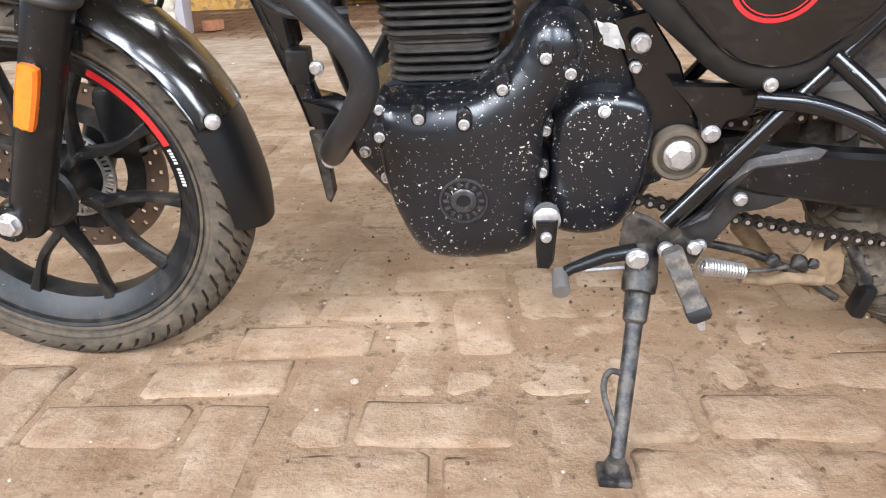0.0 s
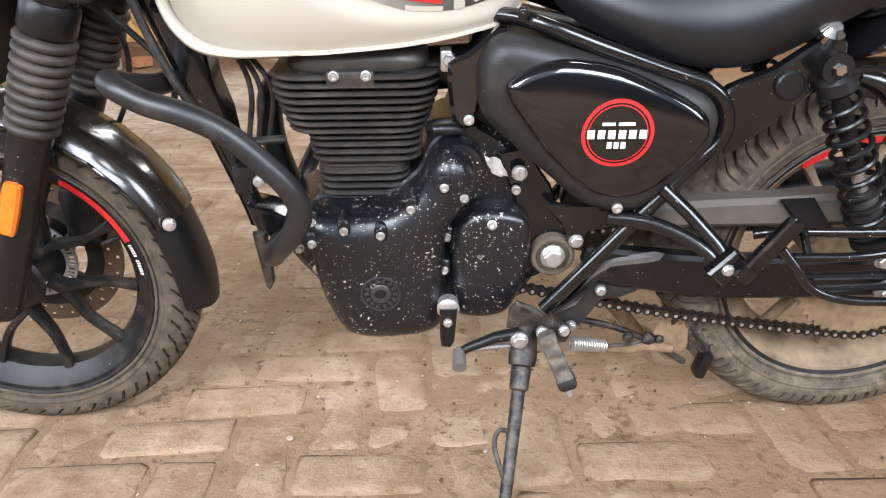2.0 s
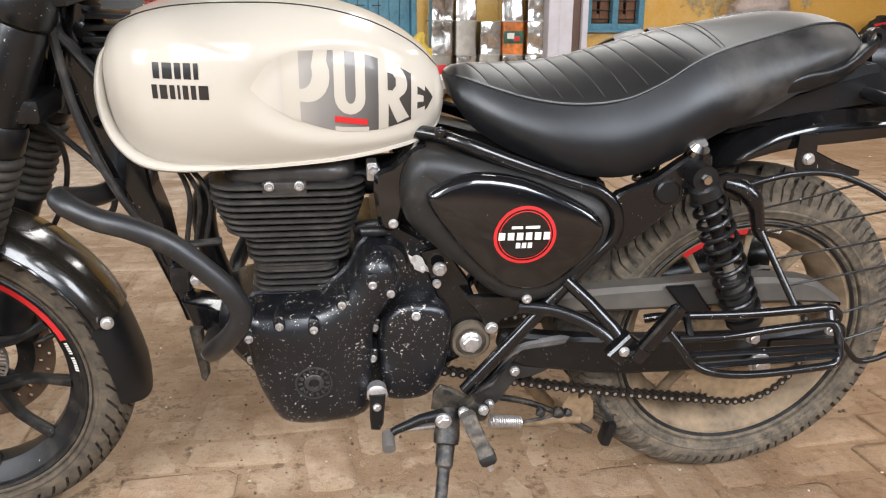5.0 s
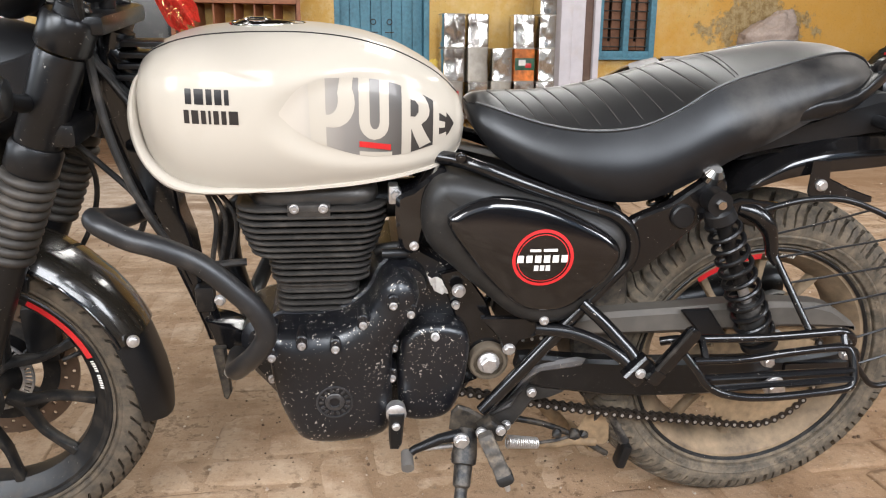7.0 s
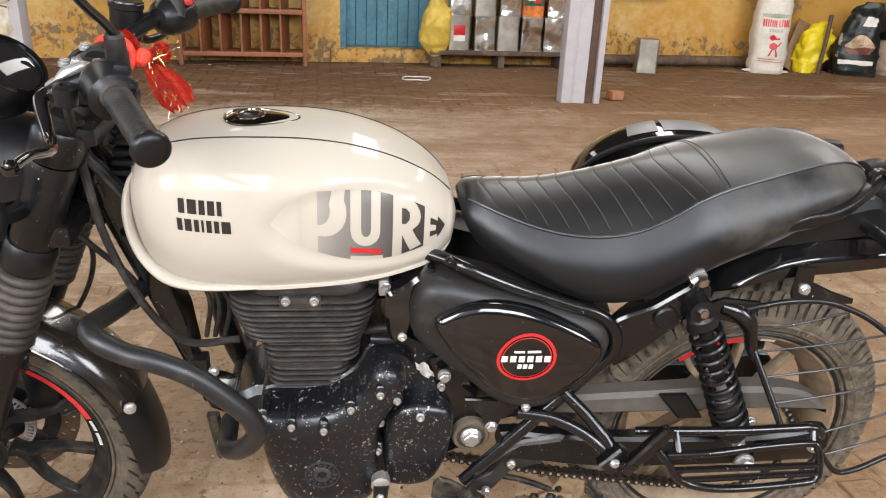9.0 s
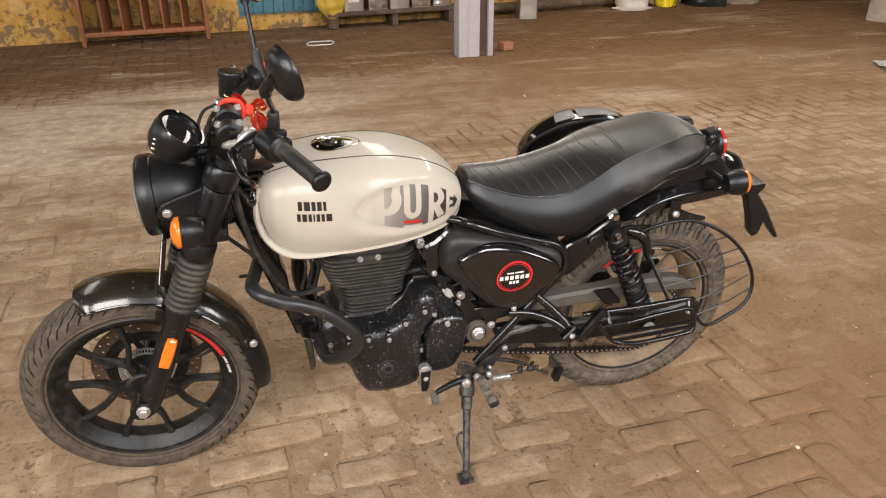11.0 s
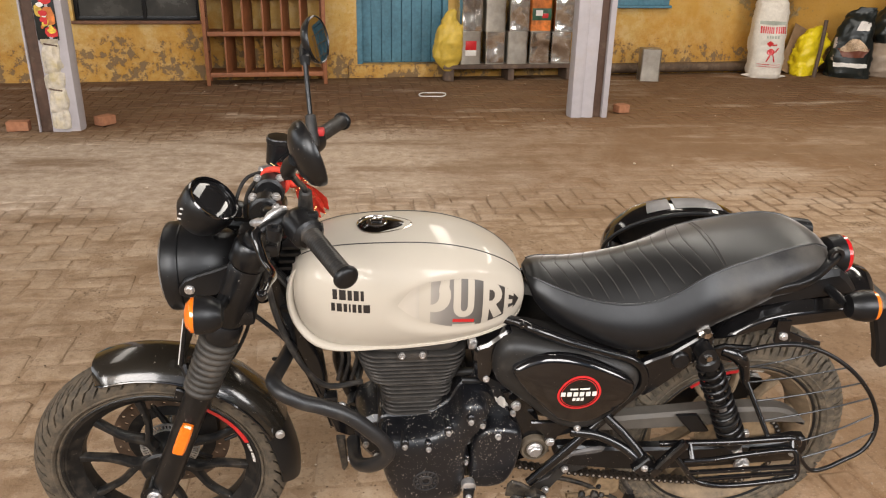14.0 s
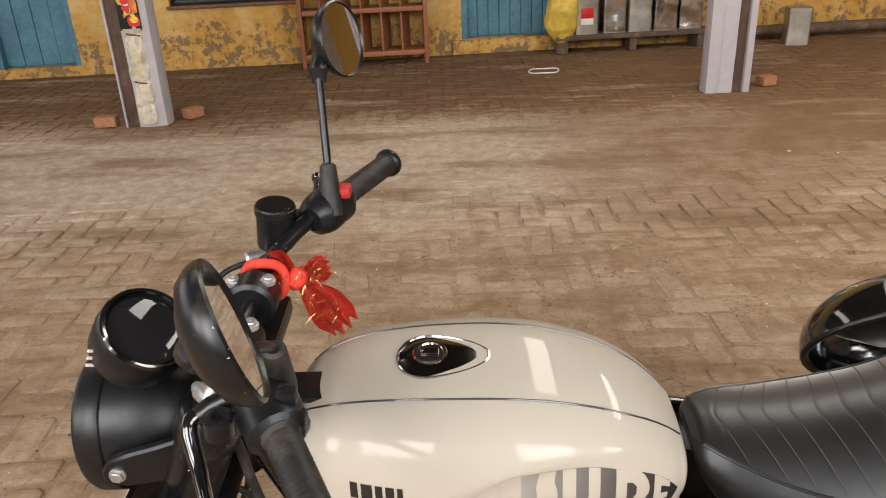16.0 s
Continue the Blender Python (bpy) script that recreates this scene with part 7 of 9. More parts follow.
HG = smooth2([(0.30, 0.43), (0.34, 0.445), (0.50, 0.452), (0.62, 0.458), (0.75, 0.452), (0.80, 0.432), (0.838, 0.400), (0.80, 0.402), (0.70, 0.408), (0.52, 0.405), (0.36, 0.405), (0.31, 0.41)], 2)
part("chain_guard", plate(HG, -0.075, -0.118, 0.008), surface("dusty_chain_guard_plastic", (0.068, 0.064, 0.058), 0.55, vary=0.2, dust=0.5, dust_col=(0.14, 0.12, 0.1)), bike, "dusty black plastic chain guard")
part("guard_step", plate([(0.50, 0.452), (0.55, 0.455), (0.59, 0.40), (0.545, 0.398)], -0.117, -0.126, 0.004), PLASTIC, bike)
# sprocket and chain
bm = bmesh.new()
teeth = 45
o = []
for k in range(teeth * 4):
    r = 0.112 + (0.006 if k % 4 in (1, 2) else 0)
    o.append((0.685 + r * math.cos(2 * math.pi * k / (teeth * 4)), 0.308 + r * math.sin(2 * math.pi * k / (teeth * 4))))
skin(bm, [to3(o, -0.090), to3(o, -0.083)], cap=True)
part("rear_sprocket", bm, MUDMETAL, bike, "dirt-caked rear sprocket")
loop = []
for k in range(61):
    t = radians(-98 + 196 * k / 60)
    loop.append(V(0.685 + 0.116 * math.cos(t), -0.0865, 0.308 + 0.116 * math.sin(t)))
for f in np.linspace(0.05, 0.95, 30):
    loop.append(V(0.669 + (0.075 - 0.669) * f, -0.0865, 0.423 + (0.380 - 0.423) * f))
for k in range(17):
    t = radians(86 + 188 * k / 16)
    loop.append(V(0.072 + 0.038 * math.cos(t), -0.0865, 0.343 + 0.038 * math.sin(t)))
for f in np.linspace(0.05, 0.95, 40):
    loop.append(V(0.075 + (0.669 - 0.075) * f, -0.0865, 0.305 + (0.193 - 0.305) * f - 0.010 * math.sin(math.pi * f)))
dist = [0]
for a, b in zip(loop, loop[1:] + loop[:1]):
    dist.append(dist[-1] + (b - a).length)
nl = int(dist[-1] / 0.0159) // 2 * 2
lp = np.array([tuple(p) for p in loop + loop[:1]])
pos = [V(*[np.interp(dist[-1] * k / nl, dist, lp[:, c]) for c in range(3)]) for k in range(nl)]
bm, pins = bmesh.new(), bmesh.new()
for k, p in enumerate(pos):
    lathe([(0.0052, -0.0035), (0.0052, 0.0035)], p, (0, 1, 0), 8, bm)
    lathe([(0.0030, -0.0098), (0.0030, 0.0098)], p, (0, 1, 0), 8, pins)
    q = pos[(k + 1) % nl]
    m, d = (p + q) / 2, q - p
    off = 0.0076 if k % 2 else 0.0050
    for s in (-1, 1):
        box(0, 0, 0, d.length, 0.0018, 0.0085, 0, bm, Matrix.Translation(m + V(0, s * off, 0)) @ Matrix.Rotation(-math.atan2(d.z, d.x), 4, "Y"))
        for e in (p, q):
            lathe([(0.0072, -0.0009), (0.0072, 0.0009)], e + V(0, s * off, 0), (0, 1, 0), 10, bm)
chain = part("chain", bm, CHAIN, bike, "oily brown drive chain")
tagged(part("pin", pins, STEEL, chain), kind="stuff")

# rear mudguard, tail, lamps
RFU = [0.552, 0.575, 0.60, 0.65, 0.70, 0.76, 0.82, 0.88, 0.925, 0.945]
R_LOW = [0.640, 0.650, 0.660, 0.677, 0.686, 0.691, 0.696, 0.701, 0.704, 0.705]
R_EDGE = [0.644, 0.658, 0.673, 0.703, 0.7175, 0.7240, 0.7265, 0.7250, 0.7220, 0.7150]
R_WIDE = [0.085, 0.100, 0.107, 0.112, 0.113, 0.112, 0.109, 0.103, 0.092, 0.070]
REARPAINT = surface("black_rear_fender_paint", (0.0045, 0.0045, 0.005), 0.12, vary=0.3, dust=0.05, specks=0.3, speck_scale=210, bumpy=0.008, coat=0.6)
rings = []
for u in np.linspace(0.552, 0.945, 50):
    lo, ed, wd = along(RFU, R_LOW, u), along(RFU, R_EDGE, u), along(RFU, R_WIDE, u)
    crown = 0.044 * min(1, (u - 0.545) / 0.05)
    sec = [(wd - 0.003, lo), (wd, lo), (wd + 0.002, lo + (ed - lo) * 0.5), (wd, ed - 0.004), (wd - 0.003, ed - 0.0005), (wd - 0.008, ed + 0.002)]
    sec += [(wd * f, ed + 0.003 + crown * (1 - (f / 0.92) ** 2.2)) for f in (0.85, 0.7, 0.5, 0.25, 0.0)]
    inner = [(max(a - 0.004, 0.0), b - 0.005) for a, b in sec[4:]][::-1]
    top = [V(u, -a, b) for a, b in sec] + [V(u, a, b) for a, b in sec[-2::-1]]
    under = [V(u, a, b) for a, b in [(wd - 0.004, lo + 0.001)] + inner[::-1]] + [V(u, -a, b) for a, b in inner[1:] + [(wd - 0.004, lo + 0.001)]]
    rings.append(top + under)
rear_fender = part("rear_fender", loft(rings), REARPAINT, bike, "glossy black rear mudguard with a folded side edge", angle=50)
part("inner_guard", plate(smooth2([(0.40, 0.60), (0.42, 0.42), (0.37, 0.36), (0.36, 0.50), (0.37, 0.62)], 3), -0.085, 0.085, 0.006), ROADDIRT, bike)
part("inner_guard", plate(smooth2([(0.33, 0.40), (0.39, 0.41), (0.41, 0.30), (0.38, 0.245), (0.35, 0.28)], 3), -0.07, 0.075, 0.006), ROADDIRT, bike)
WU = [0.606, 0.62, 0.645, 0.67, 0.71, 0.745, 0.775, 0.80, 0.82]
W_LOW = [0.7645, 0.7655, 0.768, 0.772, 0.780, 0.792, 0.808, 0.822, 0.832]
W_TOP = [0.7675, 0.780, 0.796, 0.806, 0.812, 0.824, 0.843, 0.852, 0.855]
W_OUT = [0.120, 0.128, 0.132, 0.132, 0.128, 0.120, 0.108, 0.094, 0.078]
for s in (-1, 1):
    rings = []
    for u in np.linspace(0.606, 0.82, 34):
        lo, hi, out = along(WU, W_LOW, u), along(WU, W_TOP, u), along(WU, W_OUT, u)
        c, h = (lo + hi) / 2, (hi - lo) / 2
        rings.append([V(u, s * (out - 0.016 + 0.016 * math.copysign(abs(math.cos(t)) ** 0.7, math.cos(t)) + 0.006 * math.sin(t)), c + h * math.copysign(abs(math.sin(t)) ** 0.75, math.sin(t))) for t in np.linspace(0, 2 * math.pi, 20, endpoint=False)])
    part("tail_panel", loft(rings), PLASTIC, bike, "grey-black plastic grab wing under the seat")
    ind = part("indicator", lathe([(0.012, 0.0), (0.024, 0.004), (0.031, 0.018), (0.034, 0.036), (0.034, 0.050), (0.031, 0.052)], (0.805, s * 0.155, 0.764), (1, s * 0.1, 0.05), 28), PLASTIC, bike, "black bullet indicator with an amber lens")
    part("lens", lathe([(0.032, 0.050), (0.031, 0.058), (0.022, 0.066), (0.010, 0.069)], (0.805, s * 0.155, 0.764), (1, s * 0.1, 0.05), 28), AMBER, ind)
    part("indicator_stalk", tube([V(0.80, s * 0.07, 0.767), V(0.81, s * 0.15, 0.764)], 0.010, 10), PLASTIC, bike)
part("tail_core", plate(smooth2([(0.57, 0.70), (0.60, 0.745), (0.66, 0.765), (0.80, 0.808), (0.835, 0.80), (0.862, 0.775), (0.875, 0.745), (0.80, 0.735), (0.66, 0.715)], 3), -0.088, 0.088, 0.012), PLASTIC, bike)
tl = part("tail_lamp", lathe([(0.030, 0.0), (0.042, 0.008), (0.046, 0.030), (0.046, 0.038)], (0.828, 0, 0.800), (1, 0, 0.06), 32), PLASTIC, bike, "round tail lamp with a red lens")
part("lens", lathe([(0.044, 0.036), (0.043, 0.048), (0.034, 0.056), (0.012, 0.060)], (0.828, 0, 0.800), (1, 0, 0.06), 32), REDLENS, tl)
part("grab_lug", lathe([(0.009, -0.006), (0.016, -0.006), (0.016, 0.006), (0.009, 0.006)], (0.795, -0.088, 0.851), (0, 1, 0), 20, closed=True), SATIN, bike)
part("plate_holder", plate([(0.88, 0.705), (0.985, 0.703), (1.003, 0.693), (0.985, 0.676), (1.03, 0.62), (1.092, 0.526), (1.085, 0.518), (1.055, 0.553), (1.03, 0.583), (1.022, 0.540), (1.005, 0.533), (0.988, 0.555), (0.975, 0.600), (0.945, 0.672)], -0.085, -0.055, 0.006), PLASTIC, bike, "black number plate holder")
part("holder_flange", box(0.955, -0.02, 0.7, 0.09, 0.13, 0.012, 0.004), PLASTIC, bike)

# saree guard and foot rack
GUARD = [(0.561, -0.115, 0.635), (0.579, -0.118, 0.623), (0.609, -0.122, 0.627), (0.643, -0.126, 0.638), (0.686, -0.128, 0.647), (0.744, -0.13, 0.647), (0.801, -0.131, 0.629), (0.843, -0.138, 0.608), (0.887, -0.147, 0.576), (0.926, -0.158, 0.534), (0.953, -0.168, 0.488), (0.963, -0.178, 0.448), (0.957, -0.188, 0.41), (0.934, -0.196, 0.381), (0.892, -0.203, 0.363), (0.849, -0.209, 0.347), (0.811, -0.213, 0.347), (0.783, -0.214, 0.375), (0.763, -0.214, 0.401), (0.755, -0.214, 0.412)]
sg = part("saree_guard", tube([V(*p) for p in GUARD], 0.0051, 10, 4), SATIN, bike, "black wire saree guard beside the rear wheel")
for a, b in zip([(0.636, -0.128, 0.588), (0.645, -0.132, 0.548), (0.66, -0.155, 0.512), (0.676, -0.178, 0.474), (0.752, -0.208, 0.432), (0.772, -0.213, 0.388)], [(0.8, -0.131, 0.629), (0.869, -0.143, 0.588), (0.909, -0.153, 0.55), (0.932, -0.163, 0.512), (0.947, -0.173, 0.47), (0.957, -0.184, 0.429)]):
    a, b = V(*a), V(*b)
    part("wire", tube([a, (a + b) / 2 + V(0, -0.008, 0.003), b], 0.0020, 6, 4), SATIN, sg)
part("guard_stay", tube([V(0.575, -0.116, 0.630), V(0.600, -0.122, 0.624), V(0.622, -0.126, 0.606), V(0.632, -0.128, 0.585), V(0.641, -0.128, 0.554), V(0.648, -0.138, 0.538)], [0.012, 0.015, 0.016, 0.012, 0.0105, 0.007], 12, 3), FRAME, sg)
part("guard_stay", tube([V(0.640, -0.128, 0.560), V(0.689, -0.201, 0.442)], 0.0058, 10), FRAME, sg)
part("guard_stay", plate([(0.552, 0.640), (0.575, 0.648), (0.64, 0.640), (0.632, 0.610), (0.60, 0.600), (0.562, 0.612)], -0.112, -0.124, 0.003), FRAME, sg)
part("guard_stay", tube([V(0.44, -0.19, 0.432), V(0.47, -0.20, 0.440), V(0.60, -0.204, 0.440), V(0.70, -0.208, 0.446), V(0.735, -0.211, 0.449), V(0.755, -0.211, 0.438), V(0.760, -0.208, 0.425)], 0.0075, 10, 5), FRAME, sg)
part("guard_bolt", bolt((0.745, -0.219, 0.412), r=0.0085, h=0.008), STEEL, sg)
part("upper_stay", plate([(0.682, 0.712), (0.712, 0.712), (0.716, 0.682), (0.755, 0.664), (0.796, 0.650), (0.796, 0.640), (0.74, 0.642), (0.690, 0.646), (0.682, 0.66)], -0.122, -0.128, 0.002), FRAME, bike)
part("stay_bolt", bolt((0.702, -0.129, 0.671), r=0.0085, h=0.007), STEEL, bike)
fr = part("side_foot_rack", tube([V(0.462, -0.235, 0.432), V(0.480, -0.245, 0.410), V(0.500, -0.252, 0.384), V(0.535, -0.256, 0.368), V(0.60, -0.258, 0.362), V(0.715, -0.256, 0.368), V(0.742, -0.254, 0.376), V(0.746, -0.244, 0.400), V(0.742, -0.232, 0.424), V(0.725, -0.228, 0.430), V(0.640, -0.228, 0.424), V(0.56, -0.23, 0.416), V(0.478, -0.236, 0.420)], 0.0066, 10, 5), FRAME, bike, "black wire side foot rack")
part("rack_bar", tube([V(0.492, -0.247, 0.397), V(0.745, -0.246, 0.398)], 0.0055, 8), FRAME, fr)
part("rack_bar", tube([V(0.505, -0.252, 0.380), V(0.742, -0.251, 0.385)], 0.0055, 8), FRAME, fr)
part("rack_hanger", tube([V(0.735, -0.23, 0.426), V(0.738, -0.214, 0.445)], 0.006, 8), FRAME, fr)
part("rack_hanger", tube([V(0.50, -0.235, 0.418), V(0.50, -0.207, 0.444)], 0.006, 8), FRAME, fr)
part("rack_bolt", bolt((0.665, -0.15, 0.412), r=0.0085, h=0.008), STEEL, bike)
# ---- things by the wall ----
def wall_at(s, y, z, turn=0.0):
    return WALL @ pose(s, y, z, 0, 0, turn)


# open rack with pigeonholes
rack = empty("storage_rack", wall_at(-1.335, -0.23, 0), "red-brown wooden pigeonhole rack standing against the wall", "rack")
RWD, RDP, RHT = 1.25, 0.36, 1.72
for sx in (-1, 1):
    for sy in (-1, 1):
        part("post", box(sx * (RWD / 2 - 0.02), sy * (RDP / 2 - 0.02), RHT / 2, 0.04, 0.04, RHT, 0.003), BROWNWOOD, rack)
for z in (0.115, 0.53, 0.93, 1.32, 1.70):
    part("shelf", box(0, 0, z, RWD - 0.082, RDP, 0.03, 0.003), BROWNWOOD, rack)
    part("rail", box(0, -RDP / 2 - 0.008, z, RWD - 0.09, 0.016, 0.045, 0.003), BROWNWOOD, rack)
for z0, z1 in ((0.13, 0.515), (0.545, 0.915), (0.945, 1.305), (1.335, 1.685)):
    for k in range(1, 6):
        part("divider", box(0, 0, 0, 0.018, RDP - 0.05, z1 - z0, 0.002, m=Matrix.Translation((-RWD / 2 + 0.06 + (RWD - 0.08) * k / 6, 0.01, (z0 + z1) / 2)) @ Matrix.Rotation(radians(-14 - (k * 5 + int(z0 * 10)) % 4), 4, "Z")), BROWNWOOD, rack)
for sx in (-1, 1):
    part("side_panel", box(sx * (RWD / 2 - 0.012), 0, 0.92, 0.012, RDP - 0.085, 1.58, 0.002), SHADEWOOD, rack)
for z in (0.3, 0.7, 1.1):
    part("side_rail", box(-RWD / 2 + 0.02, 0, z, 0.03, RDP - 0.085, 0.04, 0.002), BROWNWOOD, rack)
    part("side_rail", box(RWD / 2 - 0.02, 0, z, 0.03, RDP - 0.085, 0.04, 0.002), BROWNWOOD, rack)

# bench plank with the oil tins
bench = empty("plank_bench", wall_at(1.36, -0.24, 0), "low dark plank bench under the tins", "bench")
DARKPLANK = surface("dark_grimy_plank", (0.085, 0.055, 0.04), 0.7, vary=0.35, scale=20, dust=0.35, bumpy=0.3)
part("plank", box(0, 0, 0.16, 1.58, 0.34, 0.045, 0.006), DARKPLANK, bench)
for a in (-0.70, 0.0, 0.70):
    part("leg", box(a, 0, 0.069, 0.07, 0.28, 0.137, 0.006), DARKPLANK, bench)

TINPLATE = surface("crumpled_tinplate", (0.70, 0.69, 0.67), 0.17, 1.0, vary=0.15, scale=12, dust=0.12, dust_scale=5, dust_col=(0.3, 0.26, 0.2), bumpy=0.0)
ntt, pt = nodes_of(TINPLATE)
cr = noise_tex(ntt, coords(ntt), 3.6, 2.0, 0.4)
bump(ntt, pt, cr, 0.7, 0.06)
DULLTIN = surface("dull_tinplate", (0.42, 0.40, 0.36), 0.42, 0.9, vary=0.2, scale=14, dust=0.3, dust_scale=6, bumpy=0.2)
ORANGEPRINT = surface("orange_printed_tin", (0.55, 0.16, 0.03), 0.4, vary=0.6, scale=22, bumpy=0.1)
GREENPRINT = surface("green_printed_tin", (0.03, 0.10, 0.06), 0.4, vary=0.5, scale=22, bumpy=0.1)


def tin(name, label, seed, w=0.236, h=0.352, material=TINPLATE):
    """A dented square oil tin with beaded rims."""
    th = empty(name, Matrix(), label, "tin", "stacked oil tins")
    rnd = random.Random(seed)
    o = rrect(w / 2, w / 2, 0.022, (0, 0), 5)
    rings = []
    dents = [(rnd.uniform(0.08, h - 0.08), rnd.uniform(0, 6.28), rnd.uniform(0.002, 0.007), rnd.uniform(0.03, 0.07)) for _ in range(7)]
    for z in np.linspace(0.006, h - 0.006, 22):
        ring = []
        for a, b in o:
            t = math.atan2(b, a)
            d = 0.0
            for dz, dt, dd, dr in dents:
                da = (t - dt + math.pi) % (2 * math.pi) - math.pi
                d += dd * math.exp(-((z - dz) / dr) ** 2 - (da * w / 2 / dr) ** 2)
            k = 1 - d / (w / 2)
            ring.append(V(a * k, b * k, z))
        rings.append(ring)
    part("body", loft(rings), material, th, angle=30)
    for z in (0.004, h - 0.004):
        part("rim", loft([[V(a, b, z + dz) for a, b in inset2(o, ins)] for dz, ins in ((-0.004, 0.002), (-0.003, -0.002), (0.003, -0.002), (0.004, 0.002))]), DULLTIN, th)
    part("lid", lathe([(0.05, 0), (0.05, 0.004), (0.045, 0.005)], (0, 0, h - 0.001), (0, 0, 1), 24), DULLTIN, th)
    return th


base = [tin("oil_tin", "shiny dented square oil tin stacked on the bench", 21 + k) for k in range(3)]
dull = tin("oil_tin", "dull grey square oil tin stacked on the bench", 41, material=DULLTIN)
used = set()


def place_tin(src, s, z, turn):
    m = wall_at(s, -0.24 + 0.012 * math.sin(s * 31 + z * 17), z, turn)
    if id(src) in used:
        return copy_thing(src, m)
    used.add(id(src))
    src.matrix_basis = m
    return src


COLS = [0.885, 1.162, 1.425, 1.69, 1.965]
rng = random.Random(5)
for c, s in enumerate(COLS):
    for r in range((3, 3, 2, 3, 4)[c]):
        if (c, r) in ((0, 0), (3, 1)):
            continue
        src = dull if (c, r) in ((2, 0), (1, 1)) else base[(c + 2 * r) % 3]
        place_tin(src, s + rng.uniform(-0.012, 0.012), 0.1835 + 0.3535 * r, rng.uniform(-5, 5) + 90 * rng.randrange(4))
lab = tin("labelled_tin", "tin with a red and white paper label", 52, material=DULLTIN)
lab.matrix_basis = wall_at(COLS[0], -0.24, 0.1835, 0)
part("paper_label", box(0.0, -0.1185, 0.205, 0.125, 0.003, 0.10, 0.0006), RED, lab, "red half of the label")
part("paper_label", box(0.0, -0.1185, 0.125, 0.125, 0.003, 0.06, 0.0006), PAPER, lab, "white half of the label")
prt = tin("printed_tin", "tin with orange and green printing", 53, material=ORANGEPRINT)
prt.matrix_basis = wall_at(COLS[3], -0.24, 0.1835 + 0.3535, 0)
part("print_band", box(0.0, -0.1185, 0.185, 0.225, 0.003, 0.13, 0.0006), GREENPRINT, prt, "dark green printed band")
part("print_patch", box(-0.03, -0.1205, 0.20, 0.08, 0.002, 0.06, 0.0005), PAPER, prt)
part("print_patch", box(0.04, -0.1205, 0.17, 0.07, 0.002, 0.05, 0.0005), RED, prt)
lone = tin("lone_tin", "dull grey square tin standing alone on the paving", 60, 0.225, 0.36, DULLTIN)
lone.matrix_basis = pose(3.03, 7.19, 0.0, 0, 0, -8)


# sacks
def bag_point(prof, zi, c, s, seed, amp, freq):
    """A point of a filled bag's skin, at ring zi in the direction (c, s)."""
    z, a, b, e, lean = [float(np.interp(zi, range(len(prof)), col)) for col in zip(*prof)]
    x, y = a * math.copysign(abs(c) ** e, c), b * math.copysign(abs(s) ** e, s)
    n = noise.noise((x * freq + seed, y * freq, z * freq)) + 0.5 * noise.noise((x * freq * 2.6, y * freq * 2.6 + seed, z * freq * 2.6))
    n += 0.3 * noise.noise((x * freq * 7 + seed, y * freq * 7, z * freq * 5))
    k = 1 + amp * n / max(a, 0.02)
    return V(x * k + lean, y * k, max(z + amp * 0.4 * n * (1 if z > 0.03 else 0), 0.0))


def lumpy(name, parent, material, prof, seed, amp=0.02, seg=48, label="", freq=6.0):
    """A filled bag: rings of (z, half width, half depth, squareness, lean)."""
    rings = [[bag_point(prof, zi, math.cos(t), math.sin(t), seed, amp, freq) for t in np.linspace(0, 2 * math.pi, seg, endpoint=False)]
             for zi in np.linspace(0, len(prof) - 1, (len(prof) - 1) * 7 + 1)]
    return part(name, loft(rings), material, parent, label, angle=70)


def bag_print(name, parent, material, prof, seed, amp, outline, off=0.004, freq=6.0, label=""):
    """A print on the front of a bag: outline(f, z) gives x across it, f 0 to 1; it follows the skin."""
    z0, z1, fx = outline
    bm, rows = bmesh.new(), []
    nz = max(2, int((z1 - z0) / 0.02))
    zc = [q[0] for q in prof]
    for j in range(nz + 1):
        z = z0 + (z1 - z0) * j / nz
        zi = float(np.interp(z, zc, range(len(prof))))
        a, e = float(np.interp(zi, range(len(prof)), [q[1] for q in prof])), float(np.interp(zi, range(len(prof)), [q[3] for q in prof]))
        xa, xb = fx(j / nz)
        row = []
        for i in range(13):
            x = max(-0.97 * a, min(0.97 * a, xa + (xb - xa) * i / 12))
            c = math.copysign(abs(x / a) ** (1 / e), x)
            row.append(bm.verts.new(bag_point(prof, zi, c, -math.sqrt(max(0.0, 1 - c * c)), seed, amp, freq) + V(0, -off, 0)))
        rows.append(row)
    for j in range(nz):
        for i in range(12):
            bm.faces.new((rows[j][i], rows[j][i + 1], rows[j + 1][i + 1], rows[j + 1][i]))
    return part(name, bm, material, parent, label, angle=70)


def strip(x0, x1, z0, z1):
    return (z0, z1, lambda f: (x0, x1))


def blob(x, z0, z1, w, lean=0.0):
    return (z0, z1, lambda f: (x + lean * f - w * math.sqrt(max(0.02, 1 - (2 * f - 1) ** 2)), x + lean * f + w * math.sqrt(max(0.02, 1 - (2 * f - 1) ** 2))))


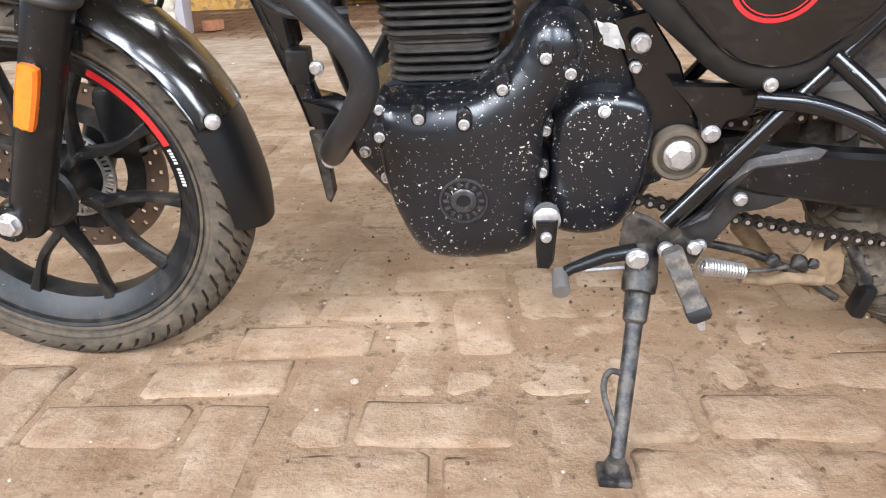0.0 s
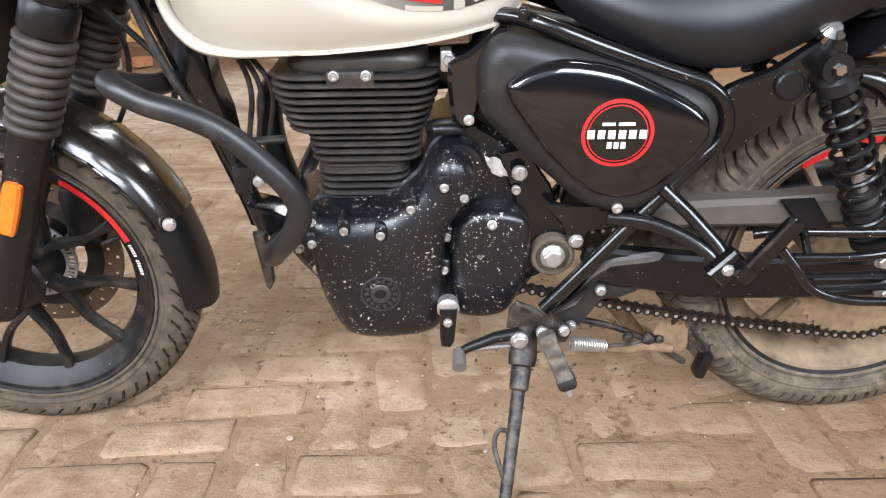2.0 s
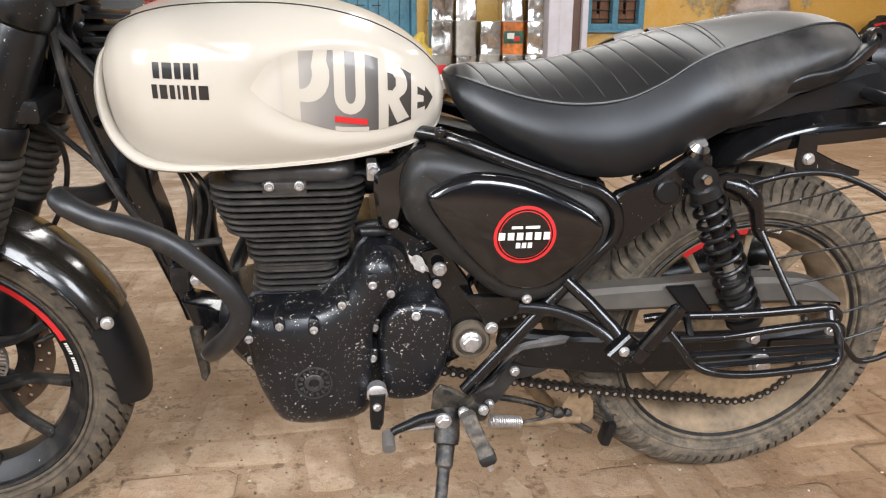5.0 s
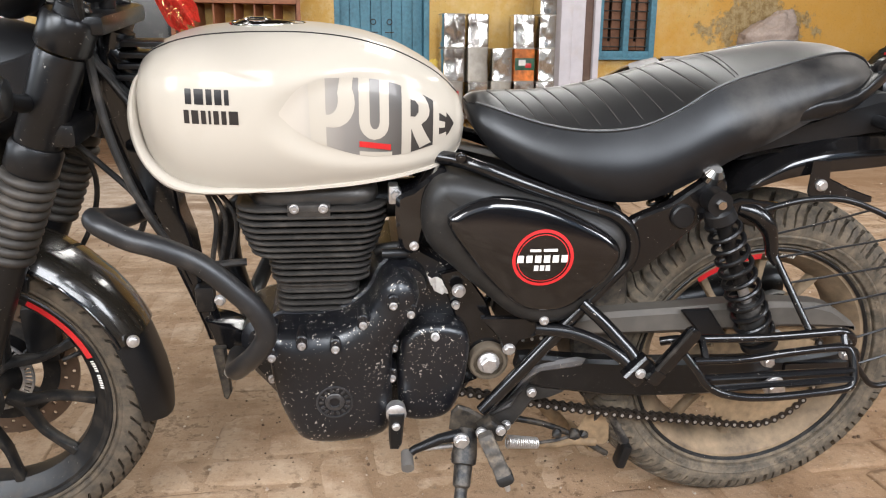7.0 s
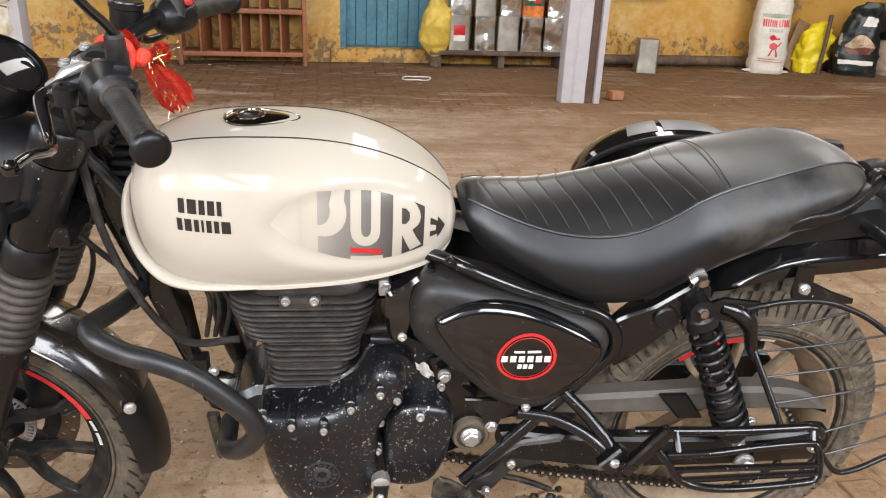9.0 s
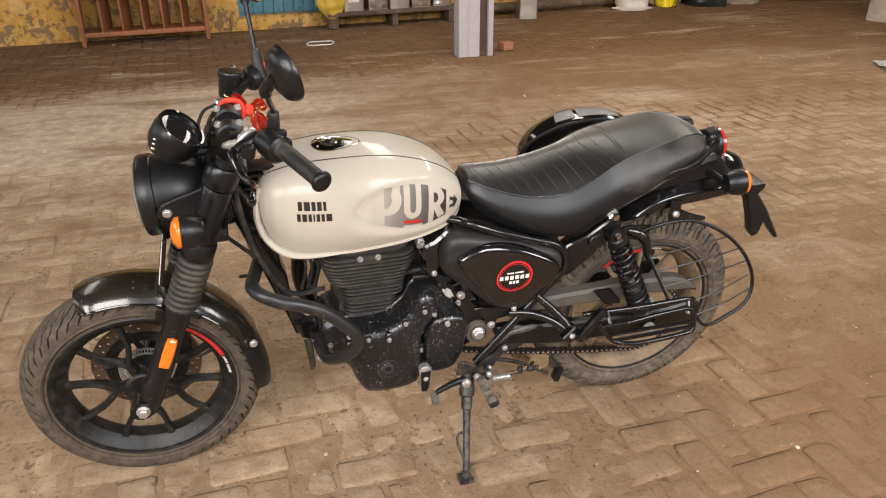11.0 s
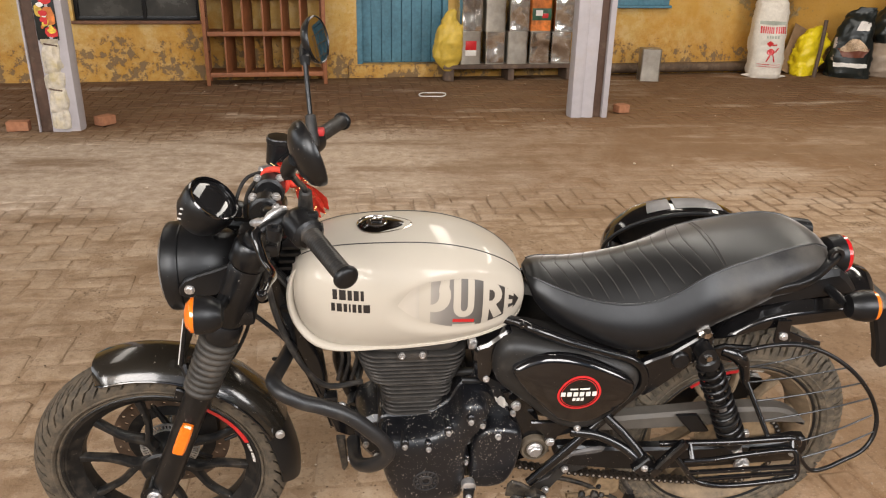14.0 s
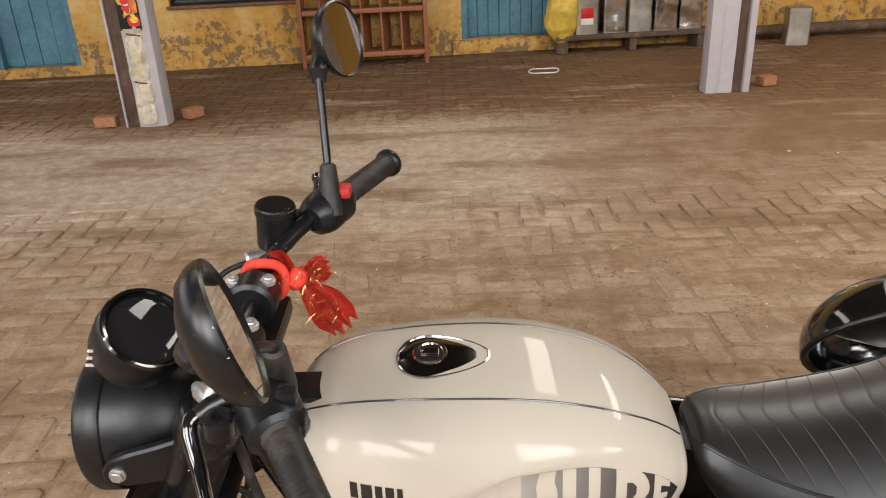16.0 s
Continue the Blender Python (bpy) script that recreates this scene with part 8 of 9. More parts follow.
WOVEN = surface("white_woven_plastic", (0.66, 0.63, 0.57), 0.6, vary=0.12, scale=300, dust=0.25, dust_scale=6, dust_col=(0.4, 0.33, 0.25), bumpy=0.3)
YELLOWBAG = surface("yellow_plastic_bag", (0.62, 0.44, 0.07), 0.5, vary=0.2, scale=16, dust=0.2, bumpy=0.3)
BLACKBAG = surface("black_printed_bag", (0.012, 0.015, 0.014), 0.35, vary=0.3, scale=14, dust=0.12, bumpy=0.2)
GREYSACK = surface("pinkish_grey_sacking", (0.34, 0.28, 0.25), 0.85, vary=0.2, scale=40, dust=0.2, bumpy=0.4)
CLEARBAG = surface("cloudy_plastic_bag", (0.36, 0.29, 0.23), 0.4, vary=0.2, scale=12, bumpy=0.3)
CARDBOARD = surface("brown_cardboard", (0.28, 0.18, 0.10), 0.8, vary=0.2, scale=20, bumpy=0.2)

sack = empty("white_sack", pose(4.56, 7.45, 0, 0, 0, -14), "tall full white woven sack with red print standing by the wall", "sack")
SACK = [(0, 0.175, 0.12, 0.55, 0), (0.05, 0.195, 0.14, 0.6, 0), (0.25, 0.205, 0.15, 0.65, 0), (0.52, 0.202, 0.15, 0.65, -0.01), (0.75, 0.19, 0.14, 0.65, -0.015), (0.86, 0.175, 0.12, 0.7, -0.02), (0.925, 0.14, 0.06, 0.8, -0.02)]
lumpy("bag", sack, WOVEN, SACK, 3.0, 0.022)
for s in (-1, 1):
    part("corner_ear", loft([[V(s * (0.15 + 0.11 * f), -0.06 + 0.02 * f + 0.03 * (1 - f) * math.cos(t), 0.025 + (0.024 * (1 - f) + 0.004) * math.sin(t)) for t in np.linspace(0, 6.283, 10, endpoint=False)] for f in (0, 0.4, 0.8, 1.0)]), WOVEN, sack)
PALEPRINT = surface("pale_print_panel", (0.62, 0.60, 0.55), 0.6, vary=0.1, scale=60, bumpy=0.2)
GREENPRINT = surface("pale_green_print", (0.36, 0.40, 0.35), 0.6)
bag_print("print_panel", sack, PALEPRINT, SACK, 3.0, 0.022, strip(-0.135, 0.165, 0.13, 0.60))
bag_print("print_band", sack, GREENPRINT, SACK, 3.0, 0.022, strip(-0.14, 0.165, 0.625, 0.665))
for k in range(12):
    x = -0.125 + 0.023 * k + (0.012 if k > 6 else 0)
    bag_print("print_bar", sack, RED, SACK, 3.0, 0.022, strip(x, x + 0.016, 0.525, 0.605), 0.007)
for k in range(5):
    bag_print("print_bar", sack, GREENPRINT, SACK, 3.0, 0.022, strip(-0.05 + 0.03 * k, -0.03 + 0.03 * k, 0.465, 0.50), 0.007)
for out in (blob(0.0, 0.375, 0.435, 0.038), strip(0.02, 0.075, 0.385, 0.402), blob(0.015, 0.27, 0.352, 0.046), (0.20, 0.275, lambda f: (-0.03 + 0.03 * f, -0.012 + 0.03 * f)), (0.20, 0.275, lambda f: (0.06 - 0.03 * f, 0.078 - 0.03 * f)), (0.31, 0.36, lambda f: (0.055 + 0.03 * f, 0.075 + 0.03 * f))):
    bag_print("print_shape", sack, RED, SACK, 3.0, 0.022, out, 0.007)
for z in (0.14, 0.165):
    bag_print("print_bar", sack, RED, SACK, 3.0, 0.022, strip(-0.12, 0.15, z, z + 0.006), 0.007)
bundle = empty("folded_sacks", pose(4.62, 7.50, 0.91, 0, 0, 6), "bundle of pinkish-grey empty sacks on top of the full sack", "sacks")
lumpy("roll", bundle, GREYSACK, [(0.0, 0.26, 0.14, 0.8, 0), (0.06, 0.33, 0.19, 0.9, 0.02), (0.16, 0.36, 0.20, 1.0, 0.05), (0.26, 0.28, 0.18, 1.0, 0.12), (0.36, 0.16, 0.13, 1.0, 0.18), (0.43, 0.07, 0.06, 1.0, 0.20)], 8.0, 0.06)

yb = empty("yellow_bag", wall_at(0.63, -0.33, 0.012), "lumpy yellow plastic bag tied at the top beside the door", "bag")
lumpy("bag", yb, YELLOWBAG, [(0.10, 0.05, 0.05, 1, 0), (0.16, 0.10, 0.08, 1, 0), (0.25, 0.155, 0.12, 0.9, 0), (0.42, 0.165, 0.13, 0.9, 0), (0.58, 0.13, 0.10, 0.9, 0.02), (0.68, 0.07, 0.05, 1, 0.04), (0.73, 0.05, 0.03, 1, 0.05), (0.76, 0.02, 0.015, 1, 0.05)], 5.0, 0.035)
part("stub", tube([V(0, 0, 0.0), V(0, 0, 0.14)], [0.06, 0.05], 10), DARKPLANK, yb)

bb = empty("black_bag", pose(5.68, 7.52, 0, 0, 0, -24), "full black printed bag with white bands standing on the paving", "bag")
BAG = [(0, 0.25, 0.15, 0.6, 0), (0.06, 0.255, 0.17, 0.65, 0), (0.35, 0.235, 0.17, 0.7, -0.01), (0.58, 0.19, 0.14, 0.75, 0.01), (0.68, 0.165, 0.09, 0.8, 0.02), (0.76, 0.14, 0.03, 0.9, 0.05), (0.82, 0.09, 0.02, 0.9, 0.10)]
lumpy("bag", bb, BLACKBAG, BAG, 9.0, 0.045)
bag_print("print_band", bb, PAPER, BAG, 9.0, 0.045, (0.13, 0.18, lambda f: (-0.19, 0.20)), 0.010, label="white printed band")
bag_print("print_shape", bb, surface("brown_bowl_print", (0.16, 0.05, 0.03), 0.5), BAG, 9.0, 0.045, (0.25, 0.35, lambda f: (-0.10 - 0.07 * f, 0.12 + 0.06 * f)), 0.010)
bag_print("print_shape", bb, surface("beige_food_print", (0.45, 0.33, 0.22), 0.5, vary=0.6, scale=60), BAG, 9.0, 0.045, (0.325, 0.46, lambda f: (-0.15 * math.sqrt(1.05 - f), 0.16 * math.sqrt(1.05 - f))), 0.014)
bag_print("print_tag", bb, PAPER, BAG, 9.0, 0.045, (0.56, 0.66, lambda f: (-0.02 + 0.03 * f, 0.12 + 0.03 * f)))
for z0, z1 in ((0.20, 0.26), (0.34, 0.47)):
    bag_print("print_band", bb, GREYSACK, BAG, 9.0, 0.045, (z0, z1, lambda f: (-0.21, -0.185)))
rb = empty("cloudy_bag", pose(6.24, 7.62, 0, 0, 0, 6), "beige cloudy plastic bag slumped against the black bag", "bag")
lumpy("bag", rb, CLEARBAG, [(0, 0.24, 0.2, 0.8, 0), (0.08, 0.30, 0.24, 0.9, 0), (0.25, 0.29, 0.24, 0.95, 0), (0.38, 0.22, 0.2, 1, 0), (0.44, 0.10, 0.1, 1, 0)], 2.0, 0.03)
tb = empty("black_bag", pose(6.22, 7.66, 0.40, 0, 0, 4), "slumped black printed bag lying on the beige bag", "bag")
lumpy("bag", tb, BLACKBAG, [(0, 0.20, 0.16, 0.9, 0), (0.1, 0.25, 0.19, 0.9, 0), (0.3, 0.24, 0.17, 0.9, 0.05), (0.45, 0.18, 0.10, 0.9, 0.14), (0.58, 0.15, 0.05, 0.9, 0.19)], 6.0, 0.05)
for k, (x, z, w) in enumerate(((0.0, 0.12, 0.2), (0.05, 0.22, 0.12), (0.12, 0.46, 0.16))):
    part("print_band", box(x, -0.19 + 0.1 * (z > 0.4), z, w, 0.02, 0.03, 0.004, m=Matrix.Rotation(radians(-10), 4, "Y")), PAPER if k != 2 else RED, tb)
ly = empty("yellow_bag", pose(5.18, 7.66, 0, 0, 0, 6), "bright yellow plastic bag stuffed behind the sacks", "bag")
lumpy("bag", ly, surface("bright_yellow_plastic", (0.75, 0.60, 0.02), 0.4, vary=0.15, bumpy=0.2), [(0.0, 0.15, 0.12, 0.8, 0), (0.15, 0.18, 0.15, 0.9, 0.02), (0.35, 0.18, 0.13, 0.9, 0.06), (0.50, 0.14, 0.07, 1, 0.11), (0.58, 0.06, 0.03, 1, 0.14)], 4.0, 0.075)
cb = empty("cardboard_sheet", pose(5.02, 7.60, 0, 0, 0, 6), "torn brown cardboard leaning on the wall", "cardboard")
part("sheet", box(0.02, 0.10, 0.33, 0.34, 0.012, 0.6, 0.003, m=Matrix.Rotation(radians(24), 4, "Y") @ Matrix.Rotation(radians(-14), 4, "X")), CARDBOARD, cb)
stk = empty("wooden_stick", pose(5.22, 7.42, 0, 0, 0, 0), "thin dark stick leaning against the bags", "stick")
part("shaft", tube([V(-0.02, 0, 0.0), V(0.04, 0.06, 0.35), V(0.09, 0.14, 0.66)], 0.024, 8), DARKPLANK, stk)

sheets = empty("paper_sheets", pose(7.35, 7.72, 0, 0, 0, 10), "pile of pale torn paper and plastic sheets on the ground", "waste paper")
rng = random.Random(9)
for k in range(5):
    bm = bmesh.new()
    rows = []
    x0, y0, r0 = rng.uniform(-0.45, 0.35), rng.uniform(-0.15, 0.2), rng.uniform(-0.5, 0.5)
    for i in range(9):
        row = []
        for j in range(7):
            x, y = (i / 8 - 0.5) * 0.62, (j / 6 - 0.5) * 0.34
            z = 0.02 + 0.035 * k * 0.7 + 0.03 * noise.noise((x * 5 + k * 3, y * 5, 0)) + 0.015
            row.append(bm.verts.new((x0 + x * math.cos(r0) - y * math.sin(r0), y0 + x * math.sin(r0) + y * math.cos(r0), z)))
        rows.append(row)
    for a, b in zip(rows, rows[1:]):
        for j in range(6):
            bm.faces.new((a[j], a[j + 1], b[j + 1], b[j]))
    bmesh.ops.solidify(bm, geom=bm.faces[:], thickness=0.003)
    part("sheet", bm, (WOVEN, PAPER, CARDBOARD, WOVEN, PAPER)[k], sheets)

grille = empty("iron_grille", wall_at(8.75, -0.10, 0.0), "rusty iron grille gate leaning in front of the blue door", "grille")
RUSTY = surface("rusty_grey_iron", (0.24, 0.19, 0.14), 0.7, 0.2, vary=0.4, scale=30, bumpy=0.3)
for a in (-0.62, 0.62):
    part("stile", tube([V(a, -0.12, 0.0), V(a, 0.0, 1.9)], 0.02, 8), RUSTY, grille)
for z in np.arange(0.06, 1.9, 0.26):
    part("rail", tube([V(-0.62, -0.12 + 0.063 * z, z), V(0.62, -0.12 + 0.063 * z, z)], 0.012, 8), RUSTY, grille)
for a in (-0.3, 0.0, 0.3):
    part("bar", tube([V(a, -0.11, 0.06), V(a, 0.0, 1.88)], 0.009, 8), RUSTY, grille)

# crumpled sheet on the paving
PALEBLUE = surface("pale_plastic_sheet", (0.74, 0.76, 0.82), 0.4, vary=0.15, scale=14, dust=0.15, bumpy=0.2)
cloth = empty("plastic_sheet", pose(5.3, 3.3, 0.0, 0, 0, 0), "crumpled pale plastic sheet lying on the paving", "plastic sheet")
bm = bmesh.new()
rows = []
for i in range(26):
    row = []
    for j in range(22):
        a, b = i / 25, j / 21
        x = (-0.25 + 1.05 * a) * (1 - b) + (-0.70 + 1.05 * a) * b + 0.03 * noise.noise((b * 6, a * 2, 2.0))
        y = (0.55 - 0.05 * a) * (1 - b) + (-0.42 - 0.2 * a) * b + 0.04 * noise.noise((a * 5, b * 2, 9.0))
        z = 0.012 + 0.045 * abs(noise.noise((x * 4, y * 4, 3.0))) + 0.02 * abs(noise.noise((x * 11, y * 11, 1.0)))
        row.append(bm.verts.new((x, y, z)))
    rows.append(row)
for a, b in zip(rows, rows[1:]):
    for j in range(21):
        bm.faces.new((a[j], a[j + 1], b[j + 1], b[j]))
bmesh.ops.solidify(bm, geom=bm.faces[:], thickness=0.002)
part("sheet", bm, PALEBLUE, cloth, angle=80)
part("dark_mark", plate(smooth2([(-0.08, -0.03), (-0.03, 0.03), (0.03, 0.0), (0.09, 0.03), (0.05, -0.03)], 2), 0, 0.003, 0.0008), INK, cloth, at=pose(0.08, 0.20, 0.085, 90, 0, 0))

ring = empty("wire_loop", pose(0.43, 6.17, 0.0), "loop of white wire lying on the paving", "wire")
pts = [V(0.135 * math.cos(t) * (1 + 0.1 * math.sin(2 * t)), 0.12 * math.sin(t), 0.009 + 0.004 * math.sin(3 * t)) for t in np.linspace(0, 7.6, 40)]
part("wire", tube(pts, 0.006, 6), PAPER, ring)

LOOSE = surface("red_loose_brick", (0.34, 0.15, 0.08), 0.85, vary=0.3, scale=30, dust=0.3, bumpy=0.5)
for x, y, r, lx in ((2.13, 5.33, 20, 0.12), (-2.95, 4.62, 8, 0.16), (-2.36, 4.83, 60, 0.14)):
    b = tagged(part("loose_brick", box(0, 0, 0.04, lx, 0.10, 0.075, 0.008), LOOSE), "broken red brick lying at the foot of a pillar", "brick", "loose bricks")
    b.matrix_basis = pose(x, y, 0.003, 0, 0, r)

# poster and cloth wrapped round the left pillar
poster = empty("torn_poster", p_left.matrix_basis.copy(), "torn red, yellow and black poster pasted on the pillar", "poster")
PY = 0.102
part("sheet", box(-0.05, PY + 0.004, 0.95, 0.15, 0.004, 0.50, 0.001), BLACKBAG, poster)
for k, (x, z, sx, sz, mt) in enumerate(((-0.11, 1.10, 0.09, 0.12, ORANGEPRINT), (-0.12, 0.985, 0.08, 0.07, RED), (-0.10, 1.24, 0.08, 0.10, RED), (-0.05, 1.14, 0.05, 0.08, surface("poster_yellow", (0.6, 0.4, 0.05), 0.5, vary=0.5, scale=40)))):
    part("print_patch", plate(smooth2([(x + 0.04 - sx / 2, z - 0.22 - sz / 2), (x + 0.04 - sx / 3, z - 0.22 + sz / 2), (x + 0.04 + sx / 2, z - 0.22 + sz / 3), (x + 0.04 + sx / 2.4, z - 0.22 - sz / 2)], 2), PY + 0.006, PY + 0.009, 0.0006), mt, poster)
rng = random.Random(3)
PRINTS = [RED, ORANGEPRINT, PAPER, RED, surface("poster_lemon", (0.72, 0.52, 0.06), 0.5, vary=0.4, scale=50)]
for k in range(16):
    x, z, w = -0.115 + 0.105 * rng.random(), 0.76 + 0.42 * rng.random(), rng.uniform(0.012, 0.03)
    part("print_patch", plate(smooth2(rot2([(-w, -w * 0.6), (w * rng.uniform(0.5, 1), -w * 0.5), (w * 0.9, w * rng.uniform(0.3, 0.9)), (-w * 0.6, w * 0.7)], rng.uniform(0, 180), (x, z)), 2), PY + 0.0095 + 0.0006 * k, PY + 0.0115 + 0.0006 * k, 0.0004), PRINTS[k % 5], poster)
wrap = empty("cloth_wrap", p_left.matrix_basis.copy(), "dirty pale cloth tied round the pillar", "cloth")
rings = []
for z in np.linspace(0.03, 0.71, 40):
    ring_ = []
    for t in np.linspace(0, 2 * math.pi, 30, endpoint=False):
        c, s = math.cos(t), math.sin(t)
        k = 1 + 0.16 * noise.noise((c * 2, s * 2, z * 6)) + 0.09 * noise.noise((c * 5, s * 5, z * 15)) - 0.13 * sum(math.exp(-((z - zc + 0.02 * c) / 0.014) ** 2) for zc in (0.16, 0.33, 0.46, 0.67))
        ring_.append(V(-0.050 + 0.080 * k * math.copysign(abs(c) ** 0.7, c), 0.015 + 0.118 * k * math.copysign(abs(s) ** 0.7, s), z))
    rings.append(ring_)
part("cloth", loft(rings), surface("dirty_pale_cloth", (0.56, 0.52, 0.45), 0.85, vary=0.3, scale=30, dust=0.5, dust_scale=8, dust_col=(0.50, 0.38, 0.06), bumpy=0.8), wrap)
for z in (0.67, 0.33):
    part("cord", tube([V(-0.050 + 0.074 * math.copysign(abs(math.cos(t)) ** 0.7, math.cos(t)), 0.015 + 0.108 * math.copysign(abs(math.sin(t)) ** 0.7, math.sin(t)), z + 0.02 * math.cos(t)) for t in np.linspace(0, 6.283, 32, endpoint=False)], 0.006, 8, 0, True), BROWNSTEEL, wrap, "dark cord")

# helmet hung beside the seat
helmet = empty("helmet", bike.matrix_basis @ pose(0.60, 0.262, 0.688, 24, 0, 0), "glossy black helmet with silver tape hanging beside the seat", "helmet")
rings, inner = [], []
for k in range(17):
    a = math.pi / 2 * k / 16
    for lst, f in ((rings, 1.0), (inner, 0.93)):
        lst.append([V(0.198 * f * math.cos(a) * math.cos(t), 0.12 * f * math.sin(a), 0.135 * f * math.cos(a) * math.sin(t)) for t in np.linspace(0, 2 * math.pi, 48, endpoint=False)])
bm = bmesh.new()
skin(bm, inner[::-1][1:] + rings[:-1], cap=True)
part("shell", bm, GLOSS, helmet)
part("rim_trim", tube([V(0.193 * math.cos(t), -0.002, 0.131 * math.sin(t)) for t in np.linspace(0, 2 * math.pi, 48, endpoint=False)], 0.0055, 8, 0, True), PLASTIC, helmet, "grey rubber rim trim")
for t0, t1, mt in ((104, 122, SILVER), (62, 101, SILVER)):
    bm, rows = bmesh.new(), []
    for k in range(13):
        t = radians(t0 + (t1 - t0) * k / 12)
        rows.append([bm.verts.new((0.2 * math.cos(a) * math.cos(t), 0.1212 * math.sin(a), 0.1365 * math.cos(a) * math.sin(t))) for a in np.linspace(0.12, 0.55, 7)])
    for a, b in zip(rows, rows[1:]):
        for k in range(6):
            bm.faces.new((a[k], a[k + 1], b[k + 1], b[k]))
    part("tape", bm, mt, helmet, "silver reflective tape")
lumpy("padding", helmet, SEAT, [(0.0, 0.06, 0.05, 1, 0), (0.02, 0.12, 0.08, 1, 0), (0.05, 0.14, 0.09, 1, 0), (0.07, 0.10, 0.07, 1, 0)], 1.0, 0.01).matrix_basis = pose(0, 0.10, 0.0, 90, 0, 0)
part("strap", tube([V(-0.02, -0.05, 0.09), V(-0.02, -0.10, 0.06), V(-0.02, -0.15, 0.05)], 0.005, 6), RUBBER, helmet)

# litter: chips, leaves and paper bits strewn on the paving
rng = random.Random(31)
bm = bmesh.new()
for k in range(420):
    x, y = (rng.uniform(-1.5, 1.9), rng.uniform(-0.7, 1.9)) if k < 260 else (rng.uniform(-4, 8), rng.uniform(1.5, 7))
    r = rng.uniform(0.0012, 0.0042) * (1 if k < 260 else 1.8) * (2.2 if rng.random() < 0.06 else 1)
    bmesh.ops.create_icosphere(bm, subdivisions=1, radius=1, matrix=pose(x, y, 0.002 + r * 0.4, 0, 0, rng.uniform(0, 360)) @ Matrix.Diagonal((r, r * rng.uniform(0.4, 1), r * 0.55, 1)))
tagged(part("litter", bm, surface("pale_grit", (0.5, 0.43, 0.34), 0.85, vary=0.5, scale=60, space="Object")), "pale grit and chips strewn over the paving", "grit", kind="stuff")
# ---- paving bricks in herringbone, the nearest as parts of the ground ----
def brick_shape(x0, y0, x1, y1, tilt, rng, r=0.018):
    """One worn brick: uneven corners, a cushioned top edge, sides down into the dust."""
    (tx, ty), cut = tilt, [rng.uniform(0.005, 0.020) for _ in range(4)]

    def ring(d):
        a, b, c, e = cut
        return [(x0 + d + a, y0 + d), (x1 - d - b, y0 + d), (x1 - d, y0 + d + b * 0.8), (x1 - d, y1 - d - c), (x1 - d - c, y1 - d), (x0 + d + e, y1 - d), (x0 + d, y1 - d - e * 0.8), (x0 + d, y0 + d + a)]
    pts = []
    for d, dz in ((r + 0.010, 0.0), (r * 0.5, -0.0010), (0.0035, -0.0038), (0, -0.0260)):
        pts += [(x, y, dz + tx * x + ty * y) for x, y in ring(d)]
    faces = [tuple(range(8))]
    for k in range(3):
        for i in range(8):
            j = (i + 1) % 8
            faces.append((8 * k + j, 8 * k + i, 8 * k + 8 + i, 8 * k + 8 + j))
    return pts, faces


def dirt_edges(me):
    """Soil caught along the edges of each brick, for the material."""
    at = me.attributes.new("soil", "FLOAT", "POINT")
    at.data.foreach_set("value", [(0.0, 0.35, 1.0, 1.0)[i % 32 // 8] for i in range(len(me.vertices))])


A = 0.1135
LAY = pose(-0.228, -0.252, 0, 0, 0, 3.5)
rng = random.Random(7)
kinds = []
for horizontal in (True, False):
    for q in range(14):
        lx, ly = (2 * A, A) if horizontal else (A, 2 * A)
        g = 0.002 + 0.003 * rng.random()
        pts, faces = brick_shape(-lx / 2 + g, -ly / 2 + g, lx / 2 - g, ly / 2 - g, (rng.uniform(-0.004, 0.004), rng.uniform(-0.004, 0.004)), rng, 0.012 + 0.012 * rng.random())
        pts = [(x + rng.uniform(-0.003, 0.003), y + rng.uniform(-0.003, 0.003), z + rng.uniform(-0.0008, 0.0008)) for x, y, z in pts]
        bme = bpy.data.meshes.new("brick")
        bme.from_pydata(pts, [], faces)
        bme.materials.append(BRICK_MAT)
        finish(bme, 89)
        dirt_edges(bme)
        kinds.append((horizontal, bme))
far_v, far_f, near = [], [], 0
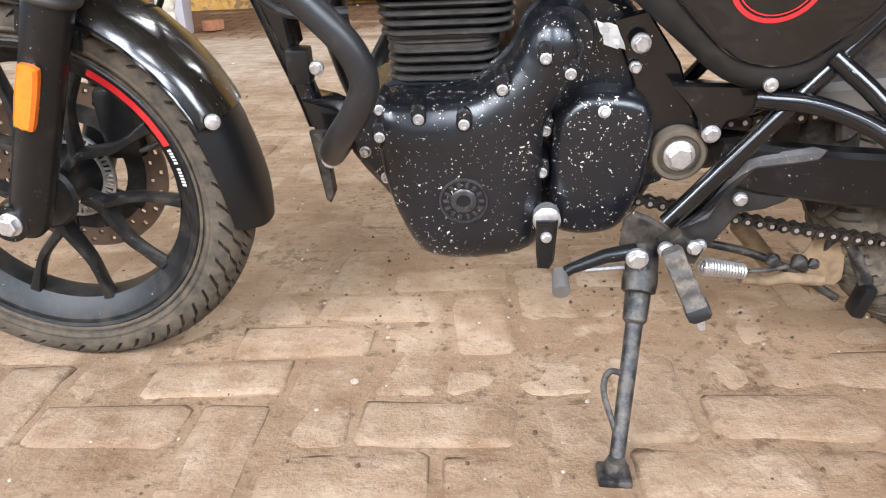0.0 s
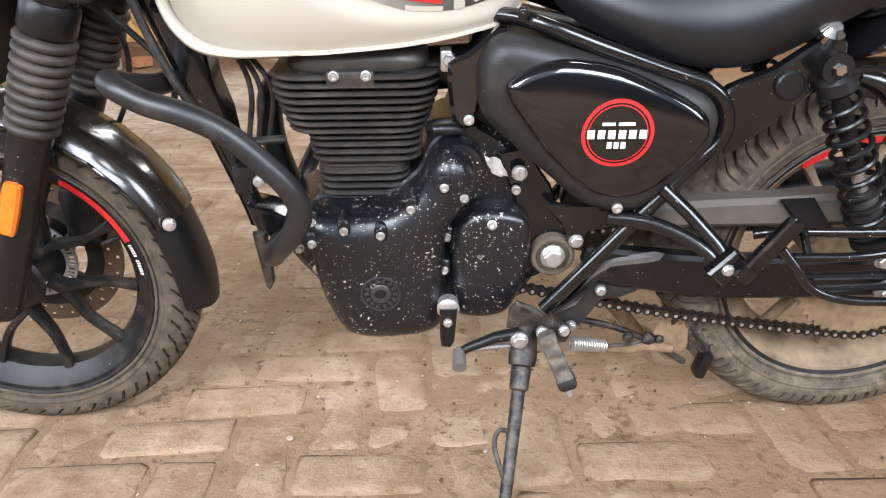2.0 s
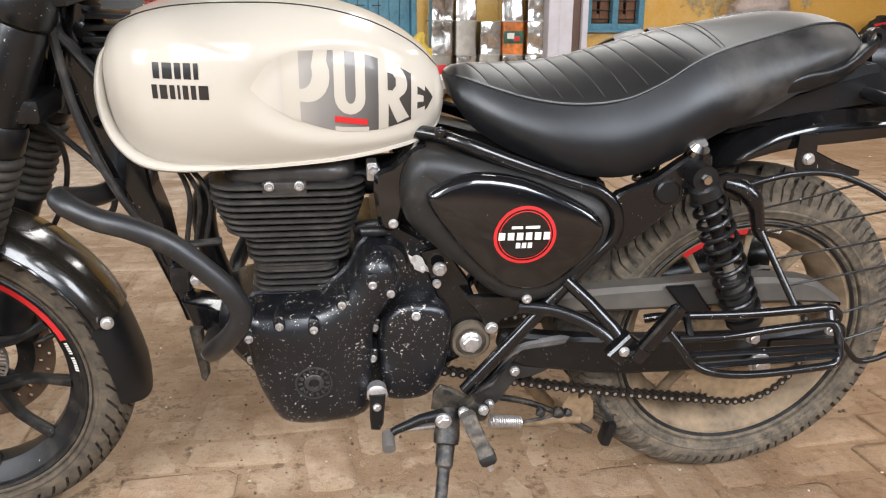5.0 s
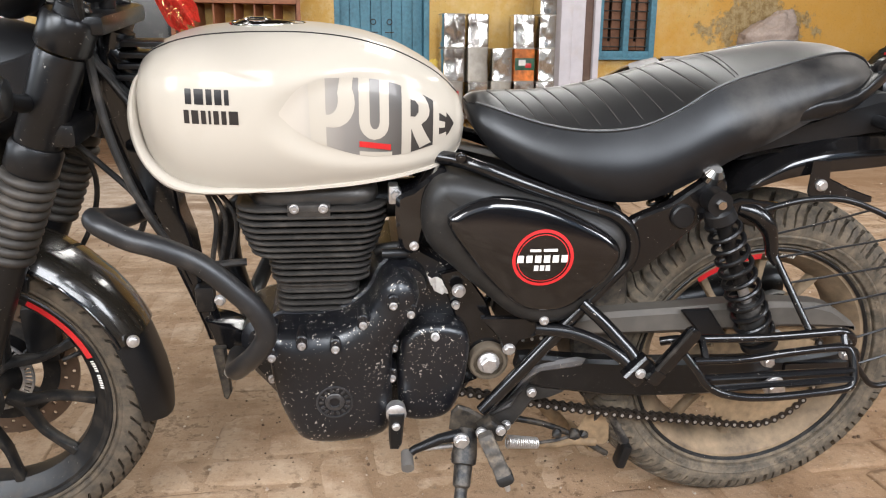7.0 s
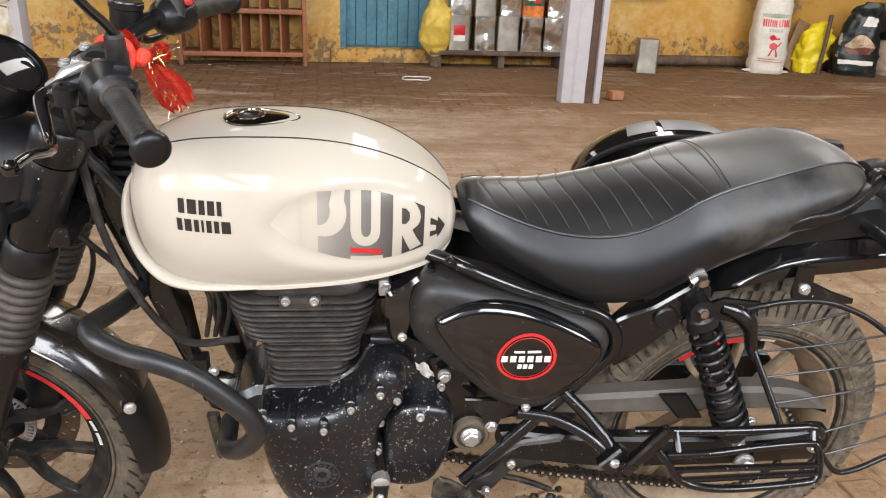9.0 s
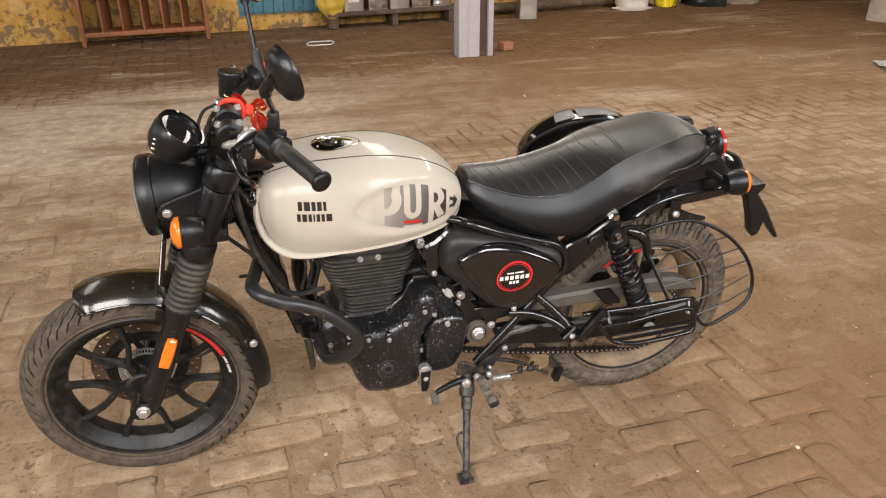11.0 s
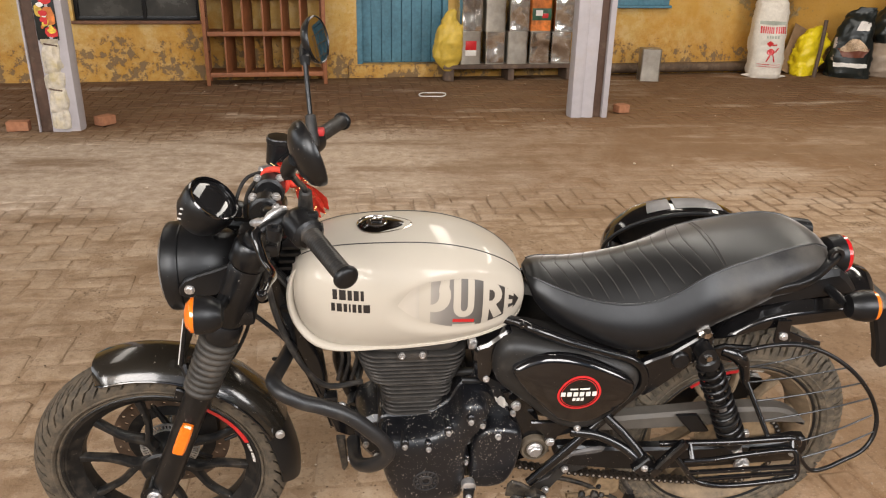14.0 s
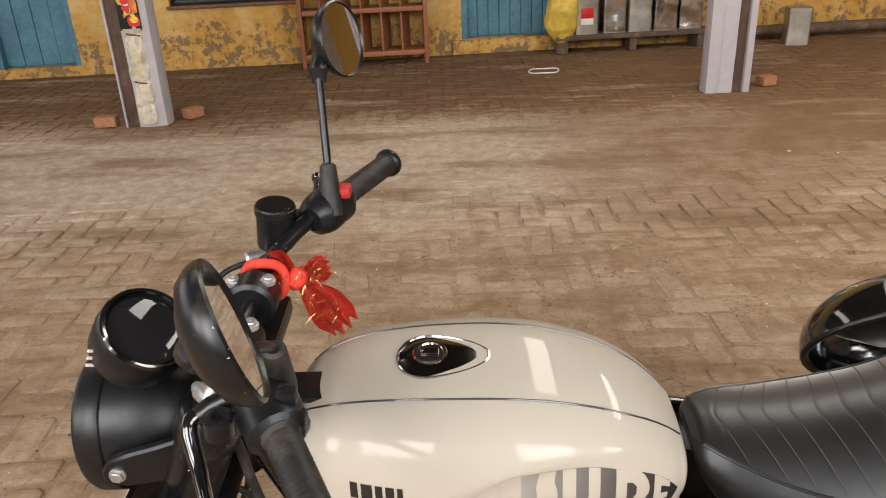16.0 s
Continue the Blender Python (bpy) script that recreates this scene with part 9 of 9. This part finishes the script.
for j in range(-36, 72):
    for i in range(-64, 104):
        k = (i - j) % 4
        if k not in (0, 3):
            continue
        cx, cy = ((i + 1) * A, (j + 0.5) * A) if k == 0 else ((i + 0.5) * A, (j + 1) * A)
        c = LAY @ V(cx, cy, 0)
        wall_y = 7.3 + 0.1245 * c.x
        if c.y > wall_y - 0.12 or not (-6.3 < c.x < 11.0) or c.y < -3.4:
            continue
        z = max(-0.004, min(0.0025, rng.gauss(0.0, 0.0017)))
        c = c + V(rng.gauss(0, 0.0035), rng.gauss(0, 0.0035), 0)
        twist = rng.gauss(0, 2.4)
        if -1.22 < c.x < 1.62 and -0.72 < c.y < 1.62 and near < 300:
            hz, bme = kinds[rng.randrange(14) + (0 if k == 0 else 14)]
            b = new("brick", bme)
            b.parent = ground
            b.matrix_basis = pose(c.x, c.y, z, 0, 0, 3.5 + twist)
            near += 1
            continue
        g = rng.uniform(0.002, 0.005) + (0.0025 if 2.2 < c.y < 3.1 else 0)
        lx, ly = (2 * A, A) if k == 0 else (A, 2 * A)
        pts, faces = brick_shape(-lx / 2 + g, -ly / 2 + g, lx / 2 - g, ly / 2 - g, (rng.uniform(-0.006, 0.006), rng.uniform(-0.006, 0.006)), rng)
        m = pose(c.x, c.y, z, 0, 0, 3.5 + twist)
        n0 = len(far_v)
        far_v += [tuple(m @ V(*q)) for q in pts]
        far_f += [tuple(n0 + a for a in f) for f in faces]
me = bpy.data.meshes.new("paving")
me.from_pydata(far_v, [], far_f)
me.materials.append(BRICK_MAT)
finish(me, 89)
dirt_edges(me)
pav = tagged(new("paving", me), "worn dusty herringbone brick paving", kind="stuff")
pav.parent = ground

# crumbs of dried mud and grit lying on the paving
rng = random.Random(31)
cv, cf = [], []
for k in range(1500):
    x, y = rng.uniform(-1.5, 2.2), rng.uniform(-0.75, 2.4)
    if k < 500:
        x, y = rng.gauss(0.35, 0.45), rng.gauss(0.15, 0.25)
    q = rng.choice((0.0012, 0.0016, 0.0022, 0.003, 0.0045))
    z0 = max(dust_level(x, y), -0.002)
    n0, turn = len(cv), rng.uniform(0, 6.3)
    for j in range(5):
        a = turn + j * 1.2566
        cv.append((x + q * rng.uniform(0.7, 1.3) * math.cos(a), y + q * rng.uniform(0.7, 1.3) * math.sin(a), z0 - 0.002))
    for j in range(5):
        a = turn + 0.3 + j * 1.2566
        cv.append((x + q * rng.uniform(0.4, 0.8) * math.cos(a), y + q * rng.uniform(0.4, 0.8) * math.sin(a), z0 + q * rng.uniform(0.5, 1.0)))
    cf.append(tuple(n0 + 5 + j for j in range(5)))
    cf += [(n0 + j, n0 + (j + 1) % 5, n0 + 5 + (j + 1) % 5, n0 + 5 + j) for j in range(5)]
CRUMB = bpy.data.materials.new("mud_crumb")
nt, p = nodes_of(CRUMB)
geo = nt.nodes.new("ShaderNodeNewGeometry")
nt.links.new(mix(nt, arith(nt, "MULTIPLY", noise_tex(nt, geo.outputs["Position"], 300.0), 0.5), ramp(nt, geo.outputs["Random Per Island"], ((0.0, (0.055, 0.034, 0.02)), (0.55, (0.11, 0.07, 0.042)), (0.85, (0.26, 0.19, 0.125)), (1.0, (0.5, 0.45, 0.39)))), (0.12, 0.08, 0.05)), p.inputs["Base Color"])
p.inputs["Roughness"].default_value = 0.9
me = bpy.data.meshes.new("grit")
me.from_pydata(cv, [], cf)
me.materials.append(CRUMB)
grit = tagged(new("grit", me), "crumbs of dried mud and grit on the paving", kind="stuff")
grit.parent = ground
